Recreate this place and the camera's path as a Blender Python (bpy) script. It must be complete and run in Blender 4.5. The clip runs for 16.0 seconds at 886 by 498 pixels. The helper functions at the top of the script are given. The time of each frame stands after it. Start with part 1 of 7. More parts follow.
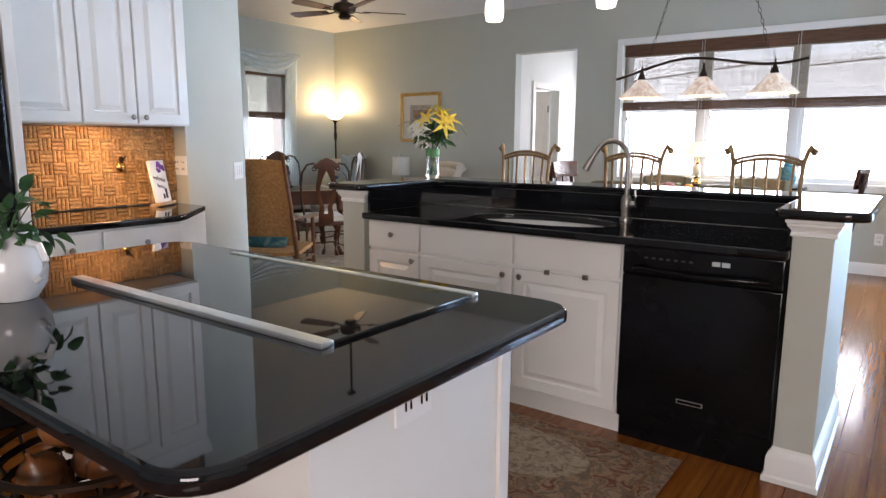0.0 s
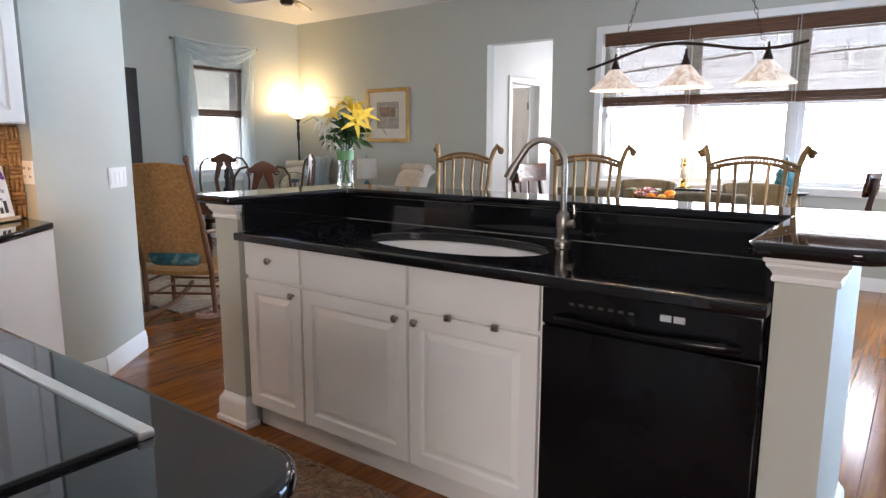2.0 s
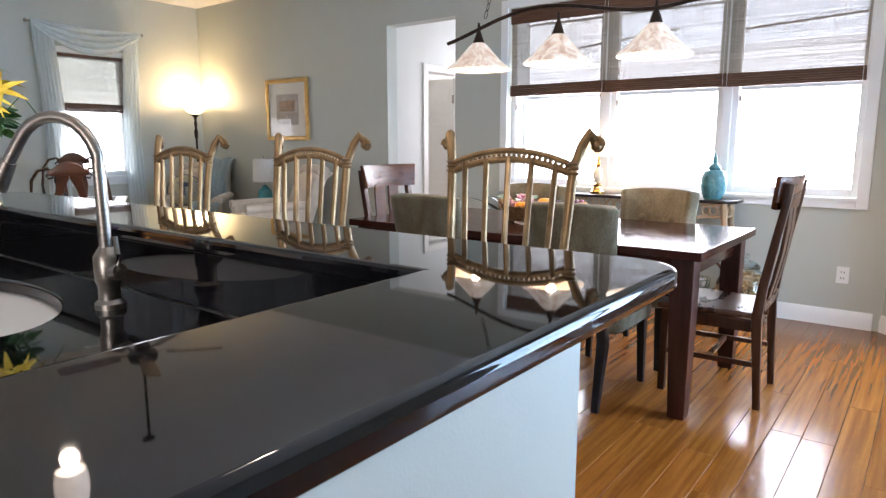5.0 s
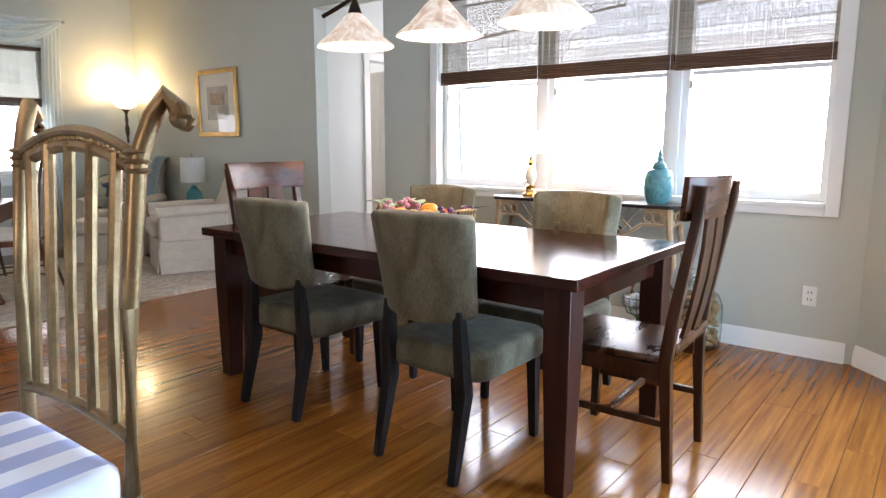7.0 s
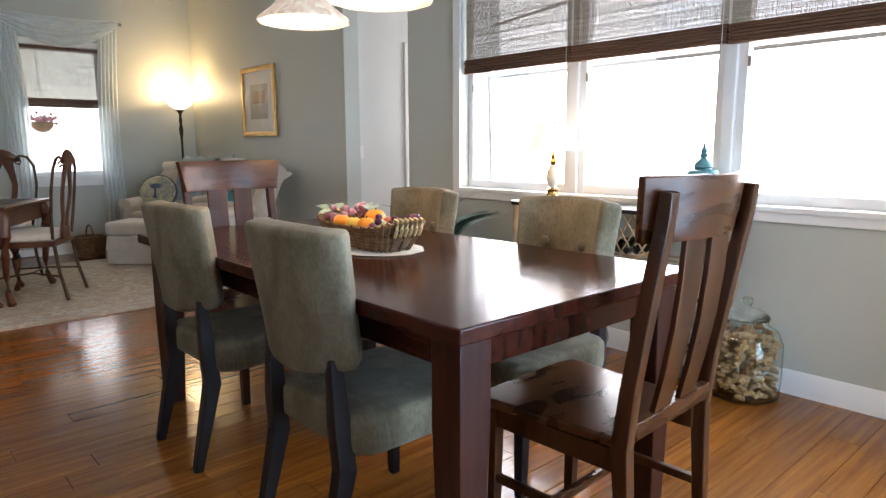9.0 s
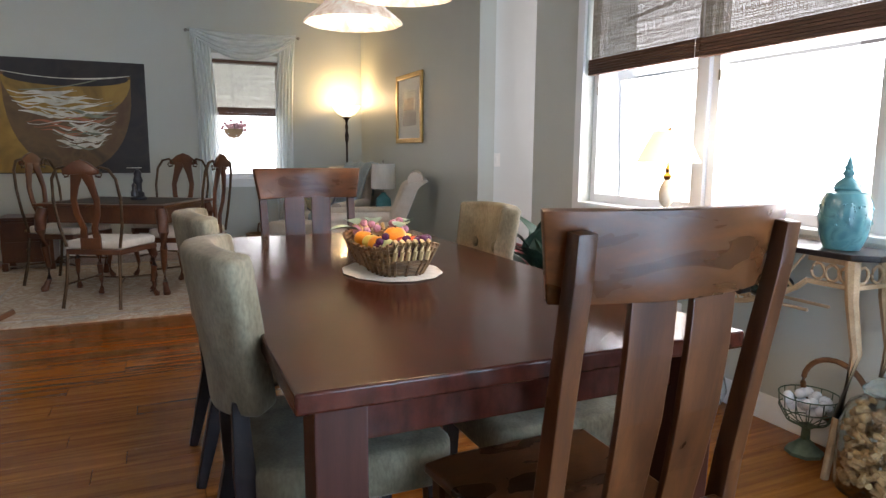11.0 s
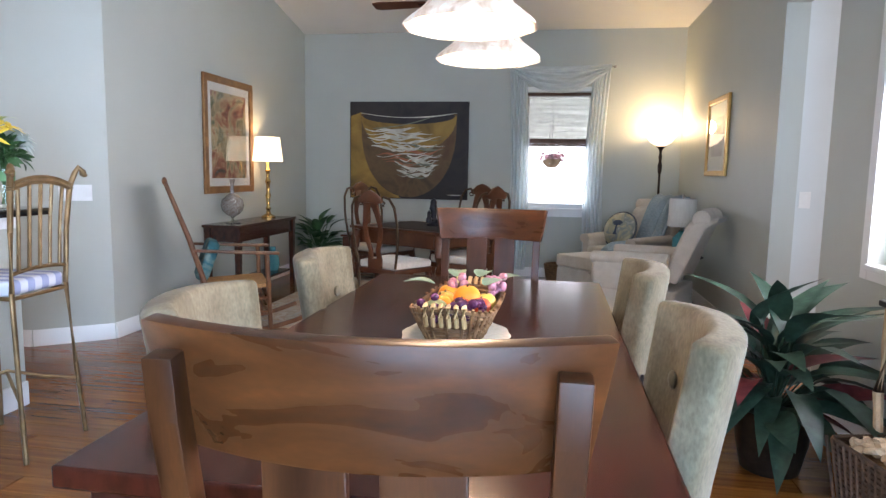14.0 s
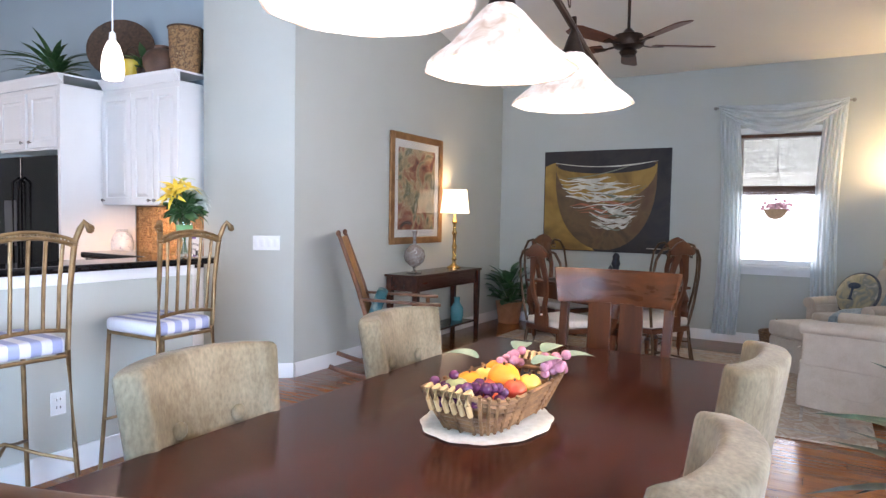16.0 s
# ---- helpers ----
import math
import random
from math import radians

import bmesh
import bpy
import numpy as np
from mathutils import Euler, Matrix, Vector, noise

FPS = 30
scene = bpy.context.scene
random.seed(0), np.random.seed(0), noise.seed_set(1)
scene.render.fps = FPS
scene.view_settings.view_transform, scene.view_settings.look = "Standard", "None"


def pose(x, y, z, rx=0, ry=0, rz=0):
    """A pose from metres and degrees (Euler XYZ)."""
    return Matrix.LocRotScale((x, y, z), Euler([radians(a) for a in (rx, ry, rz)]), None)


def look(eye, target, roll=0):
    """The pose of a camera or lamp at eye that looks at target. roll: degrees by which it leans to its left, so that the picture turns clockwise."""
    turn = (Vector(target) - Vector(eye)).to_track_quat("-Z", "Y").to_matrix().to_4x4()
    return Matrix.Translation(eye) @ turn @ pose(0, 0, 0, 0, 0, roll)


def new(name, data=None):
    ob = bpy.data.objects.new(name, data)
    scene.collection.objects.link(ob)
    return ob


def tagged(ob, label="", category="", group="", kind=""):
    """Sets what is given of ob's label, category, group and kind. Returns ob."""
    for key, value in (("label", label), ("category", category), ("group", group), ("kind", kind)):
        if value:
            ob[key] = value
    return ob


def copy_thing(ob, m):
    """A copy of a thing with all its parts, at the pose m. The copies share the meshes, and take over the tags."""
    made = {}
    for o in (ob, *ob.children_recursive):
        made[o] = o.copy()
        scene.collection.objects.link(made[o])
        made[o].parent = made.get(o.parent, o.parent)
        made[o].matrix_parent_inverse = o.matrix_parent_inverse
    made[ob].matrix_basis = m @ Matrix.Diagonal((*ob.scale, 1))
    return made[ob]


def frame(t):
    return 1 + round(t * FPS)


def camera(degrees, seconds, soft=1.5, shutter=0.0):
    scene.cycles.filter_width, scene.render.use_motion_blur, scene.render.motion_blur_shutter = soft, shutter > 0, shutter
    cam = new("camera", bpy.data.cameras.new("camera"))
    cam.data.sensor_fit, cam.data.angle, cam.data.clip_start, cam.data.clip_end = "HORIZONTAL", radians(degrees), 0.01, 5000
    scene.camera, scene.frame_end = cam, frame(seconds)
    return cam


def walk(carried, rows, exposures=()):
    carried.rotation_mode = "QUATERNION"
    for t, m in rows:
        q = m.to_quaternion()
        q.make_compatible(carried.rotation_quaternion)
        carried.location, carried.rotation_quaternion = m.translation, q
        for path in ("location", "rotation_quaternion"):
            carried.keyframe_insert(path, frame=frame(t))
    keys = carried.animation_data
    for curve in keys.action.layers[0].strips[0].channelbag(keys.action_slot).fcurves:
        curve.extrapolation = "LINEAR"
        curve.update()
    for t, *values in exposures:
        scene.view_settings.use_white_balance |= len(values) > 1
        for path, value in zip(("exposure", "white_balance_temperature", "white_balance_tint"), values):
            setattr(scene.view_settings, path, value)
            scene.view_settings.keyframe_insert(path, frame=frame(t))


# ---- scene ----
cam = camera(68.9, 16.0, 1.4)
PATH = [
    (0, (0.067, 0.006, 1.294), (-1.1, 1.597, 0.966), 0.3),
    (0.5, (0.037, 0.195, 1.291), (-1.132, 1.784, 0.961), 0.2),
    (1, (0.012, 0.417, 1.287), (-1.162, 2.003, 0.958), 0.2),
    (1.5, (0.008, 0.671, 1.291), (-1.168, 2.255, 0.962), 0.2),
    (2, (-0.012, 0.921, 1.296), (-1.19, 2.503, 0.968), 0.1),
    (2.5, (-0.006, 1.181, 1.293), (-1.187, 2.762, 0.967), 0.1),
    (3, (0.026, 1.443, 1.284), (-1.157, 3.022, 0.957), 0.0),
    (3.5, (0.052, 1.698, 1.272), (-1.132, 3.277, 0.945), 0.1),
    (4, (0.115, 1.963, 1.269), (-1.072, 3.539, 0.942), -0.0),
    (4.5, (0.194, 2.241, 1.263), (-0.998, 3.813, 0.937), -0.1),
    (5, (0.252, 2.526, 1.249), (-0.943, 4.097, 0.927), 0.0),
    (7.5, (0.4, 3.769, 1.199), (-0.848, 5.299, 0.878), 0.0),
    (8, (0.409, 4.004, 1.184), (-0.898, 5.484, 0.866), 0.0),
    (10.5, (0.515, 4.994, 1.168), (-1.213, 5.957, 0.868), 0.0),
    (11, (0.528, 5.16, 1.19), (-1.281, 5.961, 0.895), 0.4),
    (11.5, (0.552, 5.332, 1.21), (-1.328, 5.949, 0.92), 0.3),
    (12, (0.546, 5.506, 1.226), (-1.386, 5.932, 0.932), 0.5),
    (12.5, (0.52, 5.679, 1.243), (-1.443, 5.925, 0.952), 0.6),
    (13, (0.493, 5.853, 1.255), (-1.487, 5.911, 0.977), 0.6),
    (13.5, (0.458, 6.016, 1.264), (-1.521, 5.88, 1.006), 0.7),
    (14, (0.384, 6.154, 1.281), (-1.575, 5.827, 1.045), 1.0),
    (14.5, (0.314, 6.302, 1.305), (-1.608, 5.787, 1.1), 0.9),
    (15, (0.229, 6.444, 1.314), (-1.64, 5.753, 1.141), 1.0),
    (15.5, (0.108, 6.542, 1.32), (-1.693, 5.682, 1.183), 1.1),
    (16, (-0.021, 6.622, 1.321), (-1.743, 5.609, 1.222), 1.0),
]
walk(cam, [(t, look(eye, target, roll)) for t, eye, target, roll in PATH],
     [(0.0, 0.15, 6700, 22), (2.0, 0.33, 6650, 22), (5.0, 0.42, 6600, 22), (8.0, 0.28, 6800, 20), (10.5, -0.08, 7050, 23), (13.0, 0.1, 6800, 22), (14.0, 0.2, 6450, 23), (16.0, 0.4, 6450, 27)])

# ---- world and daylight ----
world = bpy.data.worlds.new("sky")
scene.world = world
world.use_nodes = True
wn = world.node_tree
sky = wn.nodes.new("ShaderNodeTexSky")
sky.sky_type, sky.sun_disc = "NISHITA", False
sky.sun_elevation, sky.sun_rotation = radians(52), radians(120)
wn.links.new(sky.outputs[0], wn.nodes["Background"].inputs[0])
wn.nodes["Background"].inputs[1].default_value = 0.15


def lamp(name, kind, m, power, color, size=0.05, size_y=0.0):
    data = bpy.data.lights.new(name, kind)
    data.energy, data.color = power, color
    if kind == "AREA":
        data.shape, data.size, data.size_y = "RECTANGLE", size, size_y or size
    elif kind == "SUN":
        data.angle = size
    else:
        data.shadow_soft_size = size
    ob = new(name, data)
    ob.matrix_world = m
    return ob


SUN_DIR = Vector((math.sin(radians(120)) * math.cos(radians(52)), math.cos(radians(120)) * math.cos(radians(52)), math.sin(radians(52))))
lamp("sun", "SUN", look(SUN_DIR * 20, (0, 0, 0)), 3.0, (1, 0.95, 0.86), radians(0.5))
COOL, WARM = (0.86, 0.94, 1.0), (1.0, 0.72, 0.42)
# the sky's light through the openings
lamp("skylight_dining", "AREA", look((-1.5, 7.92, 1.27), (-1.5, 0, 0.9)), 85, COOL, 2.75, 0.76)
lamp("skylight_dining_upper", "AREA", look((-1.5, 8.02, 2.14), (-1.5, 0, 1.9)), 20, COOL, 2.9, 0.9)
lamp("skylight_living", "AREA", look((-8.9, 6.2, 0.95), (0, 6.2, 0.95)), 42, COOL, 2.2, 1.54)
lamp("skylight_living_upper", "AREA", look((-9.1, 6.2, 2.5), (0, 6.2, 1.9)), 22, (0.84, 0.96, 0.86), 2.4, 1.5)
lamp("skylight_patio", "AREA", look((1.75, 6.35, 1.2), (-3.6, 3.0, 1.5)), 138, (0.44, 0.72, 1.0), 1.9, 2.0)
# fill lamps added in unseen openings to brighten the hall and room beyond
lamp("hall_fill_light", "AREA", look((-3.75, 10.12, 1.6), (-3.75, 5, 1.2)), 36, (0.95, 0.97, 1.0), 0.9, 1.1)
lamp("room_fill_light", "AREA", look((-5.3, 10.12, 1.6), (-5.1, 5, 1.2)), 45, (1.0, 0.97, 0.94), 0.9, 1.1)
# fill lamp added before an unseen south window to brighten the kitchen
lamp("kitchen_fill_light", "AREA", look((1.2, -2.35, 1.6), (-1.0, 2.0, 0.8)), 88, (1.0, 0.96, 0.90), 1.6, 1.2)

# ---- mesh helpers ----


def box(bm, x0, x1, y0, y1, z0, z1, m=None):
    vs = [bm.verts.new((x, y, z)) for z in (z0, z1) for x, y in ((x0, y0), (x1, y0), (x1, y1), (x0, y1))]
    if m is not None:
        for v in vs:
            v.co = m @ v.co
    for f in ((3, 2, 1, 0), (4, 5, 6, 7), (0, 1, 5, 4), (1, 2, 6, 5), (2, 3, 7, 6), (3, 0, 4, 7)):
        bm.faces.new([vs[i] for i in f])
    return vs


def prism(bm, pts, z0, z1):
    lo = [bm.verts.new((x, y, z0)) for x, y in pts]
    hi = [bm.verts.new((x, y, z1)) for x, y in pts]
    n = len(pts)
    bm.faces.new(lo[::-1])
    bm.faces.new(hi)
    for i in range(n):
        bm.faces.new((lo[i], lo[(i + 1) % n], hi[(i + 1) % n], hi[i]))


def rounded(x0, x1, y0, y1, r, seg=5):
    pts = []
    for cx, cy, a in ((x1 - r, y1 - r, 0), (x0 + r, y1 - r, 90), (x0 + r, y0 + r, 180), (x1 - r, y0 + r, 270)):
        for i in range(seg + 1):
            b = radians(a + 90 * i / seg)
            pts.append((cx + r * math.cos(b), cy + r * math.sin(b)))
    return pts


def lathe(bm, prof, c=(0, 0, 0), seg=20, sx=1.0, sy=1.0, wave=0.0, waves=0):
    rings = []
    for r, z in prof:
        ring = []
        for i in range(seg):
            a = 2 * math.pi * i / seg
            k = r * (1 + wave * math.cos(waves * a))
            ring.append(bm.verts.new((c[0] + k * sx * math.cos(a), c[1] + k * sy * math.sin(a), c[2] + z)))
        rings.append(ring)
    for a, b in zip(rings, rings[1:]):
        for i in range(seg):
            j = (i + 1) % seg
            bm.faces.new((a[i], a[j], b[j], b[i]))
    bm.faces.new(rings[0][::-1])
    bm.faces.new(rings[-1])
    return rings


def tube(bm, pts, r, seg=8, flat=1.0, up=(0, 0, 1)):
    """A round or flattened rod along pts; r is one radius or one for each point."""
    pts = [Vector(p) for p in pts]
    rs = r if isinstance(r, (list, tuple)) else [r] * len(pts)
    rings = []
    for i, p in enumerate(pts):
        d = (pts[min(i + 1, len(pts) - 1)] - pts[max(i - 1, 0)]).normalized()
        u = Vector(up) - d * d.dot(Vector(up))
        if u.length < 0.05:
            u = Vector((1, 0, 0)) - d * d.x
        u.normalize()
        w = d.cross(u)
        rings.append([bm.verts.new(p + (u * math.cos(a) * flat + w * math.sin(a)) * rs[i]) for a in (2 * math.pi * k / seg for k in range(seg))])
    for a, b in zip(rings, rings[1:]):
        for i in range(seg):
            j = (i + 1) % seg
            bm.faces.new((a[i], a[j], b[j], b[i]))
    bm.faces.new(rings[0][::-1])
    bm.faces.new(rings[-1])


def beam(bm, pts, wx, wy, axis=(0, 1, 0)):
    """A rectangular bar along pts; axis is the direction of its side wx."""
    pts = [Vector(p) for p in pts]
    rings = []
    for i, p in enumerate(pts):
        d = (pts[min(i + 1, len(pts) - 1)] - pts[max(i - 1, 0)]).normalized()
        u = Vector(axis) - d * d.dot(Vector(axis))
        u.normalize()
        w = d.cross(u)
        a = wx[i] if isinstance(wx, (list, tuple)) else wx
        b = wy[i] if isinstance(wy, (list, tuple)) else wy
        rings.append([bm.verts.new(p + u * sx * a / 2 + w * sy * b / 2) for sx, sy in ((-1, -1), (1, -1), (1, 1), (-1, 1))])
    for a, b in zip(rings, rings[1:]):
        for i in range(4):
            j = (i + 1) % 4
            bm.faces.new((a[i], a[j], b[j], b[i]))
    bm.faces.new(rings[0][::-1])
    bm.faces.new(rings[-1])


def ball(bm, c, r, u=10, v=7, sx=1.0, sy=1.0, sz=1.0):
    res = bmesh.ops.create_uvsphere(bm, u_segments=u, v_segments=v, radius=r)
    for k in res["verts"]:
        k.co = Vector((k.co.x * sx + c[0], k.co.y * sy + c[1], k.co.z * sz + c[2]))
    return res["verts"]


def sheet(bm, fn, nu, nv, thick=0.0, closed=False):
    """A grid of points fn(u, v) with u and v from 0 to 1, thickened along its normals."""
    g = [[Vector(fn(i / nu, j / nv)) for j in range(nv + 1)] for i in range(nu + 1)]
    top = [[bm.verts.new(p) for p in row] for row in g]
    for i in range(nu):
        for j in range(nv):
            bm.faces.new((top[i][j], top[i + 1][j], top[i + 1][j + 1], top[i][j + 1]))
    if thick:
        low = []
        for i in range(nu + 1):
            row = []
            for j in range(nv + 1):
                du = g[min(i + 1, nu)][j] - g[max(i - 1, 0)][j]
                dv = g[i][min(j + 1, nv)] - g[i][max(j - 1, 0)]
                n = du.cross(dv)
                n = n.normalized() if n.length > 1e-9 else Vector((0, 0, 1))
                row.append(bm.verts.new(g[i][j] - n * thick))
            low.append(row)
        for i in range(nu):
            for j in range(nv):
                bm.faces.new((low[i][j + 1], low[i + 1][j + 1], low[i + 1][j], low[i][j]))
        for i in range(nu):
            bm.faces.new((low[i][0], low[i + 1][0], top[i + 1][0], top[i][0]))
            bm.faces.new((top[i][nv], top[i + 1][nv], low[i + 1][nv], low[i][nv]))
        for j in range(nv):
            bm.faces.new((top[0][j], top[0][j + 1], low[0][j + 1], low[0][j]))
            bm.faces.new((low[nu][j], low[nu][j + 1], top[nu][j + 1], top[nu][j]))


def mesh_of(name, bm, material, bevel=0.0, seg=2, angle=40):
    bmesh.ops.recalc_face_normals(bm, faces=bm.faces)
    if bevel:
        edges = [e for e in bm.edges if len(e.link_faces) == 2 and e.calc_face_angle(0) > 0.6]
        bmesh.ops.bevel(bm, geom=edges, offset=bevel, segments=seg, profile=0.6, affect="EDGES", clamp_overlap=True)
    me = bpy.data.meshes.new(name)
    bm.to_mesh(me)
    bm.free()
    me.materials.append(material)
    me.set_sharp_from_angle(angle=radians(angle))
    for p in me.polygons:
        p.use_smooth = not (0 < bevel < 0.015 and p.area > max(0.006, 30 * bevel * bevel))
        if not p.use_smooth:
            for k in p.loop_indices:
                me.edges[me.loops[k].edge_index].use_edge_sharp = True
    return me


def part(name, bm, material, parent, label="", bevel=0.0, seg=2, angle=40):
    ob = new(name, mesh_of(name, bm, material, bevel, seg, angle))
    ob.parent = parent
    return tagged(ob, label)


def thing(name, label, category, m=None, group=""):
    ob = new(name)
    ob.empty_display_size = 0.1
    if m is not None:
        ob.matrix_world = m
    return tagged(ob, label, category, group)


def solid(name, bm, material, label, category, m=None, group="", bevel=0.0, seg=2, angle=40):
    ob = new(name, mesh_of(name, bm, material, bevel, seg, angle))
    if m is not None:
        ob.matrix_world = m
    return tagged(ob, label, category, group)


def setting(name, bm, material, label="", category="", bevel=0.0):
    ob = new(name, mesh_of(name, bm, material, bevel))
    return tagged(ob, label, category, "", "structure")


def bm_new():
    return bmesh.new()


def boxes(*rows):
    bm = bmesh.new()
    for r in rows:
        box(bm, *r)
    return bm


# ---- materials ----


def material(name, c1, c2=None, rough=0.5, metal=0.0, scale=8.0, stretch=(1, 1, 1), bump=0.0, bump_scale=60.0, fine=0.0,
             detail=4.0, coat=0.0, rough_var=0.0, per_object=0.0, transmission=0.0, ior=1.45, emit=None, power=0.0, sheen=0.0, subsurface=0.0, distort=0.0, world_space=False, mottled=False, spec=0.5):
    m = bpy.data.materials.new(name)
    m.use_nodes = True
    nt = m.node_tree
    n, l = nt.nodes, nt.links
    b = n["Principled BSDF"]
    tc = n.new("ShaderNodeTexCoord")
    mp = n.new("ShaderNodeMapping")
    mp.inputs["Scale"].default_value = stretch
    if world_space:
        geo = n.new("ShaderNodeNewGeometry")
        l.new(geo.outputs["Position"], mp.inputs[0])
    else:
        l.new(tc.outputs["Object"], mp.inputs[0])
    vec = mp.outputs[0]
    info = n.new("ShaderNodeObjectInfo")
    if per_object:
        add = n.new("ShaderNodeVectorMath")
        add.operation = "MULTIPLY_ADD"
        l.new(info.outputs["Random"], add.inputs[0])
        add.inputs[1].default_value = (37, 61, 83)
        l.new(vec, add.inputs[2])
        vec = add.outputs[0]
    tex = n.new("ShaderNodeTexNoise")
    tex.inputs["Scale"].default_value, tex.inputs["Detail"].default_value = scale, detail
    tex.inputs["Distortion"].default_value = distort
    l.new(vec, tex.inputs[0])
    ramp = n.new("ShaderNodeValToRGB")
    ramp.color_ramp.elements[0].position, ramp.color_ramp.elements[1].position = 0.3, 0.7
    ramp.color_ramp.elements[0].color, ramp.color_ramp.elements[1].color = (*c1, 1), (*(c2 or c1), 1)
    l.new(tex.outputs[0], ramp.inputs[0])
    col = ramp.outputs[0]
    if fine:
        t2 = n.new("ShaderNodeTexNoise")
        t2.inputs["Scale"].default_value, t2.inputs["Detail"].default_value = scale * 14, 3
        l.new(vec, t2.inputs[0])
        mx = n.new("ShaderNodeMix")
        mx.data_type, mx.blend_type = "RGBA", "OVERLAY"
        mx.inputs[0].default_value = fine
        l.new(col, mx.inputs[6])
        l.new(t2.outputs[0], mx.inputs[7])
        col = mx.outputs[2]
    if per_object:
        hsv = n.new("ShaderNodeHueSaturation")
        mr = n.new("ShaderNodeMapRange")
        mr.inputs[3].default_value, mr.inputs[4].default_value = 1 - per_object, 1 + per_object
        l.new(info.outputs["Random"], mr.inputs[0])
        l.new(mr.outputs[0], hsv.inputs["Value"])
        l.new(col, hsv.inputs["Color"])
        col = hsv.outputs[0]
    l.new(col, b.inputs["Base Color"])
    b.inputs["Roughness"].default_value, b.inputs["Metallic"].default_value = rough, metal
    if rough_var:
        r = n.new("ShaderNodeMapRange")
        r.inputs[3].default_value, r.inputs[4].default_value = max(0.0, rough - rough_var), rough + rough_var
        l.new(tex.outputs[0], r.inputs[0])
        l.new(r.outputs[0], b.inputs["Roughness"])
    b.inputs["Coat Weight"].default_value, b.inputs["Coat Roughness"].default_value = coat, 0.08
    b.inputs["Transmission Weight"].default_value, b.inputs["IOR"].default_value = transmission, ior
    b.inputs["Sheen Weight"].default_value = sheen
    b.inputs["Specular IOR Level"].default_value = spec
    if subsurface:
        b.inputs["Subsurface Weight"].default_value, b.inputs["Subsurface Radius"].default_value = subsurface, (0.01, 0.01, 0.01)
    if emit and mottled:
        l.new(col, b.inputs["Emission Color"])
        b.inputs["Emission Strength"].default_value = power
    elif emit:
        b.inputs["Emission Color"].default_value, b.inputs["Emission Strength"].default_value = (*emit, 1), power
    if bump:
        t3 = n.new("ShaderNodeTexNoise")
        t3.inputs["Scale"].default_value, t3.inputs["Detail"].default_value = bump_scale, 3
        l.new(vec, t3.inputs[0])
        bp = n.new("ShaderNodeBump")
        bp.inputs["Strength"].default_value, bp.inputs["Distance"].default_value = bump, 0.004
        l.new(t3.outputs[0], bp.inputs["Height"])
        l.new(bp.outputs[0], b.inputs["Normal"])
    return m


PAINT = material("sage_wall_paint", (0.455, 0.472, 0.42), (0.48, 0.497, 0.445), 0.55, scale=1.5, bump=0.12, bump_scale=180, world_space=True)
CEIL = material("ceiling_paint", (0.72, 0.70, 0.66), (0.75, 0.73, 0.69), 0.8, scale=2, bump=0.3, bump_scale=90)
TRIM = material("white_trim_paint", (0.76, 0.76, 0.74), (0.8, 0.8, 0.78), 0.35, scale=3, bump=0.05)
CABINET = material("white_cabinet_lacquer", (0.74, 0.73, 0.70), (0.79, 0.78, 0.75), 0.32, scale=2.5, bump=0.04, bump_scale=120, coat=0.15)
GRANITE = material("black_granite", (0.004, 0.004, 0.005), (0.008, 0.0085, 0.010), 0.03, scale=60, fine=0.25, rough_var=0.01, spec=0.5)
BLACK = material("black_appliance_enamel", (0.004, 0.004, 0.005), (0.006, 0.006, 0.007), 0.16, scale=5, bump=0.02, spec=0.22)
GLASS_BLACK = material("cooktop_glass", (0.012, 0.012, 0.012), (0.014, 0.014, 0.014), 0.02, scale=5)
STEEL = material("brushed_nickel", (0.27, 0.25, 0.23), (0.36, 0.335, 0.30), 0.36, 1.0, scale=30, stretch=(1, 1, 6))
ALU = material("satin_aluminium", (0.75, 0.74, 0.72), (0.82, 0.81, 0.79), 0.28, 0.9, scale=20)
PORCELAIN = material("cream_porcelain", (0.82, 0.79, 0.72), (0.84, 0.81, 0.75), 0.12, scale=3, coat=0.4)
FLOOR = material("honey_bamboo_floor", (0.155, 0.042, 0.006), (0.28, 0.095, 0.016), 0.19, scale=5, stretch=(9, 0.35, 1), fine=0.35, rough_var=0.03, per_object=0.16, bump=0.012, bump_scale=30, coat=0.15, spec=0.4)
CHERRY = material("dark_cherry_tabletop", (0.022, 0.0046, 0.0025), (0.05, 0.0105, 0.0055), 0.17, scale=3, stretch=(0.5, 9, 4), fine=0.2, rough_var=0.05, bump=0.02, spec=0.32)
CHERRY_V = material("dark_cherry_legs", (0.020, 0.005, 0.003), (0.042, 0.011, 0.006), 0.32, scale=5, stretch=(8, 8, 0.5), fine=0.3, spec=0.25)
GLASS = material("window_glass", (1, 1, 1), None, 0.0, transmission=1.0, ior=1.05)


# ---- setting: walls, floor, ceiling ----
XW, YW, YP = -7.72, 7.64, 2.96
EAVE, SLOPE, FLAT = 3.0, 0.2, 3.85


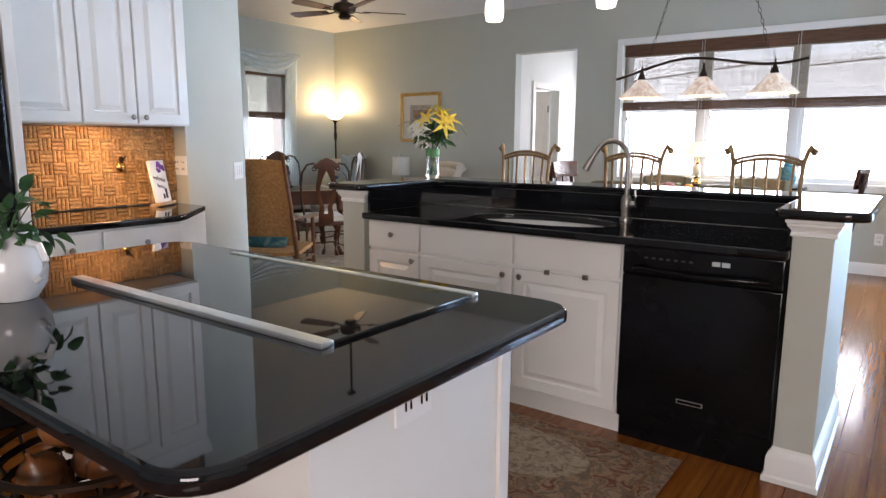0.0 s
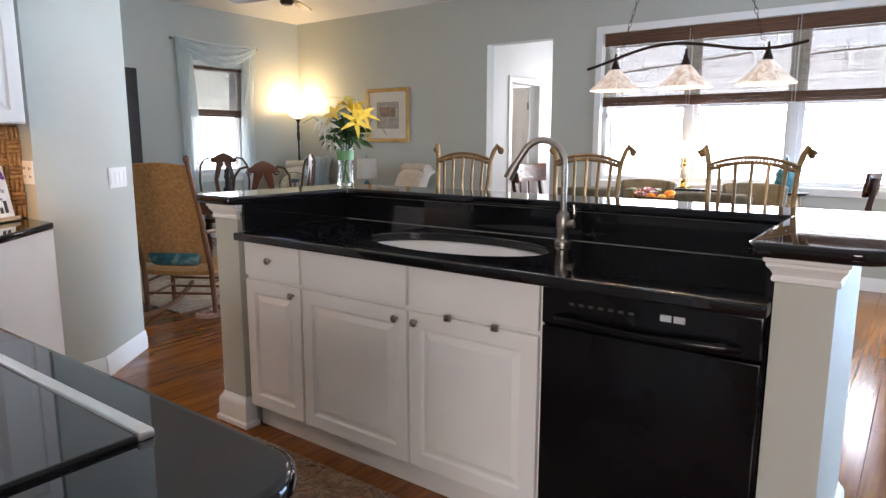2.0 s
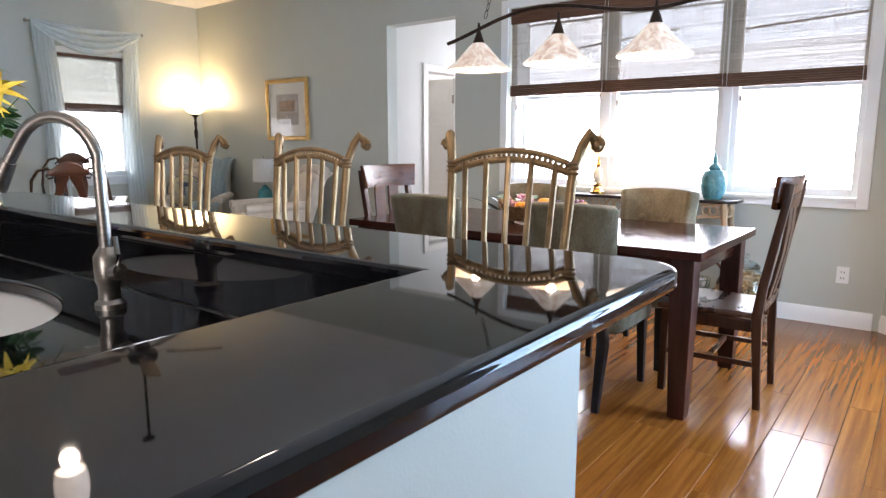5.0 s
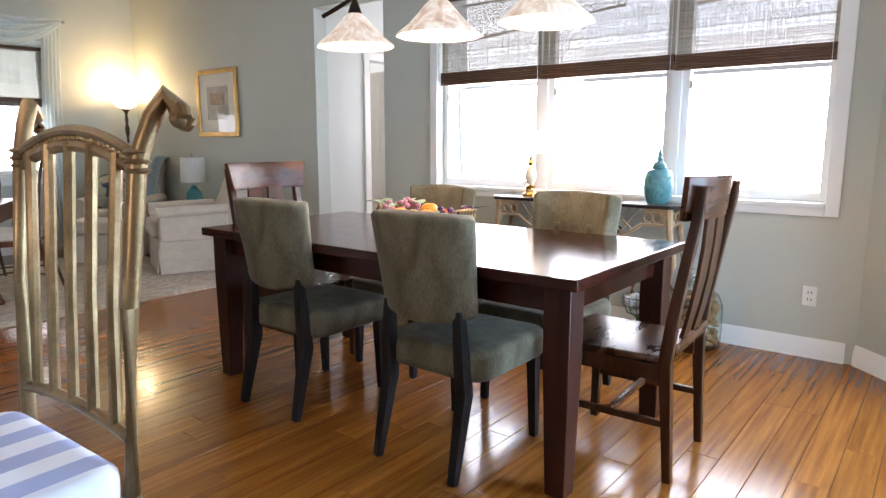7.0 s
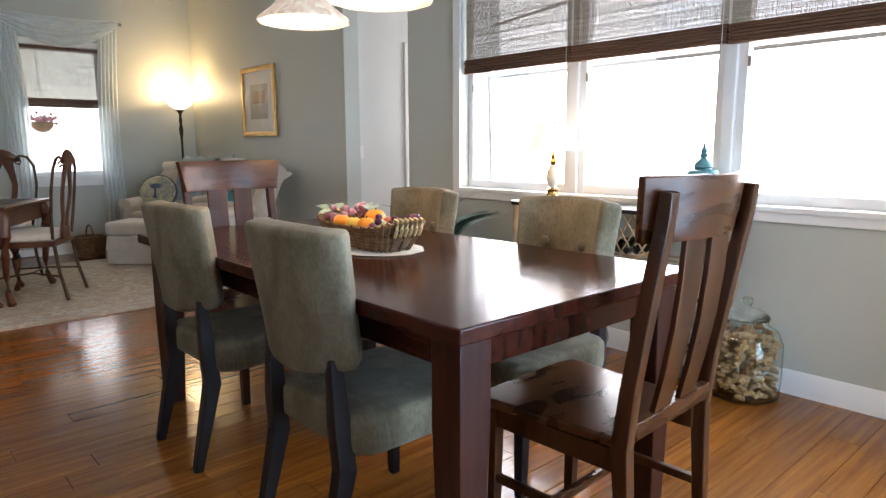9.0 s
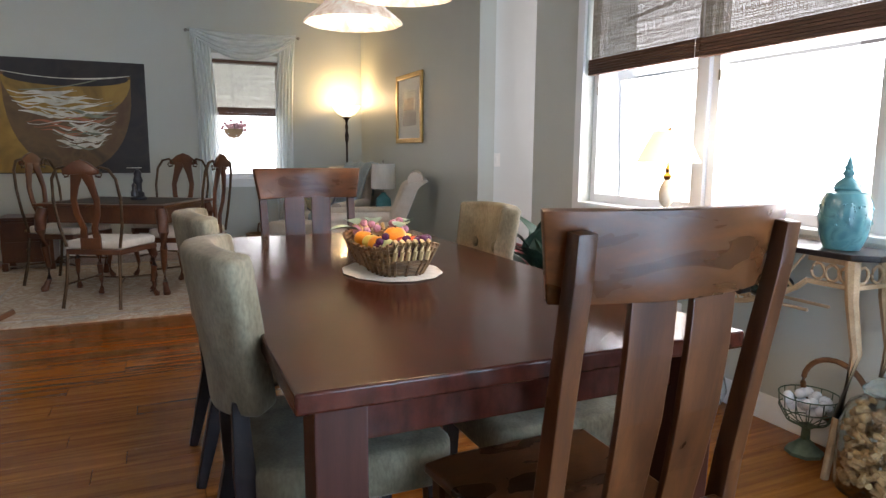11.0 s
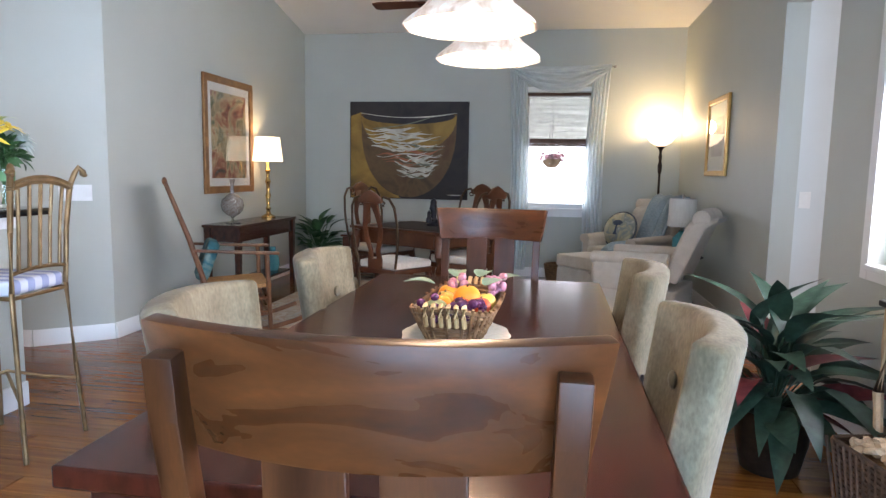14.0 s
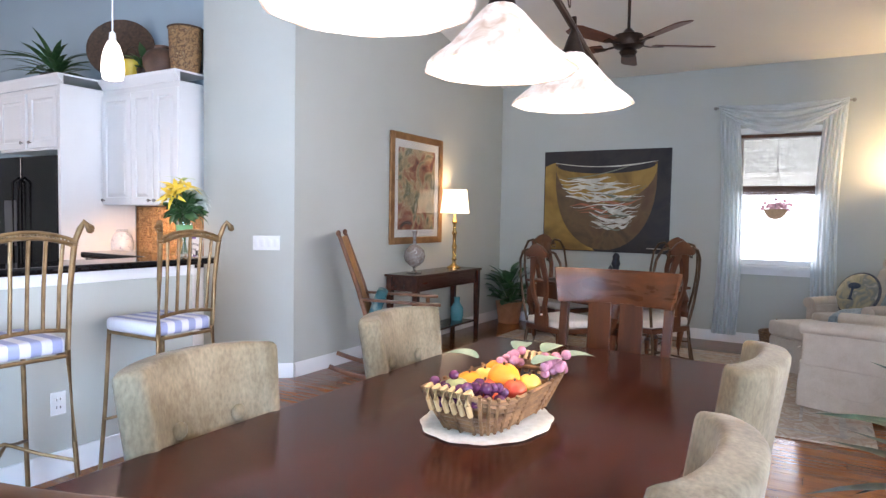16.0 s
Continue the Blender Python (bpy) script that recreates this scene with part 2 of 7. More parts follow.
def wall_run(name, x0, x1, y0, y1, top, holes, along):
    """A straight wall as butted blocks round its openings (start, end, bottom, top)."""
    bm = bm_new()
    a0, a1 = (x0, x1) if along == "x" else (y0, y1)

    def block(p, q, z0, z1):
        if q - p > 1e-4 and z1 - z0 > 1e-4:
            box(bm, *((p, q, y0, y1) if along == "x" else (x0, x1, p, q)), z0, z1)
    at = a0
    for s, e, lo, hi in sorted(holes):
        block(at, s, 0, top)
        block(s, e, 0, lo)
        block(s, e, hi, top)
        at = e
    block(at, a1, 0, top)
    return setting(name, bm, PAINT, "sage green painted plaster wall", "wall")


wall_run("wall_north", XW - 0.15, 0.05, YW, YW + 0.15, 3.15, [(-4.36, -3.49, 0, 2.435), (-2.9, -0.16, 0.885, 2.425)], "x")
wall_run("wall_west", XW - 0.15, XW, YP - 0.15, YW, 3.15, [(5.79, 6.62, 0.86, 2.27)], "y")
bm = bm_new()
vs = [bm.verts.new(p) for p in ((XW, 0, 0), (-3.885, 0, 0), (-3.885, 0, 3.9), (XW, 0, 3.1))]
for v in vs:
    v.co.y = YP
w2 = [bm.verts.new((v.co.x, YP - 0.15, v.co.z)) for v in vs]
bm.faces.new(vs)
bm.faces.new(w2[::-1])
for i in range(4):
    bm.faces.new((vs[i], w2[i], w2[(i + 1) % 4], vs[(i + 1) % 4]))
setting("wall_partition", bm, PAINT, "sage painted partition wall behind the console", "wall")
bm = bm_new()
prism(bm, [(-3.885, YP), (-3.885, YP - 0.15), (-3.85, YP - 0.15), (-3.85, 2.29), (-3.552, 2.29), (-3.552, 2.55)], 0, 3.9)
setting("wall_pier", bm, PAINT, "sage painted wall pier with a chamfered corner", "wall")
KPAINT = material("pale_blue_kitchen_paint", (0.30, 0.40, 0.45), (0.32, 0.42, 0.47), 0.55, scale=1.5, bump=0.12, bump_scale=180)
w = wall_run("wall_kitchen", -3.85, -3.70, -2.6, 2.29, 4.0, [], "y")
w.data.materials[0] = KPAINT
w["label"] = "pale blue painted kitchen wall"
# the window opening here is unseen, added for the kitchen fill lamp
wall_run("wall_south", -3.85, 2.85, -2.6, -2.45, 4.0, [(0.4, 2.0, 1.0, 2.2)], "x")
wall_run("wall_east", 2.7, 2.85, -2.45, 5.05, 4.0, [], "y")
# slanted wall with the patio door
ANG = pose(0.05, YW, 0, 0, 0, -45)
bm = bm_new()
for a, b, lo, hi in ((0, 0.75, 0, 3.6), (0.75, 2.95, 2.2, 3.6), (2.95, 3.75, 0, 3.6)):
    box(bm, a, b, 0, 0.15, lo, hi, ANG)
setting("wall_slanted", bm, PAINT, "sage painted slanted wall beside the patio door", "wall")
# hall beyond the passage
HALLW = material("hall_paint", (0.62, 0.66, 0.66), (0.65, 0.69, 0.69), 0.6, scale=2, bump=0.1, bump_scale=150)
wall_run("wall_hall_west", -4.68, -4.54, YW + 0.15, 10.2, 2.9, [(8.52, 9.27, 0, 2.075)], "y").data.materials[0] = HALLW
wall_run("wall_hall_east", -3.0, -2.9, YW + 0.15, 10.2, 2.9, [], "y").data.materials[0] = HALLW
# north window openings of hall and room: unseen, added for the fill lamps
wall_run("wall_hall_north", -4.54, -3.0, 10.05, 10.2, 2.9, [(-4.2, -3.3, 1.05, 2.15)], "x").data.materials[0] = HALLW
wall_run("wall_room_beyond", -6.2, -6.05, YW + 0.15, 10.2, 2.9, [], "y").data.materials[0] = HALLW
wall_run("wall_room_north", -6.05, -4.68, 10.05, 10.2, 2.9, [(-5.75, -4.85, 1.05, 2.15)], "x").data.materials[0] = HALLW
setting("ceiling_hall", boxes((-6.2, -2.9, YW + 0.15, 10.2, 2.75, 2.85)), CEIL, "white hall ceiling", "ceiling")

bm = bm_new()
c = (FLAT - EAVE) / SLOPE
xr, yr = XW + c, YW - c
P = {k: bm.verts.new(p) for k, p in dict(a=(XW - 0.15, YW + 0.15, EAVE - 0.03), b=(xr, yr, FLAT), c=(2.9, yr, FLAT), d=(2.9, YW + 0.15, EAVE - 0.03),
                                         e=(xr, -2.65, FLAT), f=(XW - 0.15, -2.65, EAVE - 0.03), g=(2.9, -2.65, FLAT)).items()}
for keys in ("abcd", "afeb", "begc"):
    bm.faces.new([P[k] for k in keys])
res = bmesh.ops.extrude_face_region(bm, geom=list(bm.faces))
for v in [g for g in res["geom"] if isinstance(g, bmesh.types.BMVert)]:
    v.co.z += 0.12
setting("ceiling", bm, CEIL, "white vaulted plaster ceiling", "ceiling")

setting("subfloor", boxes((XW - 0.15, 2.9, -2.65, 10.2, -0.12, -0.012)), material("subfloor", (0.1, 0.05, 0.02), None, 0.8), "wooden subfloor under the planks", "floor")

# ---- setting: baseboards and trim ----


def base_run(p, q, name="baseboard"):
    """A skirting board along the wall from p to q, standing to the left of that direction."""
    p, q = Vector((*p, 0)), Vector((*q, 0))
    d = (q - p)
    m = Matrix.Translation(p) @ pose(0, 0, 0, 0, 0, math.degrees(math.atan2(d.y, d.x)))
    bm = bm_new()
    prof = [(0, 0), (0.016, 0), (0.016, 0.075), (0.011, 0.09), (0.009, 0.105), (0.004, 0.117), (0, 0.117)]
    rows = [[bm.verts.new(m @ Vector((x, y, z))) for y, z in prof] for x in (0, d.length)]
    n = len(prof)
    for i in range(n):
        bm.faces.new((rows[0][i], rows[0][(i + 1) % n], rows[1][(i + 1) % n], rows[1][i]))
    bm.faces.new(rows[0])
    bm.faces.new(rows[1][::-1])
    return setting(name, bm, TRIM, "white moulded baseboard", "baseboard")


for p, q in (((-0.0, YW), (-3.49, YW)), ((-4.36, YW), (XW, YW)), ((XW, YW), (XW, YP)), ((XW, YP), (-3.893, YP)), ((-3.885, YP), (-3.556, 2.554)), ((-3.552, 2.55), (-3.552, 2.29)),
             ((0.6, YW - 0.55), (0.05, YW)), ((-4.54, 8.42), (-4.54, YW + 0.15)), ((-4.54, 10.05), (-4.54, 9.37))):
    base_run(p, q)


def casing(name, x0, x1, y, z0, z1, w=0.07, d=0.02, sill=True):
    """White casing round an opening in a wall along x whose room side is at y."""
    root = new(name)
    tagged(root, "white painted window casing with a stool and apron", "window", "", "structure")
    part("side_casing", boxes((x0 - w, x0, y - d, y, z0 - w, z1 + w)), TRIM, root, bevel=0.004)
    part("side_casing", boxes((x1, x1 + w, y - d, y, z0 - w, z1 + w)), TRIM, root, bevel=0.004)
    part("head_casing", boxes((x0, x1, y - d, y, z1, z1 + w)), TRIM, root, bevel=0.004)
    part("apron", boxes((x0, x1, y - d, y, z0 - w, z0 - 0.025)), TRIM, root, bevel=0.004)
    part("sill", boxes((x0, x1, y - d - 0.015, y + 0.15, z0 - 0.025, z0 + 0.004)), TRIM, root, bevel=0.006)
    return root


VINYL = material("white_vinyl_frame", (0.72, 0.73, 0.73), (0.76, 0.77, 0.77), 0.3, scale=4)
win = casing("window_1", -2.9, -0.16, YW, 0.885, 2.425)
for i in range(3):
    a = (-2.9, -1.975, -1.035)[i]
    b = (-1.975, -1.035, -0.16)[i]
    lo = a + (0.0 if i == 0 else 0.03)
    hi = b - (0.0 if i == 2 else 0.03)
    fr = part("window_frame", boxes((lo, lo + 0.045, YW + 0.07, YW + 0.12, 0.889, 2.425), (hi - 0.045, hi, YW + 0.07, YW + 0.12, 0.889, 2.425),
                                    (lo + 0.045, hi - 0.045, YW + 0.07, YW + 0.12, 0.889, 0.94), (lo + 0.045, hi - 0.045, YW + 0.07, YW + 0.12, 2.37, 2.425)), VINYL, win, bevel=0.004)
    pane = part("pane", boxes((lo + 0.045, hi - 0.045, YW + 0.09, YW + 0.096, 0.94, 2.37)), GLASS, win)
    pane.visible_shadow = False
    if i:
        part("mullion", boxes((a - 0.03, a + 0.03, YW + 0.045, YW + 0.13, 0.889, 2.425)), VINYL, win, bevel=0.004)
    part("sash_lock", boxes((lo + 0.05, lo + 0.065, YW + 0.055, YW + 0.07, 1.55, 1.6)), STEEL, win)

win = new("window_2")
tagged(win, "narrow white sash window behind sheer curtains", "window", "", "structure")
x = XW
part("side_casing", boxes((x, x + 0.02, 5.73, 5.79, 0.8, 2.33)), TRIM, win, bevel=0.004)
part("side_casing", boxes((x, x + 0.02, 6.62, 6.68, 0.8, 2.33)), TRIM, win, bevel=0.004)
part("head_casing", boxes((x, x + 0.02, 5.79, 6.62, 2.27, 2.33)), TRIM, win, bevel=0.004)
part("sill", boxes((x - 0.14, x + 0.05, 5.71, 6.7, 0.835, 0.864)), TRIM, win, bevel=0.006)
part("apron", boxes((x, x + 0.02, 5.75, 6.66, 0.76, 0.835)), TRIM, win, bevel=0.004)
part("window_frame", boxes((x - 0.1, x - 0.05, 5.79, 5.84, 0.864, 2.27), (x - 0.1, x - 0.05, 6.57, 6.62, 0.864, 2.27),
                           (x - 0.1, x - 0.05, 5.84, 6.57, 0.864, 0.92), (x - 0.1, x - 0.05, 5.84, 6.57, 1.66, 1.71), (x - 0.1, x - 0.05, 5.84, 6.57, 2.22, 2.27)), VINYL, win, bevel=0.004)
for z0, z1 in ((0.92, 1.66), (1.71, 2.22)):
    part("pane", boxes((x - 0.08, x - 0.074, 5.84, 6.57, z0, z1)), GLASS, win).visible_shadow = False
# unseen kitchen window, added to go with the fill lamp, and patio door
win = new("window_3")
tagged(win, "unseen white framed window added in the kitchen wall", "window", "", "structure")
part("window_frame", boxes((0.4, 0.45, -2.56, -2.5, 1.0, 2.2), (1.95, 2.0, -2.56, -2.5, 1.0, 2.2), (0.45, 1.95, -2.56, -2.5, 1.0, 1.05), (0.45, 1.95, -2.56, -2.5, 2.15, 2.2), (1.17, 1.23, -2.56, -2.5, 1.05, 2.15)), VINYL, win, bevel=0.004)
win = new("door_1")
win.matrix_world = ANG
tagged(win, "white framed sliding glass patio door", "door", "", "structure")
part("door_frame", boxes((0.75, 0.81, 0.03, 0.12, 0, 2.2), (2.89, 2.95, 0.03, 0.12, 0, 2.2), (0.81, 2.89, 0.03, 0.12, 2.14, 2.2), (0.81, 2.89, 0.03, 0.12, 0, 0.06), (1.82, 1.89, 0.03, 0.12, 0.06, 2.14)), VINYL, win, bevel=0.004)
for a, b in ((0.81, 1.82), (1.89, 2.89)):
    part("pane", boxes((a, b, 0.07, 0.076, 0.06, 2.14)), GLASS, win).visible_shadow = False
# passage lining and hall door
DOORP = material("white_door_paint", (0.74, 0.72, 0.69), (0.78, 0.76, 0.73), 0.4, scale=3, bump=0.04)
door = new("door_2")
tagged(door, "white six-panel hall door standing ajar in its casing", "door", "", "structure")
part("side_casing", boxes((-4.54, -4.52, 8.44, 8.52, 0, 2.155)), TRIM, door, bevel=0.004)
part("side_casing", boxes((-4.54, -4.52, 9.27, 9.35, 0, 2.155)), TRIM, door, bevel=0.004)
part("head_casing", boxes((-4.54, -4.52, 8.52, 9.27, 2.075, 2.155)), TRIM, door, bevel=0.004)
leaf = part("door_leaf", boxes((0, 0.73, -0.02, 0.02, 0.01, 2.055)), DOORP, door, bevel=0.003)
leaf.matrix_local = pose(-4.68, 9.24, 0, 0, 0, 176)
for px in (0.08, 0.4):
    for z0, z1 in ((0.2, 0.75), (0.9, 1.5), (1.62, 1.92)):
        for s in (-0.026, 0.02):
            pn = part("door_panel", boxes((px, px + 0.25, s, s + 0.006, z0, z1)), DOORP, leaf, bevel=0.005)
part("hinge", boxes((-0.01, 0.012, 0.018, 0.03, 1.75, 1.85), (-0.01, 0.012, 0.018, 0.03, 0.2, 0.3)), STEEL, leaf)

# ---- outside ----
setting("ground", boxes((-60, 60, -60, 60, -0.35, -0.2)), material("pale_concrete_and_lawn", (0.45, 0.45, 0.42), (0.6, 0.6, 0.57), 0.9, scale=0.3, fine=0.2), "pale patio paving and ground", "ground")
OUT = material("pale_stucco", (0.7, 0.69, 0.66), (0.76, 0.75, 0.72), 0.9, scale=1, bump=0.3)
house = thing("neighbour_house", "pale stucco house seen beyond the patio", "house", pose(-2, 17, -0.2))
part("wall", boxes((-9, 7, 0, 6, 0, 3.2)), OUT, house)
bm = bm_new()
prism(bm, [(-9.6, -0.7), (7.6, -0.7), (7.6, 6.7), (-9.6, 6.7)], 3.2, 3.35)
part("roof", bm, material("grey_roof", (0.3, 0.29, 0.28), (0.36, 0.35, 0.33), 0.9), house)
for px in (-6, -2.5, 1.0, 4.2):
    w = part("window", boxes((px, px + 1.3, -0.06, 0.0, 0.9, 2.2)), VINYL, house)
    part("pane", boxes((px + 0.08, px + 1.22, -0.075, -0.06, 0.98, 2.12)), material("far_glass", (0.3, 0.36, 0.4), None, 0.1), w)
side = thing("side_house", "pale house beside the living room window", "house", pose(-14, 6, -0.2))
part("wall", boxes((-5, 0, -6, 7, 0, 3.4)), OUT, side)
part("roof", boxes((-5.5, 0.6, -6.5, 7.5, 3.4, 3.6)), bpy.data.materials["grey_roof"], side)
w = part("window", boxes((0, 0.06, 0.2, 1.4, 0.9, 2.2)), VINYL, side)
part("pane", boxes((0.06, 0.07, 0.28, 1.32, 0.98, 2.12)), bpy.data.materials["far_glass"], w)

cage = thing("screen_enclosure", "dark aluminium screen enclosure outside the dining window", "screen enclosure", pose(0, 7.96, -0.2))
CAGE = material("dark_aluminium", (0.12, 0.11, 0.10), (0.16, 0.15, 0.14), 0.5, 0.3)
for a, b in (((-3.05, 0), (-3.05, 2.9)), ((0.02, 0), (0.02, 2.9)), ((-3.05, 2.52), (0.02, 2.52)), ((-3.05, 2.22), (-1.5, 2.36)), ((-1.1, 2.3), (0.02, 2.36))):
    bm = bm_new()
    beam(bm, [(a[0], 0, a[1]), (b[0], 0, b[1])], 0.012, 0.016, (0, 1, 0))
    part("post" if a[0] == b[0] else "beam", bm, CAGE, cage)
hp = thing("hanging_planter", "hanging basket of pink flowers outside a window", "planter", pose(-8.5, 6.13, 1.36))
bm = bm_new()
lathe(bm, [(0.001, 0), (0.06, 0.01), (0.11, 0.06), (0.13, 0.12), (0.12, 0.12), (0.001, 0.1)], seg=18)
part("bowl", bm, material("coir_liner", (0.2, 0.12, 0.07), (0.3, 0.2, 0.12), 0.9, scale=30), hp)
bm = bm_new()
hr = random.Random(2)
for k in range(60):
    ball(bm, (hr.gauss(0, 0.07), hr.gauss(0, 0.07), 0.15 + hr.gauss(0, 0.03)), 0.022, 6, 4)
part("flowers", bm, material("pink_blooms", (0.45, 0.2, 0.24), (0.6, 0.36, 0.38), 0.7, scale=20), hp)
tagged(bpy.data.objects["flowers"], "", "", "", "stuff")
bm = bm_new()
for k in range(3):
    tube(bm, [(0.12 * math.cos(k * 2.1), 0.12 * math.sin(k * 2.1), 0.12), (0, 0, 0.6), (0, 0, 1.75)], 0.004, 4)
part("chain", bm, CAGE, hp)
setting("eave", boxes((-8.8, -7.88, 4.0, 8.2, 3.06, 3.2)), TRIM, "white roof eave outside the living room", "roof")

# ---- kitchen: peninsula ----
KNOB = [(0.004, 0), (0.006, 0.004), (0.005, 0.012), (0.013, 0.018), (0.015, 0.024), (0.010, 0.030), (0.002, 0.031)]


def knob(parent, x, y, z, turn=(90, 0, 0)):
    bm = bm_new()
    lathe(bm, KNOB, seg=12)
    ob = part("knob", bm, STEEL, parent, "brushed nickel knob")
    ob.matrix_local = pose(x, y, z, *turn)
    return ob


def front(name, parent, x0, x1, z0, z1, y, raised=True, t=0.02):
    """A raised panel door or a drawer front whose face looks towards -y."""
    bm = bm_new()
    if not raised:
        box(bm, x0, x1, y, y + t, z0, z1)
        return part(name, bm, CABINET, parent, bevel=0.004)
    rings = []
    f = 0.055
    for inset, dy in ((0, t), (0, 0.003), (0.003, 0), (f, 0), (f + 0.006, 0.012), (f + 0.013, 0.012), (f + 0.036, 0.001), (f + 0.04, 0.001)):
        rings.append([bm.verts.new((x, y + dy, z)) for x, z in ((x0 + inset, z0 + inset), (x1 - inset, z0 + inset), (x1 - inset, z1 - inset), (x0 + inset, z1 - inset))])
    for a, b in zip(rings, rings[1:]):
        for i in range(4):
            bm.faces.new((a[i], a[(i + 1) % 4], b[(i + 1) % 4], b[i]))
    bm.faces.new(rings[-1])
    bm.faces.new(rings[0][::-1])
    return part(name, bm, CABINET, parent, angle=25)


YF = 2.64
units = ((-2.385, -2.02), (-2.02, -1.452), (-1.452, -0.92))
for i, (a, b) in enumerate(units):
    cab = thing("base_cabinet", ("narrow", "wide", "wide")[i] + " white base cabinet with a raised panel door", "cabinet", group="peninsula base cabinets")
    part("body", boxes((a, b, YF + 0.02, 3.24, 0.1, 0.873)), CABINET, cab)
    part("toe_kick", boxes((a, b, YF + 0.06, 3.24, 0, 0.1)), CABINET, cab)
    d = front("drawer_front", cab, a + 0.006, b - 0.006, 0.717, 0.863, YF, raised=False)
    dr = front("door", cab, a + 0.006, b - 0.006, 0.115, 0.70, YF)
    if i == 0:
        knob(d, (a + b) / 2, YF, 0.797)
        knob(dr, b - 0.04, YF, 0.667)
    elif i == 1:
        knob(dr, b - 0.045, YF, 0.667)
    else:
        knob(dr, a + 0.045, YF, 0.667)
        for hx in (a + 0.17, a + 0.36):
            part("childproof_hook", boxes((hx, hx + 0.025, YF - 0.012, YF, 0.692, 0.714)), STEEL, dr, bevel=0.003)
dw = thing("dishwasher", "glossy black built-in dishwasher with a bar handle", "dishwasher")
part("body", boxes((-0.915, -0.292, YF + 0.02, 3.24, 0.1, 0.873)), BLACK, dw)
part("door", boxes((-0.91, -0.297, YF - 0.005, YF + 0.02, 0.16, 0.745)), BLACK, dw, bevel=0.005)
pn = part("control_panel", boxes((-0.91, -0.297, YF - 0.008, YF + 0.02, 0.752, 0.868)), BLACK, dw, bevel=0.006)
bm = bm_new()
tube(bm, [(-0.86, YF - 0.005, 0.775), (-0.83, YF - 0.03, 0.78), (-0.605, YF - 0.036, 0.77), (-0.38, YF - 0.03, 0.78), (-0.35, YF - 0.005, 0.775)], 0.013, 10)
part("handle", bm, BLACK, dw)
part("display", boxes((-0.552, -0.522, YF - 0.0095, YF - 0.008, 0.818, 0.836), (-0.516, -0.486, YF - 0.0095, YF - 0.008, 0.818, 0.836)), ALU, pn)
part("button_row", boxes(*[(-0.82 + k * 0.03, -0.805 + k * 0.03, YF - 0.0095, YF - 0.008, 0.82, 0.828) for k in range(7)]), material("grey_marking", (0.035, 0.035, 0.035), None, 0.4), pn)
part("badge", boxes((-0.655, -0.55, YF - 0.008, YF - 0.005, 0.228, 0.246)), ALU, dw)
part("badge_face", boxes((-0.65, -0.555, YF - 0.009, YF - 0.008, 0.231, 0.243)), BLACK, dw)
part("toe_panel", boxes((-0.91, -0.297, YF + 0.04, YF + 0.06, 0.0, 0.15)), BLACK, dw)

half = new("wall_peninsula")
tagged(half, "sage painted half wall carrying the raised bar", "half wall", "", "structure")
part("back_wall", boxes((-2.405, -0.285, 3.288, 3.40, 0, 1.025)), PAINT, half)
part("left_post", boxes((-2.565, -2.405, 2.63, 3.40, 0, 1.025)), PAINT, half)
part("right_post", boxes((-0.285, -0.152, 2.65, 3.40, 0, 1.025)), PAINT, half)


def ring_trim(name, x0, x1, y0, y1, prof, openx=False):
    """Moulding round a post: rings of (outset, z)."""
    bm = bm_new()
    rings = []
    for o, z in prof:
        rings.append([bm.verts.new(p) for p in ((x0 - o, y0 - o, z), (x1 + o, y0 - o, z), (x1 + o, y1 + o, z), (x0 - o, y1 + o, z))])
    for a, b in zip(rings, rings[1:]):
        for i in range(4):
            bm.faces.new((a[i], a[(i + 1) % 4], b[(i + 1) % 4], b[i]))
    bm.faces.new(rings[0][::-1])
    bm.faces.new(rings[-1])
    return part(name, bm, TRIM, half, "white painted moulding", angle=30)


CAPITAL = [(0.002, 0.958), (0.008, 0.962), (0.008, 0.972), (0.005, 0.977), (0.01, 0.988), (0.02, 1.0), (0.02, 1.008), (0.026, 1.012), (0.026, 1.024)]
BASE = [(0.03, 0.002), (0.03, 0.022), (0.022, 0.03), (0.02, 0.10), (0.014, 0.118), (0.008, 0.125), (0.002, 0.14)]
for x0, x1, y0 in ((-2.565, -2.405, 2.63), (-0.285, -0.152, 2.65)):
    ring_trim("capital", x0, x1, y0, y0 + 0.005 if x0 < -1 else 3.40, CAPITAL)
    ring_trim("post_base", x0, x1, y0, y0 + 0.02 if x0 < -1 else 3.40, BASE)
part("back_base", boxes((-2.565, -0.152, 3.40, 3.416, 0, 0.13)), TRIM, half, bevel=0.004)
part("back_cap", boxes((-2.565, -0.152, 3.40, 3.422, 0.955, 1.024)), TRIM, half, bevel=0.006)


def slab(name, outline, z0, z1, label, cat, mat=None, r=0.012):
    bm = bm_new()
    prism(bm, outline, z0, z1)
    return solid(name, bm, mat or GRANITE, label, cat, bevel=r, seg=3)


# lower counter with the oval opening of the sink
SX, SY, SA, SB = -1.455, 2.935, 0.395, 0.212
bm = bm_new()
pts = []
N = 48
oval = [(SX + SA * math.cos(2 * math.pi * i / N), SY + SB * math.sin(2 * math.pi * i / N)) for i in range(N)]


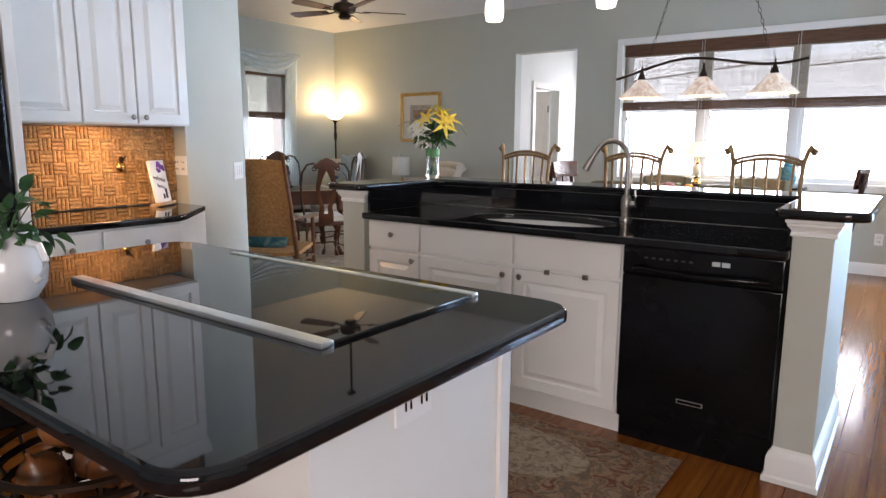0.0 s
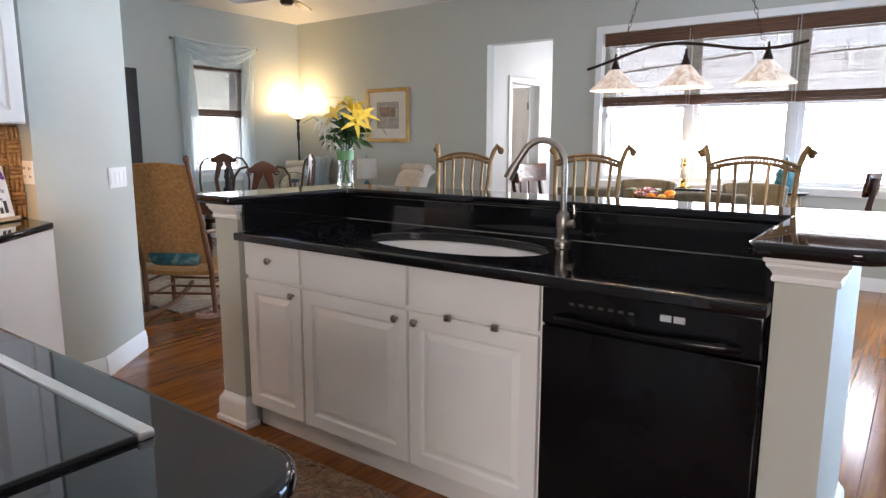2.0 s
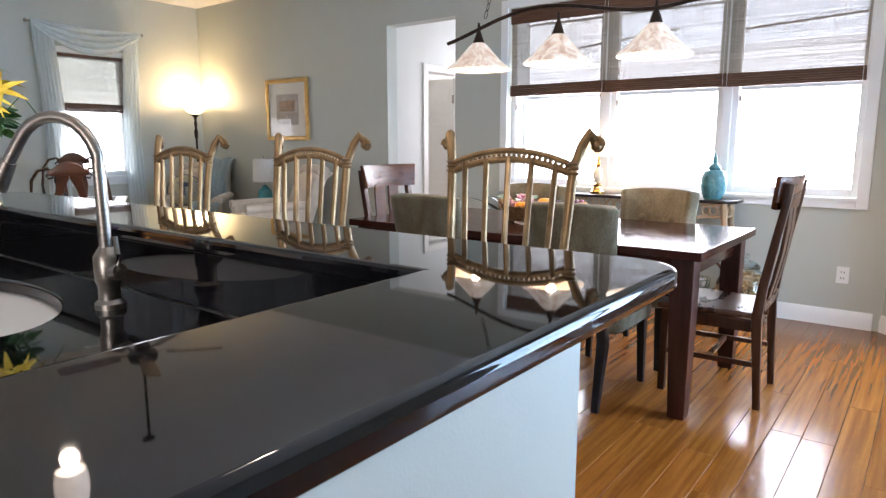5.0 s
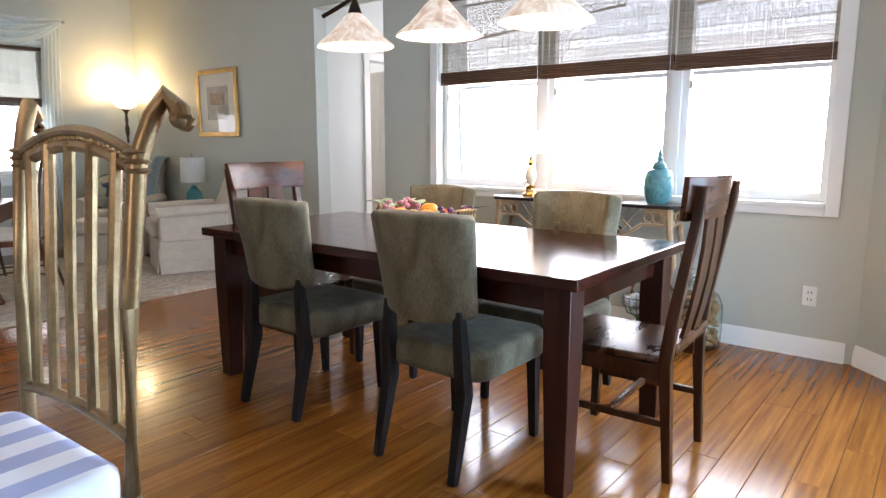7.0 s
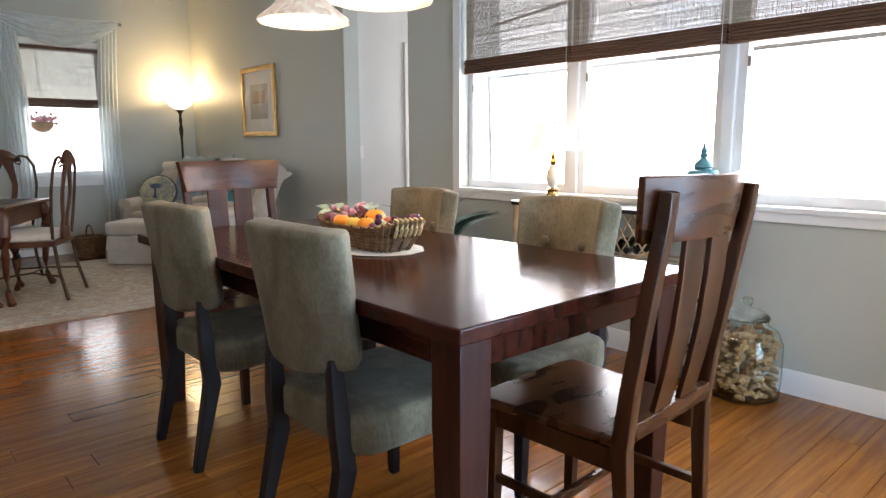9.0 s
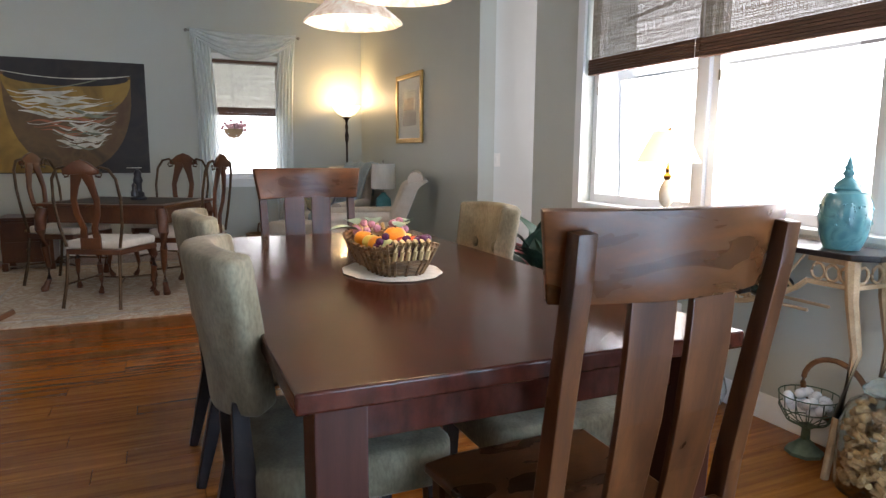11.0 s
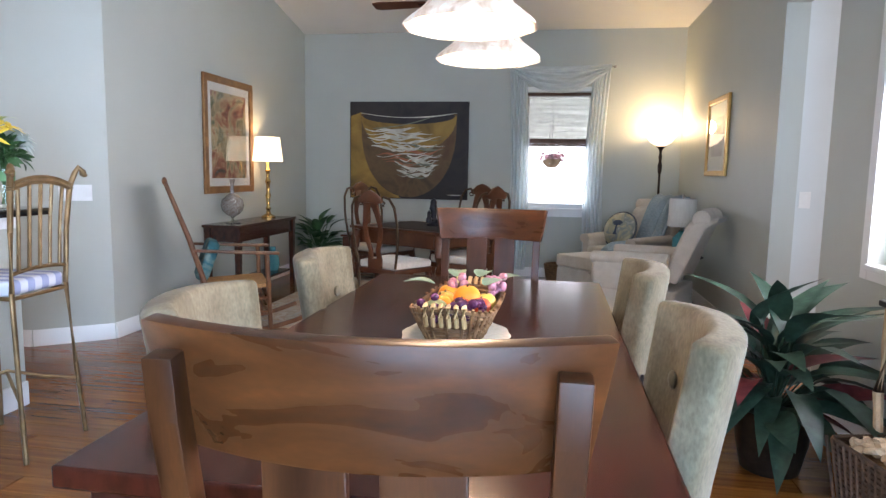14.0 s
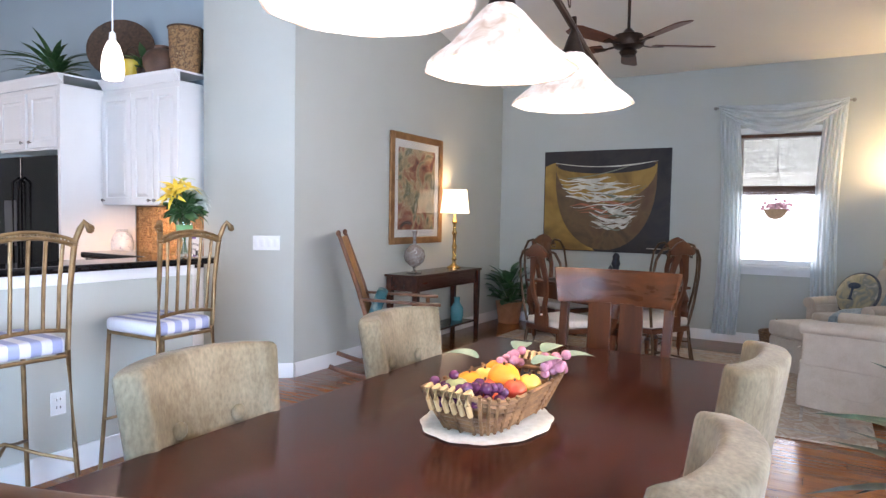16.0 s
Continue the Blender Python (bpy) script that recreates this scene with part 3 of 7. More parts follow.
def edge_of_rect(px, py, x0, x1, y0, y1, cx, cy):
    dx, dy = px - cx, py - cy
    k = min(((x1 - cx) / dx if dx > 1e-9 else (x0 - cx) / dx if dx < -1e-9 else 9e9), ((y1 - cy) / dy if dy > 1e-9 else (y0 - cy) / dy if dy < -1e-9 else 9e9))
    return cx + dx * k, cy + dy * k


CX0, CX1, CY0, CY1 = -2.385, -0.287, 2.59, 3.268
ZC0, ZC1 = 0.874, 0.908
corner = [(CX1, CY1), (CX0, CY1), (CX0, CY0), (CX1, CY0)]
outer = [edge_of_rect(*p, CX0, CX1, CY0, CY1, SX, SY) for p in oval]
for c4 in corner:
    i = min(range(N), key=lambda k: abs(math.atan2(outer[k][1] - SY, outer[k][0] - SX) - math.atan2(c4[1] - SY, c4[0] - SX)))
    outer[i] = c4
layers = []
for z in (ZC0, ZC1):
    layers.append(([bm.verts.new((*p, z)) for p in oval], [bm.verts.new((*p, z)) for p in outer]))
for i in range(N):
    j = (i + 1) % N
    (o0, r0), (o1, r1) = layers
    bm.faces.new((o1[i], r1[i], r1[j], o1[j]))
    bm.faces.new((o0[j], r0[j], r0[i], o0[i]))
    bm.faces.new((r0[i], r0[j], r1[j], r1[i]))
    bm.faces.new((o0[j], o0[i], o1[i], o1[j]))
counter = solid("sink_counter", bm, GRANITE, "polished black granite counter with an oval sink cutout", "countertop", bevel=0.008, seg=3)
bm = bm_new()
box(bm, -2.383, -0.305, 3.27, 3.286, 0.91, 1.024)
solid("backsplash", bm, GRANITE, "black granite upstand behind the sink", "backsplash")
solid("backsplash", boxes((-2.383, -2.368, 2.64, 3.269, 0.91, 1.024)), GRANITE, "black granite upstand at the counter end", "backsplash")
solid("backsplash", boxes((-0.304, -0.289, 2.66, 3.269, 0.91, 1.024)), GRANITE, "black granite upstand at the counter end", "backsplash")
# raised bar top: a U in one piece
bm = bm_new()
bar = [(-2.65, 2.60), (-2.61, 2.565), (-2.385, 2.565), (-2.36, 2.60), (-2.36, 3.21), (-2.35, 3.245), (-2.315, 3.262), (-0.355, 3.262), (-0.345, 2.62), (-0.325, 2.58)]
bar += [(-0.125 + 0.08 * math.sin(radians(a)), 2.66 - 0.08 * math.cos(radians(a))) for a in range(0, 91, 15)]
bar += [(-0.125 + 0.08 * math.cos(radians(a)), 3.49 + 0.08 * math.sin(radians(a))) for a in range(0, 91, 15)]
bar += [(-2.61, 3.57), (-2.65, 3.53)]
prism(bm, bar, 1.026, 1.062)
solid("bar_counter", bm, GRANITE, "polished black granite raised bar top", "countertop", bevel=0.013, seg=3)
# sink bowl
bm = bm_new()
lathe(bm, [(0.30, -0.20), (0.62, -0.185), (0.9, -0.14), (0.985, -0.05), (0.995, -0.036), (1.05, -0.036), (1.05, -0.042), (1.0, -0.06), (0.93, -0.16), (0.66, -0.2), (0.3, -0.215)], seg=40, sx=SA, sy=SB)
sink = thing("sink", "cream oval undermount sink below black granite", "sink", pose(SX, SY, ZC1))
part("bowl", bm, PORCELAIN, sink)
bm = bm_new()
lathe(bm, [(0.001, -0.198), (0.04, -0.198), (0.045, -0.2)], seg=20)
part("drain", bm, STEEL, sink, "steel drain ring")
fc = thing("faucet", "brushed nickel gooseneck faucet with a side lever", "faucet", pose(-1.105, 3.155, ZC1, 0, 0, 0))
bm = bm_new()
lathe(bm, [(0.001, 0), (0.03, 0), (0.03, 0.012), (0.022, 0.02), (0.022, 0.05), (0.026, 0.06), (0.026, 0.11), (0.02, 0.12), (0.014, 0.13), (0.001, 0.13)], seg=20)
part("body", bm, STEEL, fc)
bm = bm_new()
sp = Vector((-0.8, -0.6, 0)).normalized()
path = [Vector((0, 0, 0.12)), Vector((0, 0, 0.295))] + [sp * (0.085 - 0.085 * math.cos(radians(a))) + Vector((0, 0, 0.295 + 0.1 * math.sin(radians(a)))) for a in range(15, 151, 15)]
path += [path[-1] + Vector((sp.x * 0.025, sp.y * 0.025, -0.04))]
tube(bm, path, 0.0125, 12)
part("spout", bm, STEEL, fc)
bm = bm_new()
e = path[-1]
tube(bm, [e, e + Vector((sp.x * 0.03, sp.y * 0.03, -0.055))], [0.016, 0.019], 12)
part("spray_head", bm, STEEL, fc)
bm = bm_new()
tube(bm, [(0.02, 0, 0.08), (0.045, 0.004, 0.082)], 0.017, 12)
tube(bm, [(0.04, 0, 0.085), (0.047, 0, 0.12), (0.042, 0, 0.155)], [0.007, 0.006, 0.005], 8)
part("lever", bm, STEEL, fc)

# ---- kitchen: island ----
isl = thing("island_cabinet", "white panelled island cabinet", "island")
part("body", boxes((-1.70, -0.705, 0.685, 1.32, 0.1, 0.873)), CABINET, isl)
part("toe_kick", boxes((-1.66, -0.745, 0.725, 1.29, 0, 0.1)), CABINET, isl)
part("corner_post", boxes((-0.745, -0.695, 1.285, 1.33, 0.0, 0.87)), CABINET, isl, bevel=0.004)
ol = part("outlet", boxes((-0.705, -0.698, 0.90, 1.015, 0.745, 0.82)), TRIM, isl, "white wall outlet", bevel=0.003)
for sy in (0.93, 0.98):
    part("socket", boxes((-0.6985, -0.696, sy - 0.004, sy, 0.772, 0.794), (-0.6985, -0.696, sy + 0.012, sy + 0.016, 0.772, 0.794)), BLACK, ol)
bm = bm_new()
prism(bm, rounded(-2.25, -0.562, 0.37, 1.425, 0.09, 6), 0.874, 0.908)
solid("island_counter", bm, GRANITE, "polished black granite island top", "countertop", bevel=0.013, seg=3)
cook = thing("cooktop", "black glass cooktop with two aluminium edge strips", "cooktop", pose(0, 0, 0.908))
part("glass", boxes((-1.79, -0.805, 0.825, 1.33, 0, 0.009)), GLASS_BLACK, cook, bevel=0.003)
part("edge_strip", boxes((-1.795, -0.80, 0.805, 0.84, 0.0, 0.013)), ALU, cook, bevel=0.004)
part("edge_strip", boxes((-1.795, -0.80, 1.318, 1.34, 0.0, 0.013)), ALU, cook, bevel=0.004)

# ---- kitchen: wall run ----
for k, (a, b) in enumerate(((1.2, 1.5), (1.5, 1.92))):
    cab = thing("base_cabinet", "white base cabinet under the cork backsplash", "cabinet", group="wall base cabinets")
    part("body", boxes((-3.69, -3.06, a, b, 0.1, 0.873)), CABINET, cab)
    part("toe_kick", boxes((-3.69, -3.12, a, b, 0, 0.1)), CABINET, cab)
    w = b - a
    d = front("drawer_front", cab, 0.006, w - 0.006, 0.70, 0.863, 0, raised=False)
    d.matrix_local = pose(-3.04, a, 0, 0, 0, 90)
    knob(d, w / 2, 0, 0.79)
    d = front("door", cab, 0.006, w - 0.006, 0.115, 0.695, 0)
    d.matrix_local = pose(-3.04, a, 0, 0, 0, 90)
bm = bm_new()
prism(bm, [(-3.69, 1.92), (-3.06, 1.92), (-3.38, 2.28), (-3.69, 2.28)], 0.1, 0.873)
cab = thing("corner_cabinet", "white angled end cabinet beside the pier", "cabinet")
part("body", bm, CABINET, cab)
bm = bm_new()
prism(bm, [(-3.695, 1.2), (-3.02, 1.2), (-3.02, 1.89), (-3.05, 1.95), (-3.38, 2.285), (-3.695, 2.285)], 0.875, 0.908)
solid("wall_counter", bm, GRANITE, "black granite counter in front of corks", "countertop", bevel=0.01, seg=3)
for k, (a, b) in enumerate(((1.2, 1.61), (1.61, 1.9), (1.9, 2.21))):
    cab = thing("wall_cabinet", "white raised panel wall cabinet", "cabinet", group="kitchen wall cabinets")
    part("body", boxes((-3.69, -3.39, a, b, 1.375, 2.36)), CABINET, cab)
    w = b - a
    d = front("door", cab, 0.005, w - 0.005, 1.38, 2.31, 0)
    d.matrix_local = pose(-3.37, a, 0, 0, 0, 90)
    knob(d, w - 0.035 if k == 1 else 0.035 if k == 2 else 0.04, 0, 1.415)
fridge = thing("refrigerator", "glossy black two-door refrigerator", "refrigerator")
part("body", boxes((-3.69, -3.08, 0.17, 1.14, 0.03, 1.78)), BLACK, fridge)
part("door", boxes((-3.08, -3.02, 0.17, 0.58, 0.05, 1.78)), BLACK, fridge, bevel=0.012)
part("door", boxes((-3.08, -3.02, 0.59, 1.14, 0.05, 1.78)), BLACK, fridge, bevel=0.012)
for hy in (0.54, 0.63):
    bm = bm_new()
    tube(bm, [(-3.02, hy, 0.7), (-2.97, hy, 0.74), (-2.97, hy, 1.56), (-3.02, hy, 1.6)], 0.012, 8)
    part("handle", bm, BLACK, fridge)
part("dispenser", boxes((-3.02, -3.015, 0.30, 0.50, 1.0, 1.4)), material("dispenser_grey", (0.05, 0.05, 0.055), None, 0.3), fridge, bevel=0.002)
for fy in (0.20, 1.08):
    part("foot", boxes((-3.6, -3.1, fy, fy + 0.04, 0, 0.03)), BLACK, fridge)
cab = thing("fridge_cabinet", "white cabinet and tall side panel above the refrigerator", "cabinet")
part("body", boxes((-3.69, -3.06, 0.16, 1.15, 1.83, 2.36)), CABINET, cab)
part("side_panel", boxes((-3.69, -3.02, 1.155, 1.195, 0, 2.36)), CABINET, cab, bevel=0.003)
for a in (0.0, 0.49):
    d = front("door", cab, 0.0, 0.44, 1.85, 2.32, 0)
    d.matrix_local = pose(-3.04, a + 0.18, 0, 0, 0, 90)
    knob(d, 0.40 if a == 0 else 0.04, 0, 1.90)
CROWN = [(0, 0), (0.012, 0), (0.016, 0.02), (0.045, 0.05), (0.05, 0.07), (0, 0.07)]


def crown(pts):
    bm = bm_new()
    rows = []
    for i, (x, y) in enumerate(pts):
        rows.append([bm.verts.new((x + o, y, 2.36 + z)) for o, z in CROWN])
    for a, b in zip(rows, rows[1:]):
        for i in range(len(CROWN)):
            j = (i + 1) % len(CROWN)
            bm.faces.new((a[i], a[j], b[j], b[i]))
    bm.faces.new(rows[0])
    bm.faces.new(rows[-1][::-1])
    return setting("trim_crown", bm, TRIM, "white crown moulding on kitchen cabinets", "moulding")


crown([(-3.39, 1.2), (-3.39, 2.215)])
crown([(-3.05, 0.16), (-3.05, 1.197)])
setting("trim_cabinet_top", boxes((-3.69, -3.34, 1.2, 2.215, 2.43, 2.445), (-3.69, -3.0, 0.16, 1.198, 2.43, 2.445)), TRIM, "white board on top of cabinets", "moulding")

# ---- dining ----
TX0, TX1, TY0, TY1 = -2.635, -0.512, 5.352, 6.385
tab = thing("dining_table", "dark cherry wood dining table with square legs", "table", pose((TX0 + TX1) / 2, (TY0 + TY1) / 2, 0))
hx, hy = (TX1 - TX0) / 2, (TY1 - TY0) / 2
part("tabletop", boxes((-hx, hx, -hy, hy, 0.748, 0.788)), CHERRY, tab, bevel=0.006, seg=3)
for s in (-1, 1):
    part("apron", boxes((-hx + 0.14, hx - 0.14, s * (hy - 0.09) - 0.012, s * (hy - 0.09) + 0.012, 0.65, 0.747)), CHERRY, tab, bevel=0.003)
    part("apron", boxes((s * (hx - 0.09) - 0.012, s * (hx - 0.09) + 0.012, -hy + 0.14, hy - 0.14, 0.65, 0.747)), CHERRY, tab, bevel=0.003)
    for k in (-1, 1):
        bm = bm_new()
        beam(bm, [(s * (hx - 0.09), k * (hy - 0.09), 0.747), (s * (hx - 0.09), k * (hy - 0.09), 0.5), (s * (hx - 0.085), k * (hy - 0.085), 0)], [0.1, 0.1, 0.075], [0.1, 0.1, 0.075])
        part("leg", bm, CHERRY_V, tab, bevel=0.004)

# ---- dining chairs ----
VELVET = material("sage_velvet", (0.09, 0.076, 0.046), (0.18, 0.157, 0.108), 0.9, scale=9, stretch=(1, 1, 0.5), fine=0.45, sheen=0.08, spec=0.15, bump=0.25, bump_scale=40, distort=0.6)
ESPRESSO = material("espresso_wood", (0.007, 0.0055, 0.006), (0.018, 0.013, 0.013), 0.35, scale=6, stretch=(6, 6, 0.6), fine=0.2, spec=0.25)
WALNUT = material("satin_walnut", (0.020, 0.006, 0.0018), (0.085, 0.027, 0.0075), 0.28, scale=3.2, stretch=(1.2, 3, 3.5), fine=0.3, rough_var=0.06, bump=0.03, spec=0.36, distort=1.3)
WALNUT_V = material("satin_walnut_upright", (0.020, 0.006, 0.002), (0.065, 0.021, 0.006), 0.3, scale=4, stretch=(6, 6, 0.6), fine=0.3, rough_var=0.06, spec=0.34, distort=0.5)
BRONZE = material("antique_bronze_metal", (0.16, 0.095, 0.04), (0.30, 0.19, 0.09), 0.38, 0.65, scale=14, fine=0.3, bump=0.08)
DARKMETAL = material("oil_rubbed_bronze", (0.022, 0.014, 0.010), (0.05, 0.03, 0.02), 0.4, 0.7, scale=20, fine=0.2)


def parsons_chair(m, label):
    """An upholstered side chair that faces +y, origin on the floor under the seat."""
    ch = thing("upholstered_chair", label, "chair", m, "upholstered dining chairs")
    bm = bm_new()
    sheet(bm, lambda u, v: ((u - 0.5) * (0.45 + 0.05 * v), -0.30 + 0.20 * (u - 0.5) ** 2 + 0.6 * (u - 0.5) ** 4 - 0.055 * v, 0.60 + 0.36 * v + (0.012 * math.sin(math.pi * u) if v == 1 else -0.03 * math.sin(math.pi * u) if v == 0 else 0)), 14, 6, 0.078)
    part("backrest", bm, VELVET, ch, bevel=0.022, seg=3)
    for bx in (-0.09, 0.09):
        bm = bm_new()
        ball(bm, (bx, -0.238, 0.80), 0.022, 12, 8, sy=0.5)
        part("button", bm, VELVET, ch)
    bm = bm_new()
    prism(bm, rounded(-0.25, 0.25, -0.23, 0.27, 0.08, 5), 0.36, 0.475)
    part("seat", bm, VELVET, ch, bevel=0.03, seg=3)
    for s in (-1, 1):
        bm = bm_new()
        beam(bm, [(s * 0.165, -0.25, 0.63), (s * 0.175, -0.245, 0.45), (s * 0.18, -0.235, 0.32), (s * 0.185, -0.31, 0.0)], [0.035, 0.045, 0.045, 0.032], [0.035, 0.05, 0.055, 0.032], (1, 0, 0))
        part("rear_leg", bm, ESPRESSO, ch, bevel=0.004)
        bm = bm_new()
        beam(bm, [(s * 0.2, 0.215, 0.37), (s * 0.205, 0.225, 0.0)], [0.045, 0.03], [0.045, 0.03], (1, 0, 0))
        part("front_leg", bm, ESPRESSO, ch, bevel=0.003)
    return ch


ch = parsons_chair(pose(-1.105, 5.555, 0), "grey-green velvet dining chair with dark legs")
copy_thing(ch, pose(-1.985, 5.555, 0, 0, 0, 1.0))
copy_thing(ch, pose(-1.09, 6.215, 0, 0, 0, 180))
copy_thing(ch, pose(-1.945, 6.21, 0, 0, 0, 179))


def wood_chair(m, label):
    """A slat-back wooden chair that faces +y, origin on the floor under the seat."""
    ch = thing("wooden_chair", label, "chair", m, "wooden dining chairs")

    def yb(z):
        return -0.22 - 0.12 * max(0, z - 0.45) - (0.06 * (0.45 - z) if z < 0.45 else 0)
    bm = bm_new()
    sheet(bm, lambda u, v: ((u - 0.5) * (0.50 + 0.05 * v), yb(0.955 + 0.15 * v) - 0.045 + 0.24 * (u - 0.5) ** 2, 0.955 + 0.15 * v), 14, 4, 0.024)
    part("crest_rail", bm, WALNUT, ch, bevel=0.004)
    for s in (-1, 1):
        bm = bm_new()
        zs = (0, 0.2, 0.45, 0.6, 0.8, 1.0, 1.075)
        beam(bm, [(s * (0.205 + 0.02 * z), yb(z) - (0.022 if z > 0.9 else 0.01 if z > 0.7 else 0), z) for z in zs], 0.036, [0.03, 0.035, 0.045, 0.04, 0.036, 0.032, 0.03], (1, 0, 0))
        part("rear_post", bm, WALNUT_V, ch, bevel=0.003)
        bm = bm_new()
        beam(bm, [(s * 0.2, 0.2, 0.43), (s * 0.2, 0.205, 0)], [0.04, 0.032], [0.04, 0.032], (1, 0, 0))
        part("front_leg", bm, WALNUT_V, ch, bevel=0.003)
        bm = bm_new()
        beam(bm, [(s * 0.068, yb(z) - 0.02 * math.sin((z - 0.5) * 5.5) - 0.01, z) for z in (0.5, 0.62, 0.74, 0.86, 0.965)], [0.085, 0.09, 0.098, 0.1, 0.098], 0.014, (1, 0, 0))
        part("back_splat", bm, WALNUT_V, ch, bevel=0.002)
        part("side_stretcher", boxes((s * 0.2 - 0.01, s * 0.2 + 0.01, -0.22, 0.2, 0.2, 0.225)), WALNUT_V, ch, bevel=0.003)
        part("side_rail", boxes((s * 0.195 - 0.01, s * 0.195 + 0.01, -0.21, 0.19, 0.37, 0.43)), WALNUT_V, ch, bevel=0.002)
    part("lower_rail", boxes((-0.2, 0.2, -0.25, -0.225, 0.47, 0.515)), WALNUT, ch, bevel=0.004)
    part("cross_stretcher", boxes((-0.19, 0.19, -0.02, 0.0, 0.2, 0.225)), WALNUT, ch, bevel=0.003)
    bm = bm_new()
    prism(bm, [(-0.2, -0.215), (0.2, -0.215), (0.235, 0.235), (0.16, 0.25), (-0.16, 0.25), (-0.235, 0.235)], 0.435, 0.462)
    part("seat", bm, WALNUT, ch, bevel=0.008, seg=3)
    return ch


ch = wood_chair(pose(-0.58, 5.948, 0, 0, 0, 92), "polished walnut slat-back dining chair")
copy_thing(ch, pose(-2.48, 5.864, 0, 0, 0, -90))

# ---- bar stools ----
STRIPE = bpy.data.materials.new("blue_striped_cotton")
STRIPE.use_nodes = True
sn, sl = STRIPE.node_tree.nodes, STRIPE.node_tree.links
tc, sep, mod, gt, mixc = sn.new("ShaderNodeTexCoord"), sn.new("ShaderNodeSeparateXYZ"), sn.new("ShaderNodeMath"), sn.new("ShaderNodeMath"), sn.new("ShaderNodeMix")
mod.operation, mod.inputs[1].default_value = "PINGPONG", 0.045
gt.operation, gt.inputs[1].default_value = "GREATER_THAN", 0.0225
mixc.data_type = "RGBA"
mixc.inputs[6].default_value, mixc.inputs[7].default_value = (0.62, 0.62, 0.66, 1), (0.30, 0.33, 0.50, 1)
sl.new(tc.outputs["Object"], sep.inputs[0])
sl.new(sep.outputs[0], mod.inputs[0])
sl.new(mod.outputs[0], gt.inputs[0])
sl.new(gt.outputs[0], mixc.inputs[0])
sl.new(mixc.outputs[2], sn["Principled BSDF"].inputs["Base Color"])
sn["Principled BSDF"].inputs["Roughness"].default_value = 0.85


def bar_stool(m, label):
    """A metal bar stool whose back is at +y, origin on the floor under the seat."""
    st = thing("bar_stool", label, "bar stool", m, "stools at the bar")
    for s in (-1, 1):
        bm = bm_new()
        x = s * 0.175
        pts = [(s * 0.205, 0.235, 0.0), (s * 0.19, 0.21, 0.35), (x, 0.19, 0.74), (s * 0.18, 0.205, 1.0), (s * 0.19, 0.225, 1.19)]
        pts += [(s * (0.194 + 0.012 * k), 0.23 + 0.012 * k, 1.19 + 0.075 * math.sin(k * 0.8) + 0.004 * k) for k in (1, 2, 3)]
        tube(bm, pts, [0.011, 0.011, 0.012, 0.012, 0.013, 0.013, 0.014, 0.015], 10)
        part("rear_post", bm, BRONZE, st)
        bm = bm_new()
        c = Vector((s * 0.235, 0.262, 1.245))
        tube(bm, [c + Vector((s * 0.017 * math.cos(a) * (1 - a / 12), 0.006 * a / 3, 0.017 * math.sin(a) * (1 - a / 12))) for a in [k * 0.7 for k in range(10)]], 0.008, 8)
        ball(bm, c, 0.014, 8, 6)
        part("scroll", bm, BRONZE, st)
        bm = bm_new()
        for z in (1.178, 1.19, 1.202):
            lathe(bm, [(0.012, z - 0.004), (0.018, z), (0.012, z + 0.004)], (s * 0.19, 0.225, 0), 12)
        part("post_collar", bm, BRONZE, st)
        bm = bm_new()
        tube(bm, [(s * 0.17, -0.185, 0.73), (s * 0.185, -0.2, 0.35), (s * 0.205, -0.22, 0.0)], 0.011, 10)
        part("front_leg", bm, BRONZE, st)
        bm = bm_new()
        tube(bm, [(s * 0.178, 0.19, 0.715), (s * 0.172, -0.185, 0.715)], 0.009, 8)
        part("side_rail", bm, BRONZE, st)
    for k in range(5):
        x = (k - 2) * 0.066
        bm = bm_new()
        tube(bm, [(x, 0.195, 0.83), (x, 0.205, 1.0), (x * 1.08, 0.222, 1.185 + 0.03 * (1 - (x / 0.19) ** 2))], 0.0085, 8)
        part("spindle", bm, BRONZE, st)
    for k, (dz, r) in enumerate(((0.0, 0.009), (0.022, 0.008))):
        bm = bm_new()
        tube(bm, [(x * 0.19 / 5, 0.225, 1.175 + dz + 0.035 * (1 - (x / 5) ** 2)) for x in range(-5, 6)], r, 8)
        part("top_rail", bm, BRONZE, st)
    bm = bm_new()
    for x in range(-11, 12):
        ball(bm, (x * 0.0155, 0.225, 1.186 + 0.035 * (1 - (x / 12) ** 2)), 0.006, 6, 5)
    part("beaded_trim", bm, BRONZE, st)
    bm = bm_new()
    tube(bm, [(x * 0.176 / 4, 0.195, 0.82 + 0.014 * (1 - (x / 4) ** 2)) for x in range(-4, 5)], 0.009, 8)
    part("lower_rail", bm, BRONZE, st)
    for y in (-0.185, 0.19):
        bm = bm_new()
        tube(bm, [(-0.175, y, 0.715), (0.175, y, 0.715)], 0.009, 8)
        part("seat_rail", bm, BRONZE, st)
    for a, b in (((-0.19, -0.2), (0.19, 0.21)), ((0.19, -0.2), (-0.19, 0.21))):
        bm = bm_new()
        tube(bm, [(a[0], a[1], 0.27), (a[0] * 0.5, a[1] * 0.5, 0.30), (0, 0, 0.335 if a[0] < 0 else 0.345), (b[0] * 0.5, b[1] * 0.5, 0.30), (b[0], b[1], 0.27)], 0.008, 8)
        part("twisted_brace", bm, BRONZE, st)
    bm = bm_new()
    prism(bm, rounded(-0.195, 0.195, -0.205, 0.185, 0.05, 5), 0.725, 0.79)
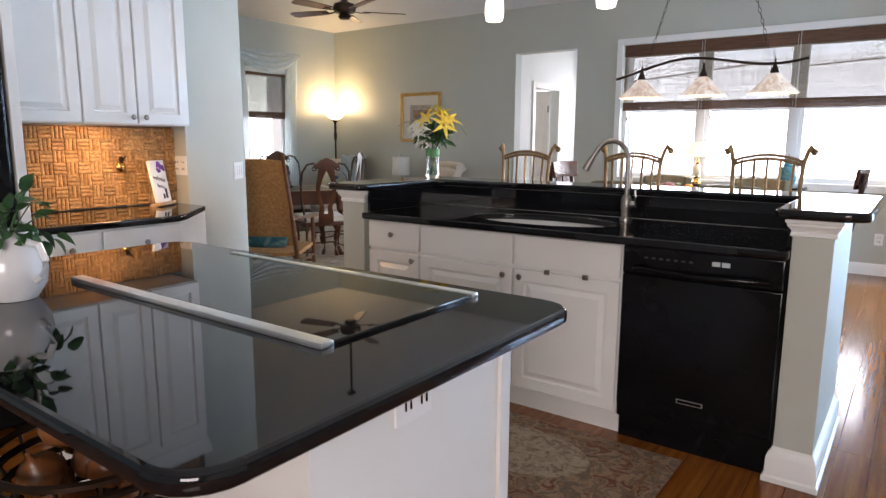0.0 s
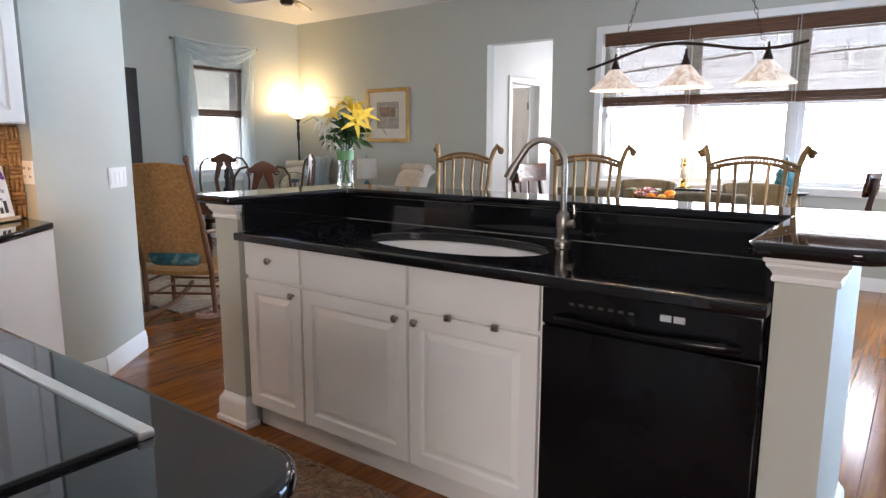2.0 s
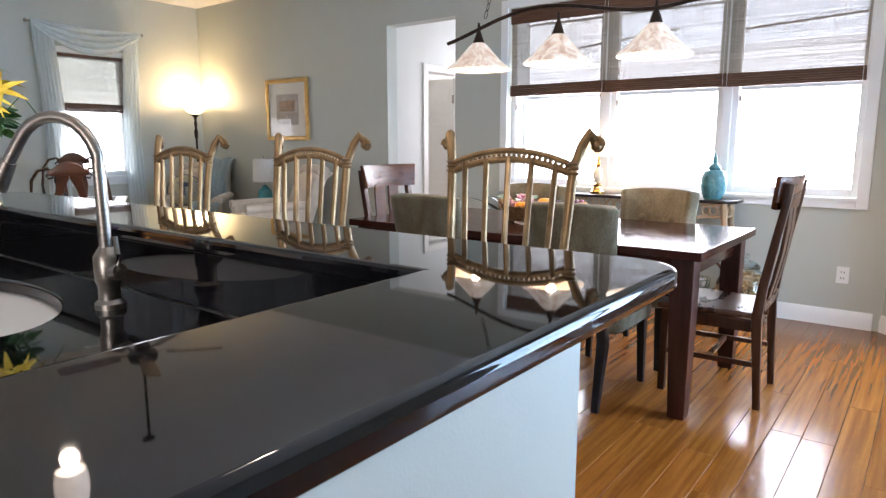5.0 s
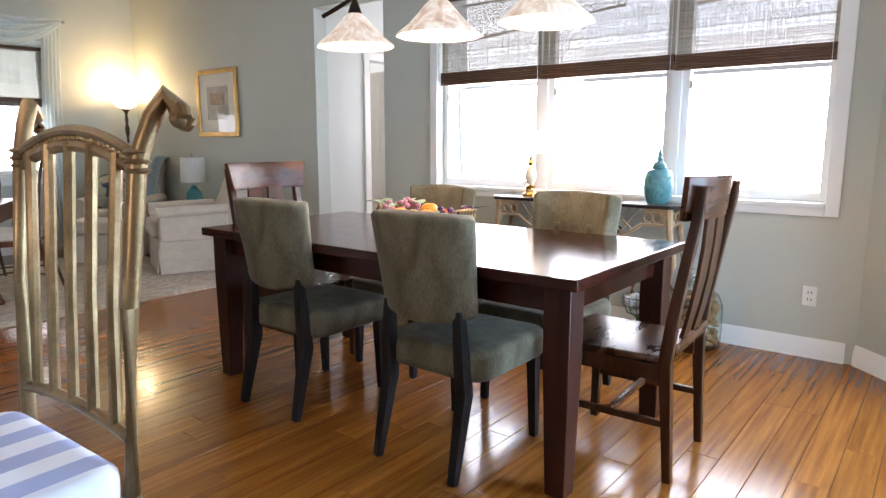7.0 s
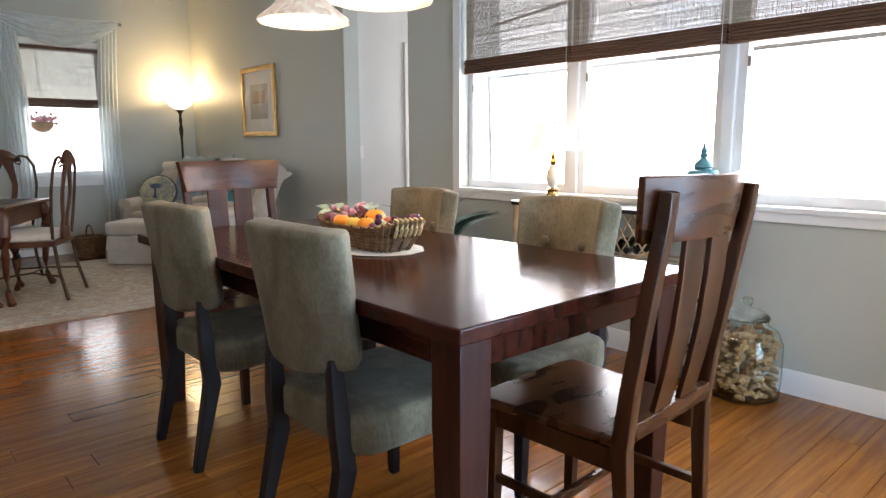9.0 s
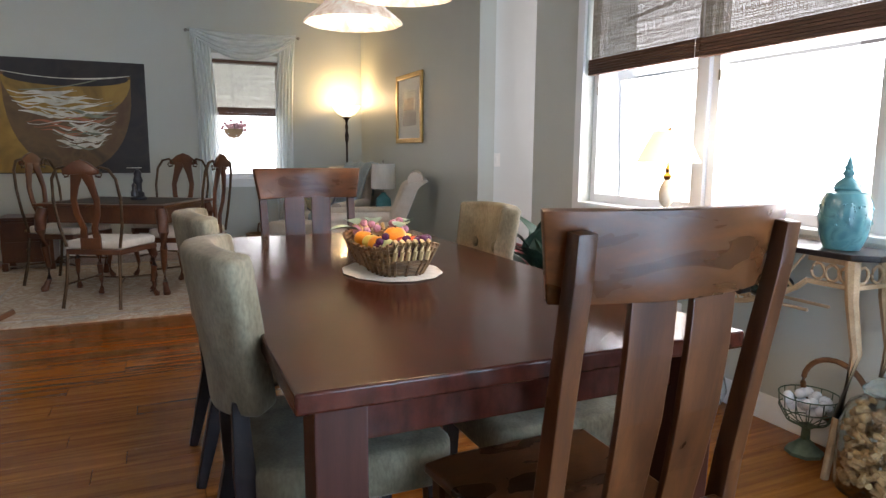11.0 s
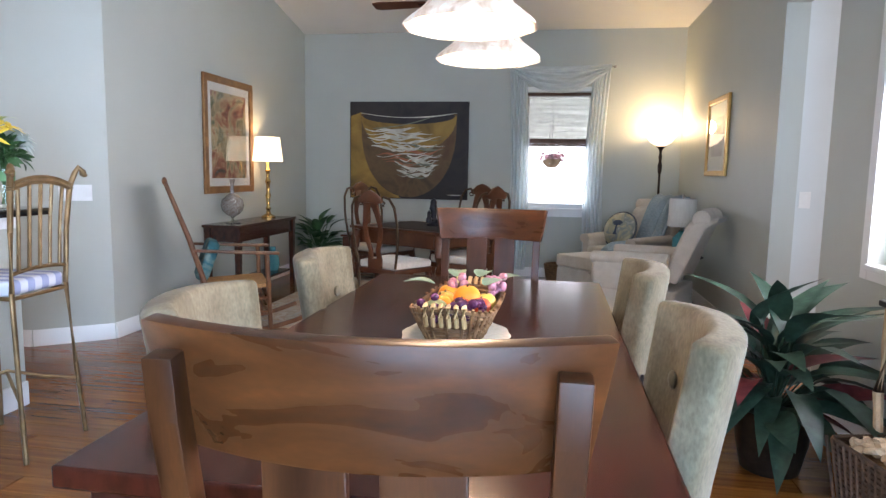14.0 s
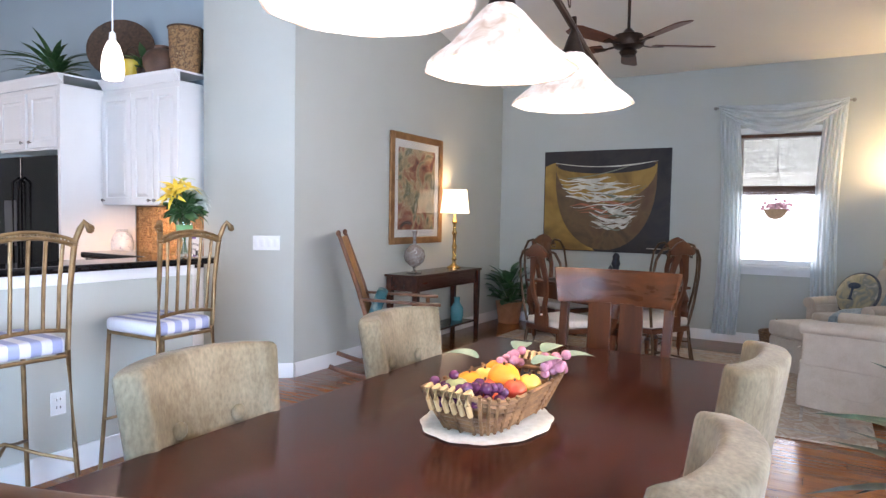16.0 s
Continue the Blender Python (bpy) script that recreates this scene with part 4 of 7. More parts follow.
    part("seat_cushion", bm, STRIPE, st, "blue and white striped seat", bevel=0.025, seg=3)
    return st


st = bar_stool(pose(-2.115, 3.725, 0, 0, 0, 2) @ Matrix.Diagonal((0.92, 1, 1, 1)), "bronze metal bar stool with scrolled back")
copy_thing(st, pose(-1.38, 3.725, 0, 0, 0, -2))
copy_thing(st, pose(-0.605, 3.715, 0, 0, 0, 2))

# ---- chandelier, pendants and fan ----
SHADE = material("lit_alabaster_glass", (0.50, 0.35, 0.23), (0.80, 0.74, 0.65), 0.35, scale=22, stretch=(1, 1, 0.25), emit=(1.0, 0.84, 0.6), power=0.4, distort=1.0, mottled=True)
chan = thing("chandelier", "bronze wave-arm chandelier with three lit alabaster shades", "chandelier", pose(-1.50, 5.905, -0.03))
bm = bm_new()
tube(bm, [(-0.78 + 1.56 * k / 24, 0, 1.985 + 0.062 * math.sin(2 * math.pi * k / 24 * 1.02 - 0.9) + 0.085 * (k / 24 - 0.45)) for k in range(25)], 0.0115, 8)
part("wave_arm", bm, DARKMETAL, chan)
for sx, zc in ((-0.545, 1.965), (-0.01, 2.0), (0.54, 1.985)):
    bm = bm_new()
    lathe(bm, [(0.008, 2.0), (0.01, 1.955), (0.02, 1.93), (0.036, 1.885), (0.036, 1.88), (0.001, 1.88)], (sx, 0, 0), 16)
    part("socket_cone", bm, DARKMETAL, chan)
    bm = bm_new()
    prof = [(0.032, 1.885), (0.055, 1.865), (0.09, 1.825), (0.135, 1.775), (0.17, 1.748), (0.188, 1.732), (0.192, 1.722), (0.186, 1.722), (0.165, 1.742), (0.13, 1.768), (0.086, 1.818), (0.05, 1.858), (0.02, 1.875)]
    lathe(bm, prof, (sx, 0, 0), 40, wave=0.018, waves=10)
    part("shade", bm, SHADE, chan, "lit scalloped alabaster glass shade")
    lamp("chandelier_bulb", "POINT", pose(-1.50 + sx, 5.905, 1.74), 8, (1.0, 0.78, 0.50), 0.03)
for sx in (-0.5, 0.5):
    bm = bm_new()
    a, b = Vector((sx, 0, 2.02)), Vector((sx * 0.25, 0, 3.3))
    n = 30
    for k in range(n):
        p = a.lerp(b, (k + 0.5) / n)
        ring = []
        d = (b - a).normalized()
        side = Vector((0, 1, 0)) if k % 2 else d.cross(Vector((0, 1, 0)))
        pts = [p + d * 0.026 * math.cos(t) + side * 0.011 * math.sin(t) for t in [2 * math.pi * q / 8 for q in range(9)]]
        tube(bm, pts, 0.0025, 4)
    part("chain", bm, DARKMETAL, chan)
bm = bm_new()
lathe(bm, [(0.001, 3.275), (0.03, 3.28), (0.07, 3.3), (0.075, 3.36), (0.001, 3.36)], (0, 0, 0), 20, sx=2.2)
part("ceiling_canopy", bm, DARKMETAL, chan)

for px, py in ((-2.065, 3.415), (-1.367, 3.415), (-0.67, 3.415)):
    pd = thing("pendant_lamp", "small white glass pendant lamp on a cord", "pendant lamp", pose(px, py, 0), "pendants over the bar")
    bm = bm_new()
    lathe(bm, [(0.03, 2.0), (0.048, 2.005), (0.056, 2.04), (0.055, 2.09), (0.046, 2.14), (0.03, 2.185), (0.018, 2.2), (0.001, 2.2)], seg=20)
    part("shade", bm, material("lit_opal_glass", (0.9, 0.88, 0.84), (0.95, 0.93, 0.9), 0.25, emit=(1, 0.9, 0.75), power=2.2), pd, "lit opal glass")
    bm = bm_new()
    lathe(bm, [(0.001, 2.2), (0.018, 2.2), (0.016, 2.24), (0.004, 2.25), (0.003, 3.84), (0.001, 3.84)], seg=10)
    part("cord", bm, TRIM, pd)
    bm = bm_new()
    lathe(bm, [(0.001, 3.82), (0.05, 3.825), (0.055, 3.86), (0.001, 3.86)], seg=16)
    part("ceiling_rose", bm, TRIM, pd)
    lamp("pendant_bulb", "POINT", pose(px, py, 1.96), 3, (1, 0.85, 0.65), 0.03)

BLADE = material("dark_fan_blade", (0.06, 0.016, 0.008), (0.13, 0.038, 0.017), 0.3, scale=5, stretch=(1, 6, 1), fine=0.2)
fan = thing("ceiling_fan", "dark wood five-blade ceiling fan on a downrod", "ceiling fan", pose(-5.124, 5.258, 0.025))
bm = bm_new()
lathe(bm, [(0.001, 2.565), (0.05, 2.57), (0.07, 2.6), (0.05, 2.625), (0.11, 2.64), (0.125, 2.68), (0.11, 2.725), (0.05, 2.745), (0.022, 2.78), (0.001, 2.785)], seg=24)
part("motor", bm, DARKMETAL, fan)
bm = bm_new()
lathe(bm, [(0.012, 2.77), (0.012, 3.42), (0.03, 3.425), (0.06, 3.45), (0.065, 3.52), (0.001, 3.52)], seg=14)
part("downrod", bm, DARKMETAL, fan)
for k in range(5):
    m = pose(0, 0, 2.655, 0, 0, 72 * k + 50) @ pose(0, 0, 0, 11, 0, 0)
    bm = bm_new()
    prism(bm, [(0.2, -0.05), (0.35, -0.062), (0.62, -0.07), (0.665, -0.05), (0.67, 0.05), (0.62, 0.07), (0.35, 0.062), (0.2, 0.05)], -0.004, 0.004)
    bl = part("blade", bm, BLADE, fan, bevel=0.002)
    bl.matrix_local = m
    bm = bm_new()
    beam(bm, [(0.09, 0, 0), (0.17, 0, -0.012), (0.27, 0, -0.008)], [0.03, 0.02, 0.06], 0.007, (0, 1, 0))
    part("blade_arm", bm, DARKMETAL, bl)

# ---- table centre: fruit basket ----
WICKER = material("brown_wicker", (0.10, 0.045, 0.018), (0.26, 0.14, 0.06), 0.6, scale=40, fine=0.3, bump=0.2)
MAT = material("cream_crochet", (0.55, 0.50, 0.40), (0.66, 0.61, 0.51), 0.9, scale=60, bump=0.6, bump_scale=160)
bm = bm_new()
lathe(bm, [(0.001, 0.0), (0.97, 0.0), (1.0, 0.003), (0.97, 0.006), (0.001, 0.006)], seg=48, sx=0.205, sy=0.165, wave=0.02, waves=12)
solid("place_mat", bm, MAT, "oval cream crocheted mat on the dining table", "mat", pose(-1.53, 5.88, 0.789, 0, 0, 0))
FBM = pose(-1.58, 5.885, 0.797, 0, 0, -2) @ Matrix.Diagonal((1.14, 1.08, 1.0, 1))
bk = thing("fruit_basket", "long brown wicker basket full of fruit", "basket", FBM)


def ring_path(a, b, z, n=36, p=0.55):
    out = []
    for k in range(n + 1):
        t = 2 * math.pi * k / n
        c, s = math.cos(t), math.sin(t)
        out.append((a * math.copysign(abs(c) ** p, c), b * math.copysign(abs(s) ** p, s), z + (0.022 * abs(c) ** 3 if z > 0.05 else 0)))
    return out


for k in range(7):
    bm = bm_new()
    f = k / 6
    tube(bm, ring_path(0.165 + 0.05 * f, 0.075 + 0.035 * f, 0.008 + 0.075 * f), 0.0075, 6)
    part("woven_strand", bm, WICKER, bk)
for k in range(30):
    t = 2 * math.pi * k / 30
    c, s = math.cos(t), math.sin(t)
    cc, ss = math.copysign(abs(c) ** 0.55, c), math.copysign(abs(s) ** 0.55, s)
    bm = bm_new()
    tube(bm, [(0.168 * cc, 0.078 * ss, 0.0), (0.195 * cc, 0.096 * ss, 0.045), (0.223 * cc, 0.117 * ss, 0.095 + 0.022 * abs(c) ** 3)], 0.005, 5)
    part("stake", bm, WICKER, bk)
bm = bm_new()
prism(bm, ring_path(0.16, 0.07, 0, 24)[:-1] and [(p[0], p[1]) for p in ring_path(0.16, 0.07, 0, 24)[:-1]], 0.001, 0.008)
part("bottom", bm, WICKER, bk)
for s in (-1, 1):
    for q in range(6):
        bm = bm_new()
        y = -0.05 + q * 0.02
        tube(bm, [(s * 0.212, y, 0.06), (s * 0.226, y, 0.09), (s * 0.232, y, 0.118), (s * 0.219, y, 0.122), (s * 0.205, y, 0.1)], 0.0065, 6)
        part("handle_wrap", bm, material("pale_reed", (0.5, 0.32, 0.14), (0.62, 0.42, 0.2), 0.5) if "pale_reed" not in bpy.data.materials else bpy.data.materials["pale_reed"], bk)


def fruit(name, x, y, z, r, mat, label, sx=1.0, sz=1.0, group="fruit in the basket"):
    bm = bm_new()
    vs = ball(bm, (0, 0, 0), r, 16, 12, sx=sx, sz=sz)
    for v in vs:
        d = math.hypot(v.co.x, v.co.y)
        if d < r * 0.4:
            v.co.z -= math.copysign((r * 0.4 - d) * 0.35, v.co.z)
    fr = thing(name, label, "fruit", FBM @ pose(x, y, z), group)
    part("skin", bm, mat, fr)
    bm = bm_new()
    tube(bm, [(0, 0, r * sz * 0.8), (0.003, 0.002, r * sz + 0.004)], 0.003, 5)
    part("stem", bm, WICKER, fr)


ORANGE = material("orange_peel", (0.75, 0.22, 0.01), (0.85, 0.32, 0.02), 0.4, scale=10, bump=0.3, bump_scale=300)
REDF = material("red_apple_skin", (0.45, 0.03, 0.02), (0.65, 0.14, 0.05), 0.25, scale=20)
YELF = material("yellow_apple_skin", (0.70, 0.42, 0.06), (0.75, 0.55, 0.12), 0.3, scale=15)
GRNF = material("green_pear_skin", (0.25, 0.30, 0.12), (0.36, 0.38, 0.18), 0.4, scale=15)
PURP = material("dark_purple_grape", (0.05, 0.012, 0.04), (0.14, 0.03, 0.09), 0.22, scale=20)
PINK = material("rose_grape", (0.38, 0.14, 0.20), (0.55, 0.28, 0.32), 0.25, scale=20)
LEAFG = material("dusty_green_leaf", (0.12, 0.2, 0.13), (0.25, 0.33, 0.24), 0.55, scale=20, bump=0.2)
for n, x, y, z, r, mt, lb in (("orange", 0.01, 0.02, 0.10, 0.04, ORANGE, "bright orange in the wicker basket"), ("orange", -0.09, -0.055, 0.085, 0.032, ORANGE, "small orange beside the grapes"), ("orange", 0.055, -0.05, 0.085, 0.033, ORANGE, "small orange near the basket rim"),
                              ("apple", 0.10, 0.02, 0.085, 0.034, REDF, "red apple in the wicker basket"), ("apple", 0.04, 0.065, 0.08, 0.03, REDF, "red apple against the basket side"), ("apple", -0.03, 0.07, 0.08, 0.03, YELF, "yellow apple beside the orange"),
                              ("apple", -0.02, -0.05, 0.082, 0.03, YELF, "yellow apple in the basket"), ("pear", 0.12, -0.045, 0.085, 0.032, GRNF, "green pear near the grapes")):
    fruit(n, x, y, z, r, mt, lb)
rng = random.Random(4)
for cx, cy, cz, mt, nm, lb in ((0.165, 0.0, 0.105, PURP, "grape_bunch", "dark purple grapes over the basket end"), (-0.14, 0.02, 0.115, PINK, "grape_bunch", "rose coloured grapes in the basket")):
    gb = thing(nm, lb, "grapes", FBM @ pose(cx, cy, cz), "grapes")
    for k in range(26):
        bm = bm_new()
        ball(bm, (0, 0, 0), 0.0125 + rng.random() * 0.002, 8, 6)
        g = part("grape", bm, mt, gb)
        g.matrix_local = pose(rng.uniform(-0.05, 0.05), rng.uniform(-0.085, 0.085), rng.uniform(-0.025, 0.022))


def leaf_mesh(bm, m, ln, wd, curl=0.3, fold=0.15, n=5):
    rows = []
    for i in range(n + 1):
        t = i / n
        w = wd * math.sin(math.pi * min(1, t * 0.93 + 0.07)) ** 0.8 * (1 - 0.25 * t)
        y, z = ln * t, -curl * ln * t * t
        rows.append([bm.verts.new(m @ Vector((s * w / 2, y, z + abs(s) * fold * w))) for s in (-1, 0, 1)])
    for a, b in zip(rows, rows[1:]):
        for i in range(2):
            bm.faces.new((a[i], a[i + 1], b[i + 1], b[i]))


for k, (x, y, rz) in enumerate(((-0.07, 0.06, 60), (-0.2, -0.05, 100), (-0.17, 0.09, 40), (-0.22, 0.02, 80), (-0.05, -0.09, 190))):
    bm = bm_new()
    leaf_mesh(bm, pose(0, 0, 0, 20, 0, 0), 0.09, 0.07, 0.3)
    solid("vine_leaf", bm, LEAFG, "dusty green vine leaf among the fruit", "leaf", FBM @ pose(x, y, 0.125, 0, 0, rz), "vine leaves")

# ---- window dressing ----
REED = material("brown_bamboo_reed", (0.07, 0.03, 0.016), (0.15, 0.07, 0.035), 0.6, scale=30, stretch=(0.2, 4, 4), fine=0.3)
# same reed as above; window light glowing through it is put into the grey
REED_BACKLIT = material("backlit_woven_reed", (0.20, 0.17, 0.13), (0.34, 0.30, 0.24), 0.7, scale=30, stretch=(0.3, 4, 4), fine=0.3)
CORD = material("white_cord", (0.7, 0.7, 0.68), None, 0.7)


def bamboo_blind(m, w, top, low, label, head=0.13):
    """A woven blind hanging in the plane y = 0 from x = 0 to w, drawn up to low."""
    bl = thing("bamboo_blind", label, "blind", m, "bamboo blinds")
    part("valance", boxes((0, w, -0.03, -0.018, top - head, top)), REED, bl, bevel=0.002)
    rr = random.Random(7)
    bm = bm_new()
    z = low + 0.09
    while z < top - 0.02:
        h = rr.choice((0.003, 0.004, 0.0045))
        box(bm, 0.003, w - 0.003, -0.012, -0.0095, z, z + h)
        z += h + rr.choice((0.0012, 0.0016, 0.0021))
    ob = part("woven_reeds", bm, REED_BACKLIT, bl, "thin woven reeds that let light through")
    ob["kind"] = "stuff"
    bm = bm_new()
    x = 0.012
    while x < w - 0.01:
        box(bm, x, x + 0.0022, -0.0138, -0.0122, low + 0.08, top - 0.02)
        x += rr.choice((0.009, 0.014, 0.02))
    ob = part("warp_threads", bm, REED_BACKLIT, bl)
    ob["kind"] = "stuff"
    for k in range(6):
        part("stacked_fold", boxes((0.001, w - 0.001, -0.034 + 0.003 * (k % 2), -0.002, low + 0.016 * k, low + 0.016 * k + 0.0145)), REED, bl, bevel=0.003)
    bm = bm_new()
    tube(bm, [(w - 0.02, -0.036, top - 0.02), (w - 0.02, -0.037, low - 0.1)], 0.0015, 5)
    part("pull_cord", bm, CORD, bl)
    return bl


for k in range(3):
    a, b = ((-2.885, -1.985), (-1.978, -1.046), (-1.038, -0.175))[k]
    bamboo_blind(pose(a, YW + 0.04, 0), b - a, 2.42, 1.668 - 0.004 * k, "brown bamboo blind drawn halfway up the dining window")
bamboo_blind(pose(XW - 0.02, 5.80, 0, 0, 0, 90), 0.81, 2.26, 1.615, "small bamboo blind in the living room window", 0.035)

SHEER = bpy.data.materials.new("sheer_voile")
SHEER.use_nodes = True
n, l = SHEER.node_tree.nodes, SHEER.node_tree.links
b = n["Principled BSDF"]
b.inputs["Base Color"].default_value, b.inputs["Roughness"].default_value = (0.88, 0.93, 0.93, 1), 0.9
tr, tl, ms, ms2 = n.new("ShaderNodeBsdfTransparent"), n.new("ShaderNodeBsdfTranslucent"), n.new("ShaderNodeMixShader"), n.new("ShaderNodeMixShader")
tl.inputs[0].default_value = (0.90, 0.95, 0.96, 1)
wv = n.new("ShaderNodeTexNoise")
wv.inputs["Scale"].default_value = 9
mr = n.new("ShaderNodeMapRange")
mr.inputs[3].default_value, mr.inputs[4].default_value = 0.5, 0.82
l.new(wv.outputs[0], mr.inputs[0])
ms.inputs[0].default_value = 0.5
l.new(b.outputs[0], ms.inputs[1])
l.new(tl.outputs[0], ms.inputs[2])
l.new(mr.outputs[0], ms2.inputs[0])
l.new(tr.outputs[0], ms2.inputs[1])
l.new(ms.outputs[0], ms2.inputs[2])
l.new(ms2.outputs[0], n["Material Output"].inputs[0])
cur = thing("sheer_curtain", "sheer pale scarf curtain swagged over a rod", "curtain", pose(XW + 0.06, 6.195, 0.055, 0, 0, 90))
bm = bm_new()
tube(bm, [(-0.63, 0, 2.5), (0.63, 0, 2.5)], 0.008, 8)
for s in (-1, 1):
    ball(bm, (s * 0.64, 0, 2.5), 0.02, 10, 8)
part("rod", bm, STEEL, cur)
for s in (-1, 1):
    bm = bm_new()
    sheet(bm, lambda u, v: (s * (0.60 - 0.20 * u - 0.05 * (1 - v) * u - 0.05 * math.sin(math.pi * v)), -0.02 + 0.02 * math.sin(u * 34 + 2 * v) + (0.01 if s > 0 else 0), 0.04 + 2.47 * v), 52, 16, 0.002)
    part("side_panel", bm, SHEER, cur)
bm = bm_new()
sheet(bm, lambda u, v: ((u - 0.5) * 1.2, -0.04 - 0.03 * math.sin(math.pi * u) - 0.016 * math.sin(v * 26), 2.525 - 0.06 * v - (0.03 + 0.25 * v) * math.sin(math.pi * u) ** 0.9), 28, 40, 0.002)
part("swag", bm, SHEER, cur)

# ---- pictures ----
GOLD = material("gilded_frame", (0.42, 0.24, 0.07), (0.60, 0.38, 0.13), 0.35, 0.6, scale=20, fine=0.3, bump=0.1)
WOODFRAME = material("bronze_wood_frame", (0.20, 0.09, 0.03), (0.34, 0.17, 0.06), 0.35, 0.2, scale=10, fine=0.3)
PAPER = material("cream_mat_board", (0.66, 0.64, 0.58), (0.70, 0.68, 0.62), 0.8, scale=4)
PGLASS = material("picture_glass", (0.9, 0.9, 0.9), None, 0.03, transmission=1.0, ior=1.3)


def blotches(name, cols, scale, rough=0.6):
    m = bpy.data.materials.new(name)
    m.use_nodes = True
    n, l = m.node_tree.nodes, m.node_tree.links
    tc, tx, rp = n.new("ShaderNodeTexCoord"), n.new("ShaderNodeTexNoise"), n.new("ShaderNodeValToRGB")
    tx.inputs["Scale"].default_value, tx.inputs["Detail"].default_value, tx.inputs["Distortion"].default_value = scale, 5, 1.2
    l.new(tc.outputs["Object"], tx.inputs[0])
    l.new(tx.outputs[0], rp.inputs[0])
    while len(rp.color_ramp.elements) < len(cols):
        rp.color_ramp.elements.new(0.5)
    for i, c in enumerate(cols):
        rp.color_ramp.elements[i].position = 0.28 + 0.44 * i / (len(cols) - 1)
        rp.color_ramp.elements[i].color = (*c, 1)
    l.new(rp.outputs[0], n["Principled BSDF"].inputs["Base Color"])
    n["Principled BSDF"].inputs["Roughness"].default_value = rough
    return m


def framed_picture(m, w, h, fw, frame_mat, mat_w, art, label, inset=None):
    """A picture in the plane y = 0, facing -y, centred on the origin."""
    pc = thing("framed_picture", label, "picture", m)
    for s in (-1, 1):
        for nm, bx in (("frame_side", (s * (w / 2 - fw / 2) - fw / 2, s * (w / 2 - fw / 2) + fw / 2, -0.03, -0.003, -h / 2, h / 2)),
                       ("frame_rail", (-w / 2 + fw, w / 2 - fw, -0.03, -0.003, s * (h / 2 - fw / 2) - fw / 2, s * (h / 2 - fw / 2) + fw / 2))):
            part(nm, boxes(bx), frame_mat, pc, bevel=0.009, seg=3)
    part("mat_board", boxes((-w / 2 + fw, w / 2 - fw, -0.010, -0.004, -h / 2 + fw, h / 2 - fw)), PAPER, pc)
    a, c = w / 2 - fw - mat_w, h / 2 - fw - mat_w
    part("print", boxes((-a, a, -0.0125, -0.0105, -c, c)), art, pc)
    if inset:
        part("print_detail", boxes((-a * 0.7, a * 0.7, -0.0145, -0.013, -c * 0.1, c * 0.6)), inset, pc)
        part("print_detail", boxes((-a * 0.7, a * 0.7, -0.0145, -0.013, -c * 0.75, -c * 0.2)), art, pc)
    part("glazing", boxes((-w / 2 + fw, w / 2 - fw, -0.018, -0.016, -h / 2 + fw, h / 2 - fw)), PGLASS, pc).visible_shadow = False
    return pc


framed_picture(pose(-5.945, YW, 1.645, 0, 0, 0), 0.755, 0.715, 0.05, GOLD, 0.13, blotches("sepia_print", [(0.45, 0.42, 0.36), (0.3, 0.27, 0.24), (0.5, 0.47, 0.42)], 9),
               "gilt framed sepia print on the sage wall", blotches("dark_sketch", [(0.05, 0.04, 0.05), (0.36, 0.22, 0.13), (0.10, 0.07, 0.07), (0.42, 0.28, 0.17)], 11))
framed_picture(pose(-5.673, YP, 1.598, 0, 0, 180), 0.985, 1.115, 0.07, WOODFRAME, 0.075, blotches("collage_print", [(0.06, 0.04, 0.03), (0.30, 0.10, 0.05), (0.45, 0.33, 0.18), (0.10, 0.12, 0.06), (0.5, 0.42, 0.3)], 5),
               "large bronze framed collage print above the console")

pt = thing("bowl_painting", "large unframed abstract painting of a bowl of strands", "painting", pose(XW, 4.34, 1.545, 0, 0, 90) @ Matrix.Diagonal((1.025, 1, 1.015, 1)))
DARKP = blotches("dark_paint", [(0.012, 0.01, 0.012), (0.03, 0.022, 0.02), (0.015, 0.012, 0.018)], 3)
OCHRE = blotches("ochre_paint", [(0.10, 0.055, 0.008), (0.30, 0.17, 0.03), (0.42, 0.26, 0.05)], 2.2)
BROWNP = blotches("brown_paint", [(0.05, 0.03, 0.015), (0.14, 0.08, 0.03), (0.10, 0.045, 0.02)], 3)
PALEP = blotches("pale_paint", [(0.35, 0.33, 0.26), (0.6, 0.57, 0.47), (0.75, 0.73, 0.65)], 6)
GREENP = blotches("grey_green_paint", [(0.10, 0.11, 0.07), (0.25, 0.26, 0.18)], 6)
REDP = blotches("rust_paint", [(0.30, 0.08, 0.03), (0.42, 0.16, 0.08)], 5)
part("canvas", boxes((-0.745, 0.745, -0.035, -0.003, -0.6, 0.6)), DARKP, pt, bevel=0.002)


def flat_patch(name, pts, y, mat):
    bm = bm_new()
    lo = [bm.verts.new((x, y, z)) for x, z in pts]
    hi = [bm.verts.new((x, y - 0.0008, z)) for x, z in pts]
    bm.faces.new(lo)
    bm.faces.new(hi[::-1])
    for i in range(len(pts)):
        j = (i + 1) % len(pts)
        bm.faces.new((lo[i], hi[i], hi[j], lo[j]))
    return part(name, bm, mat, pt)


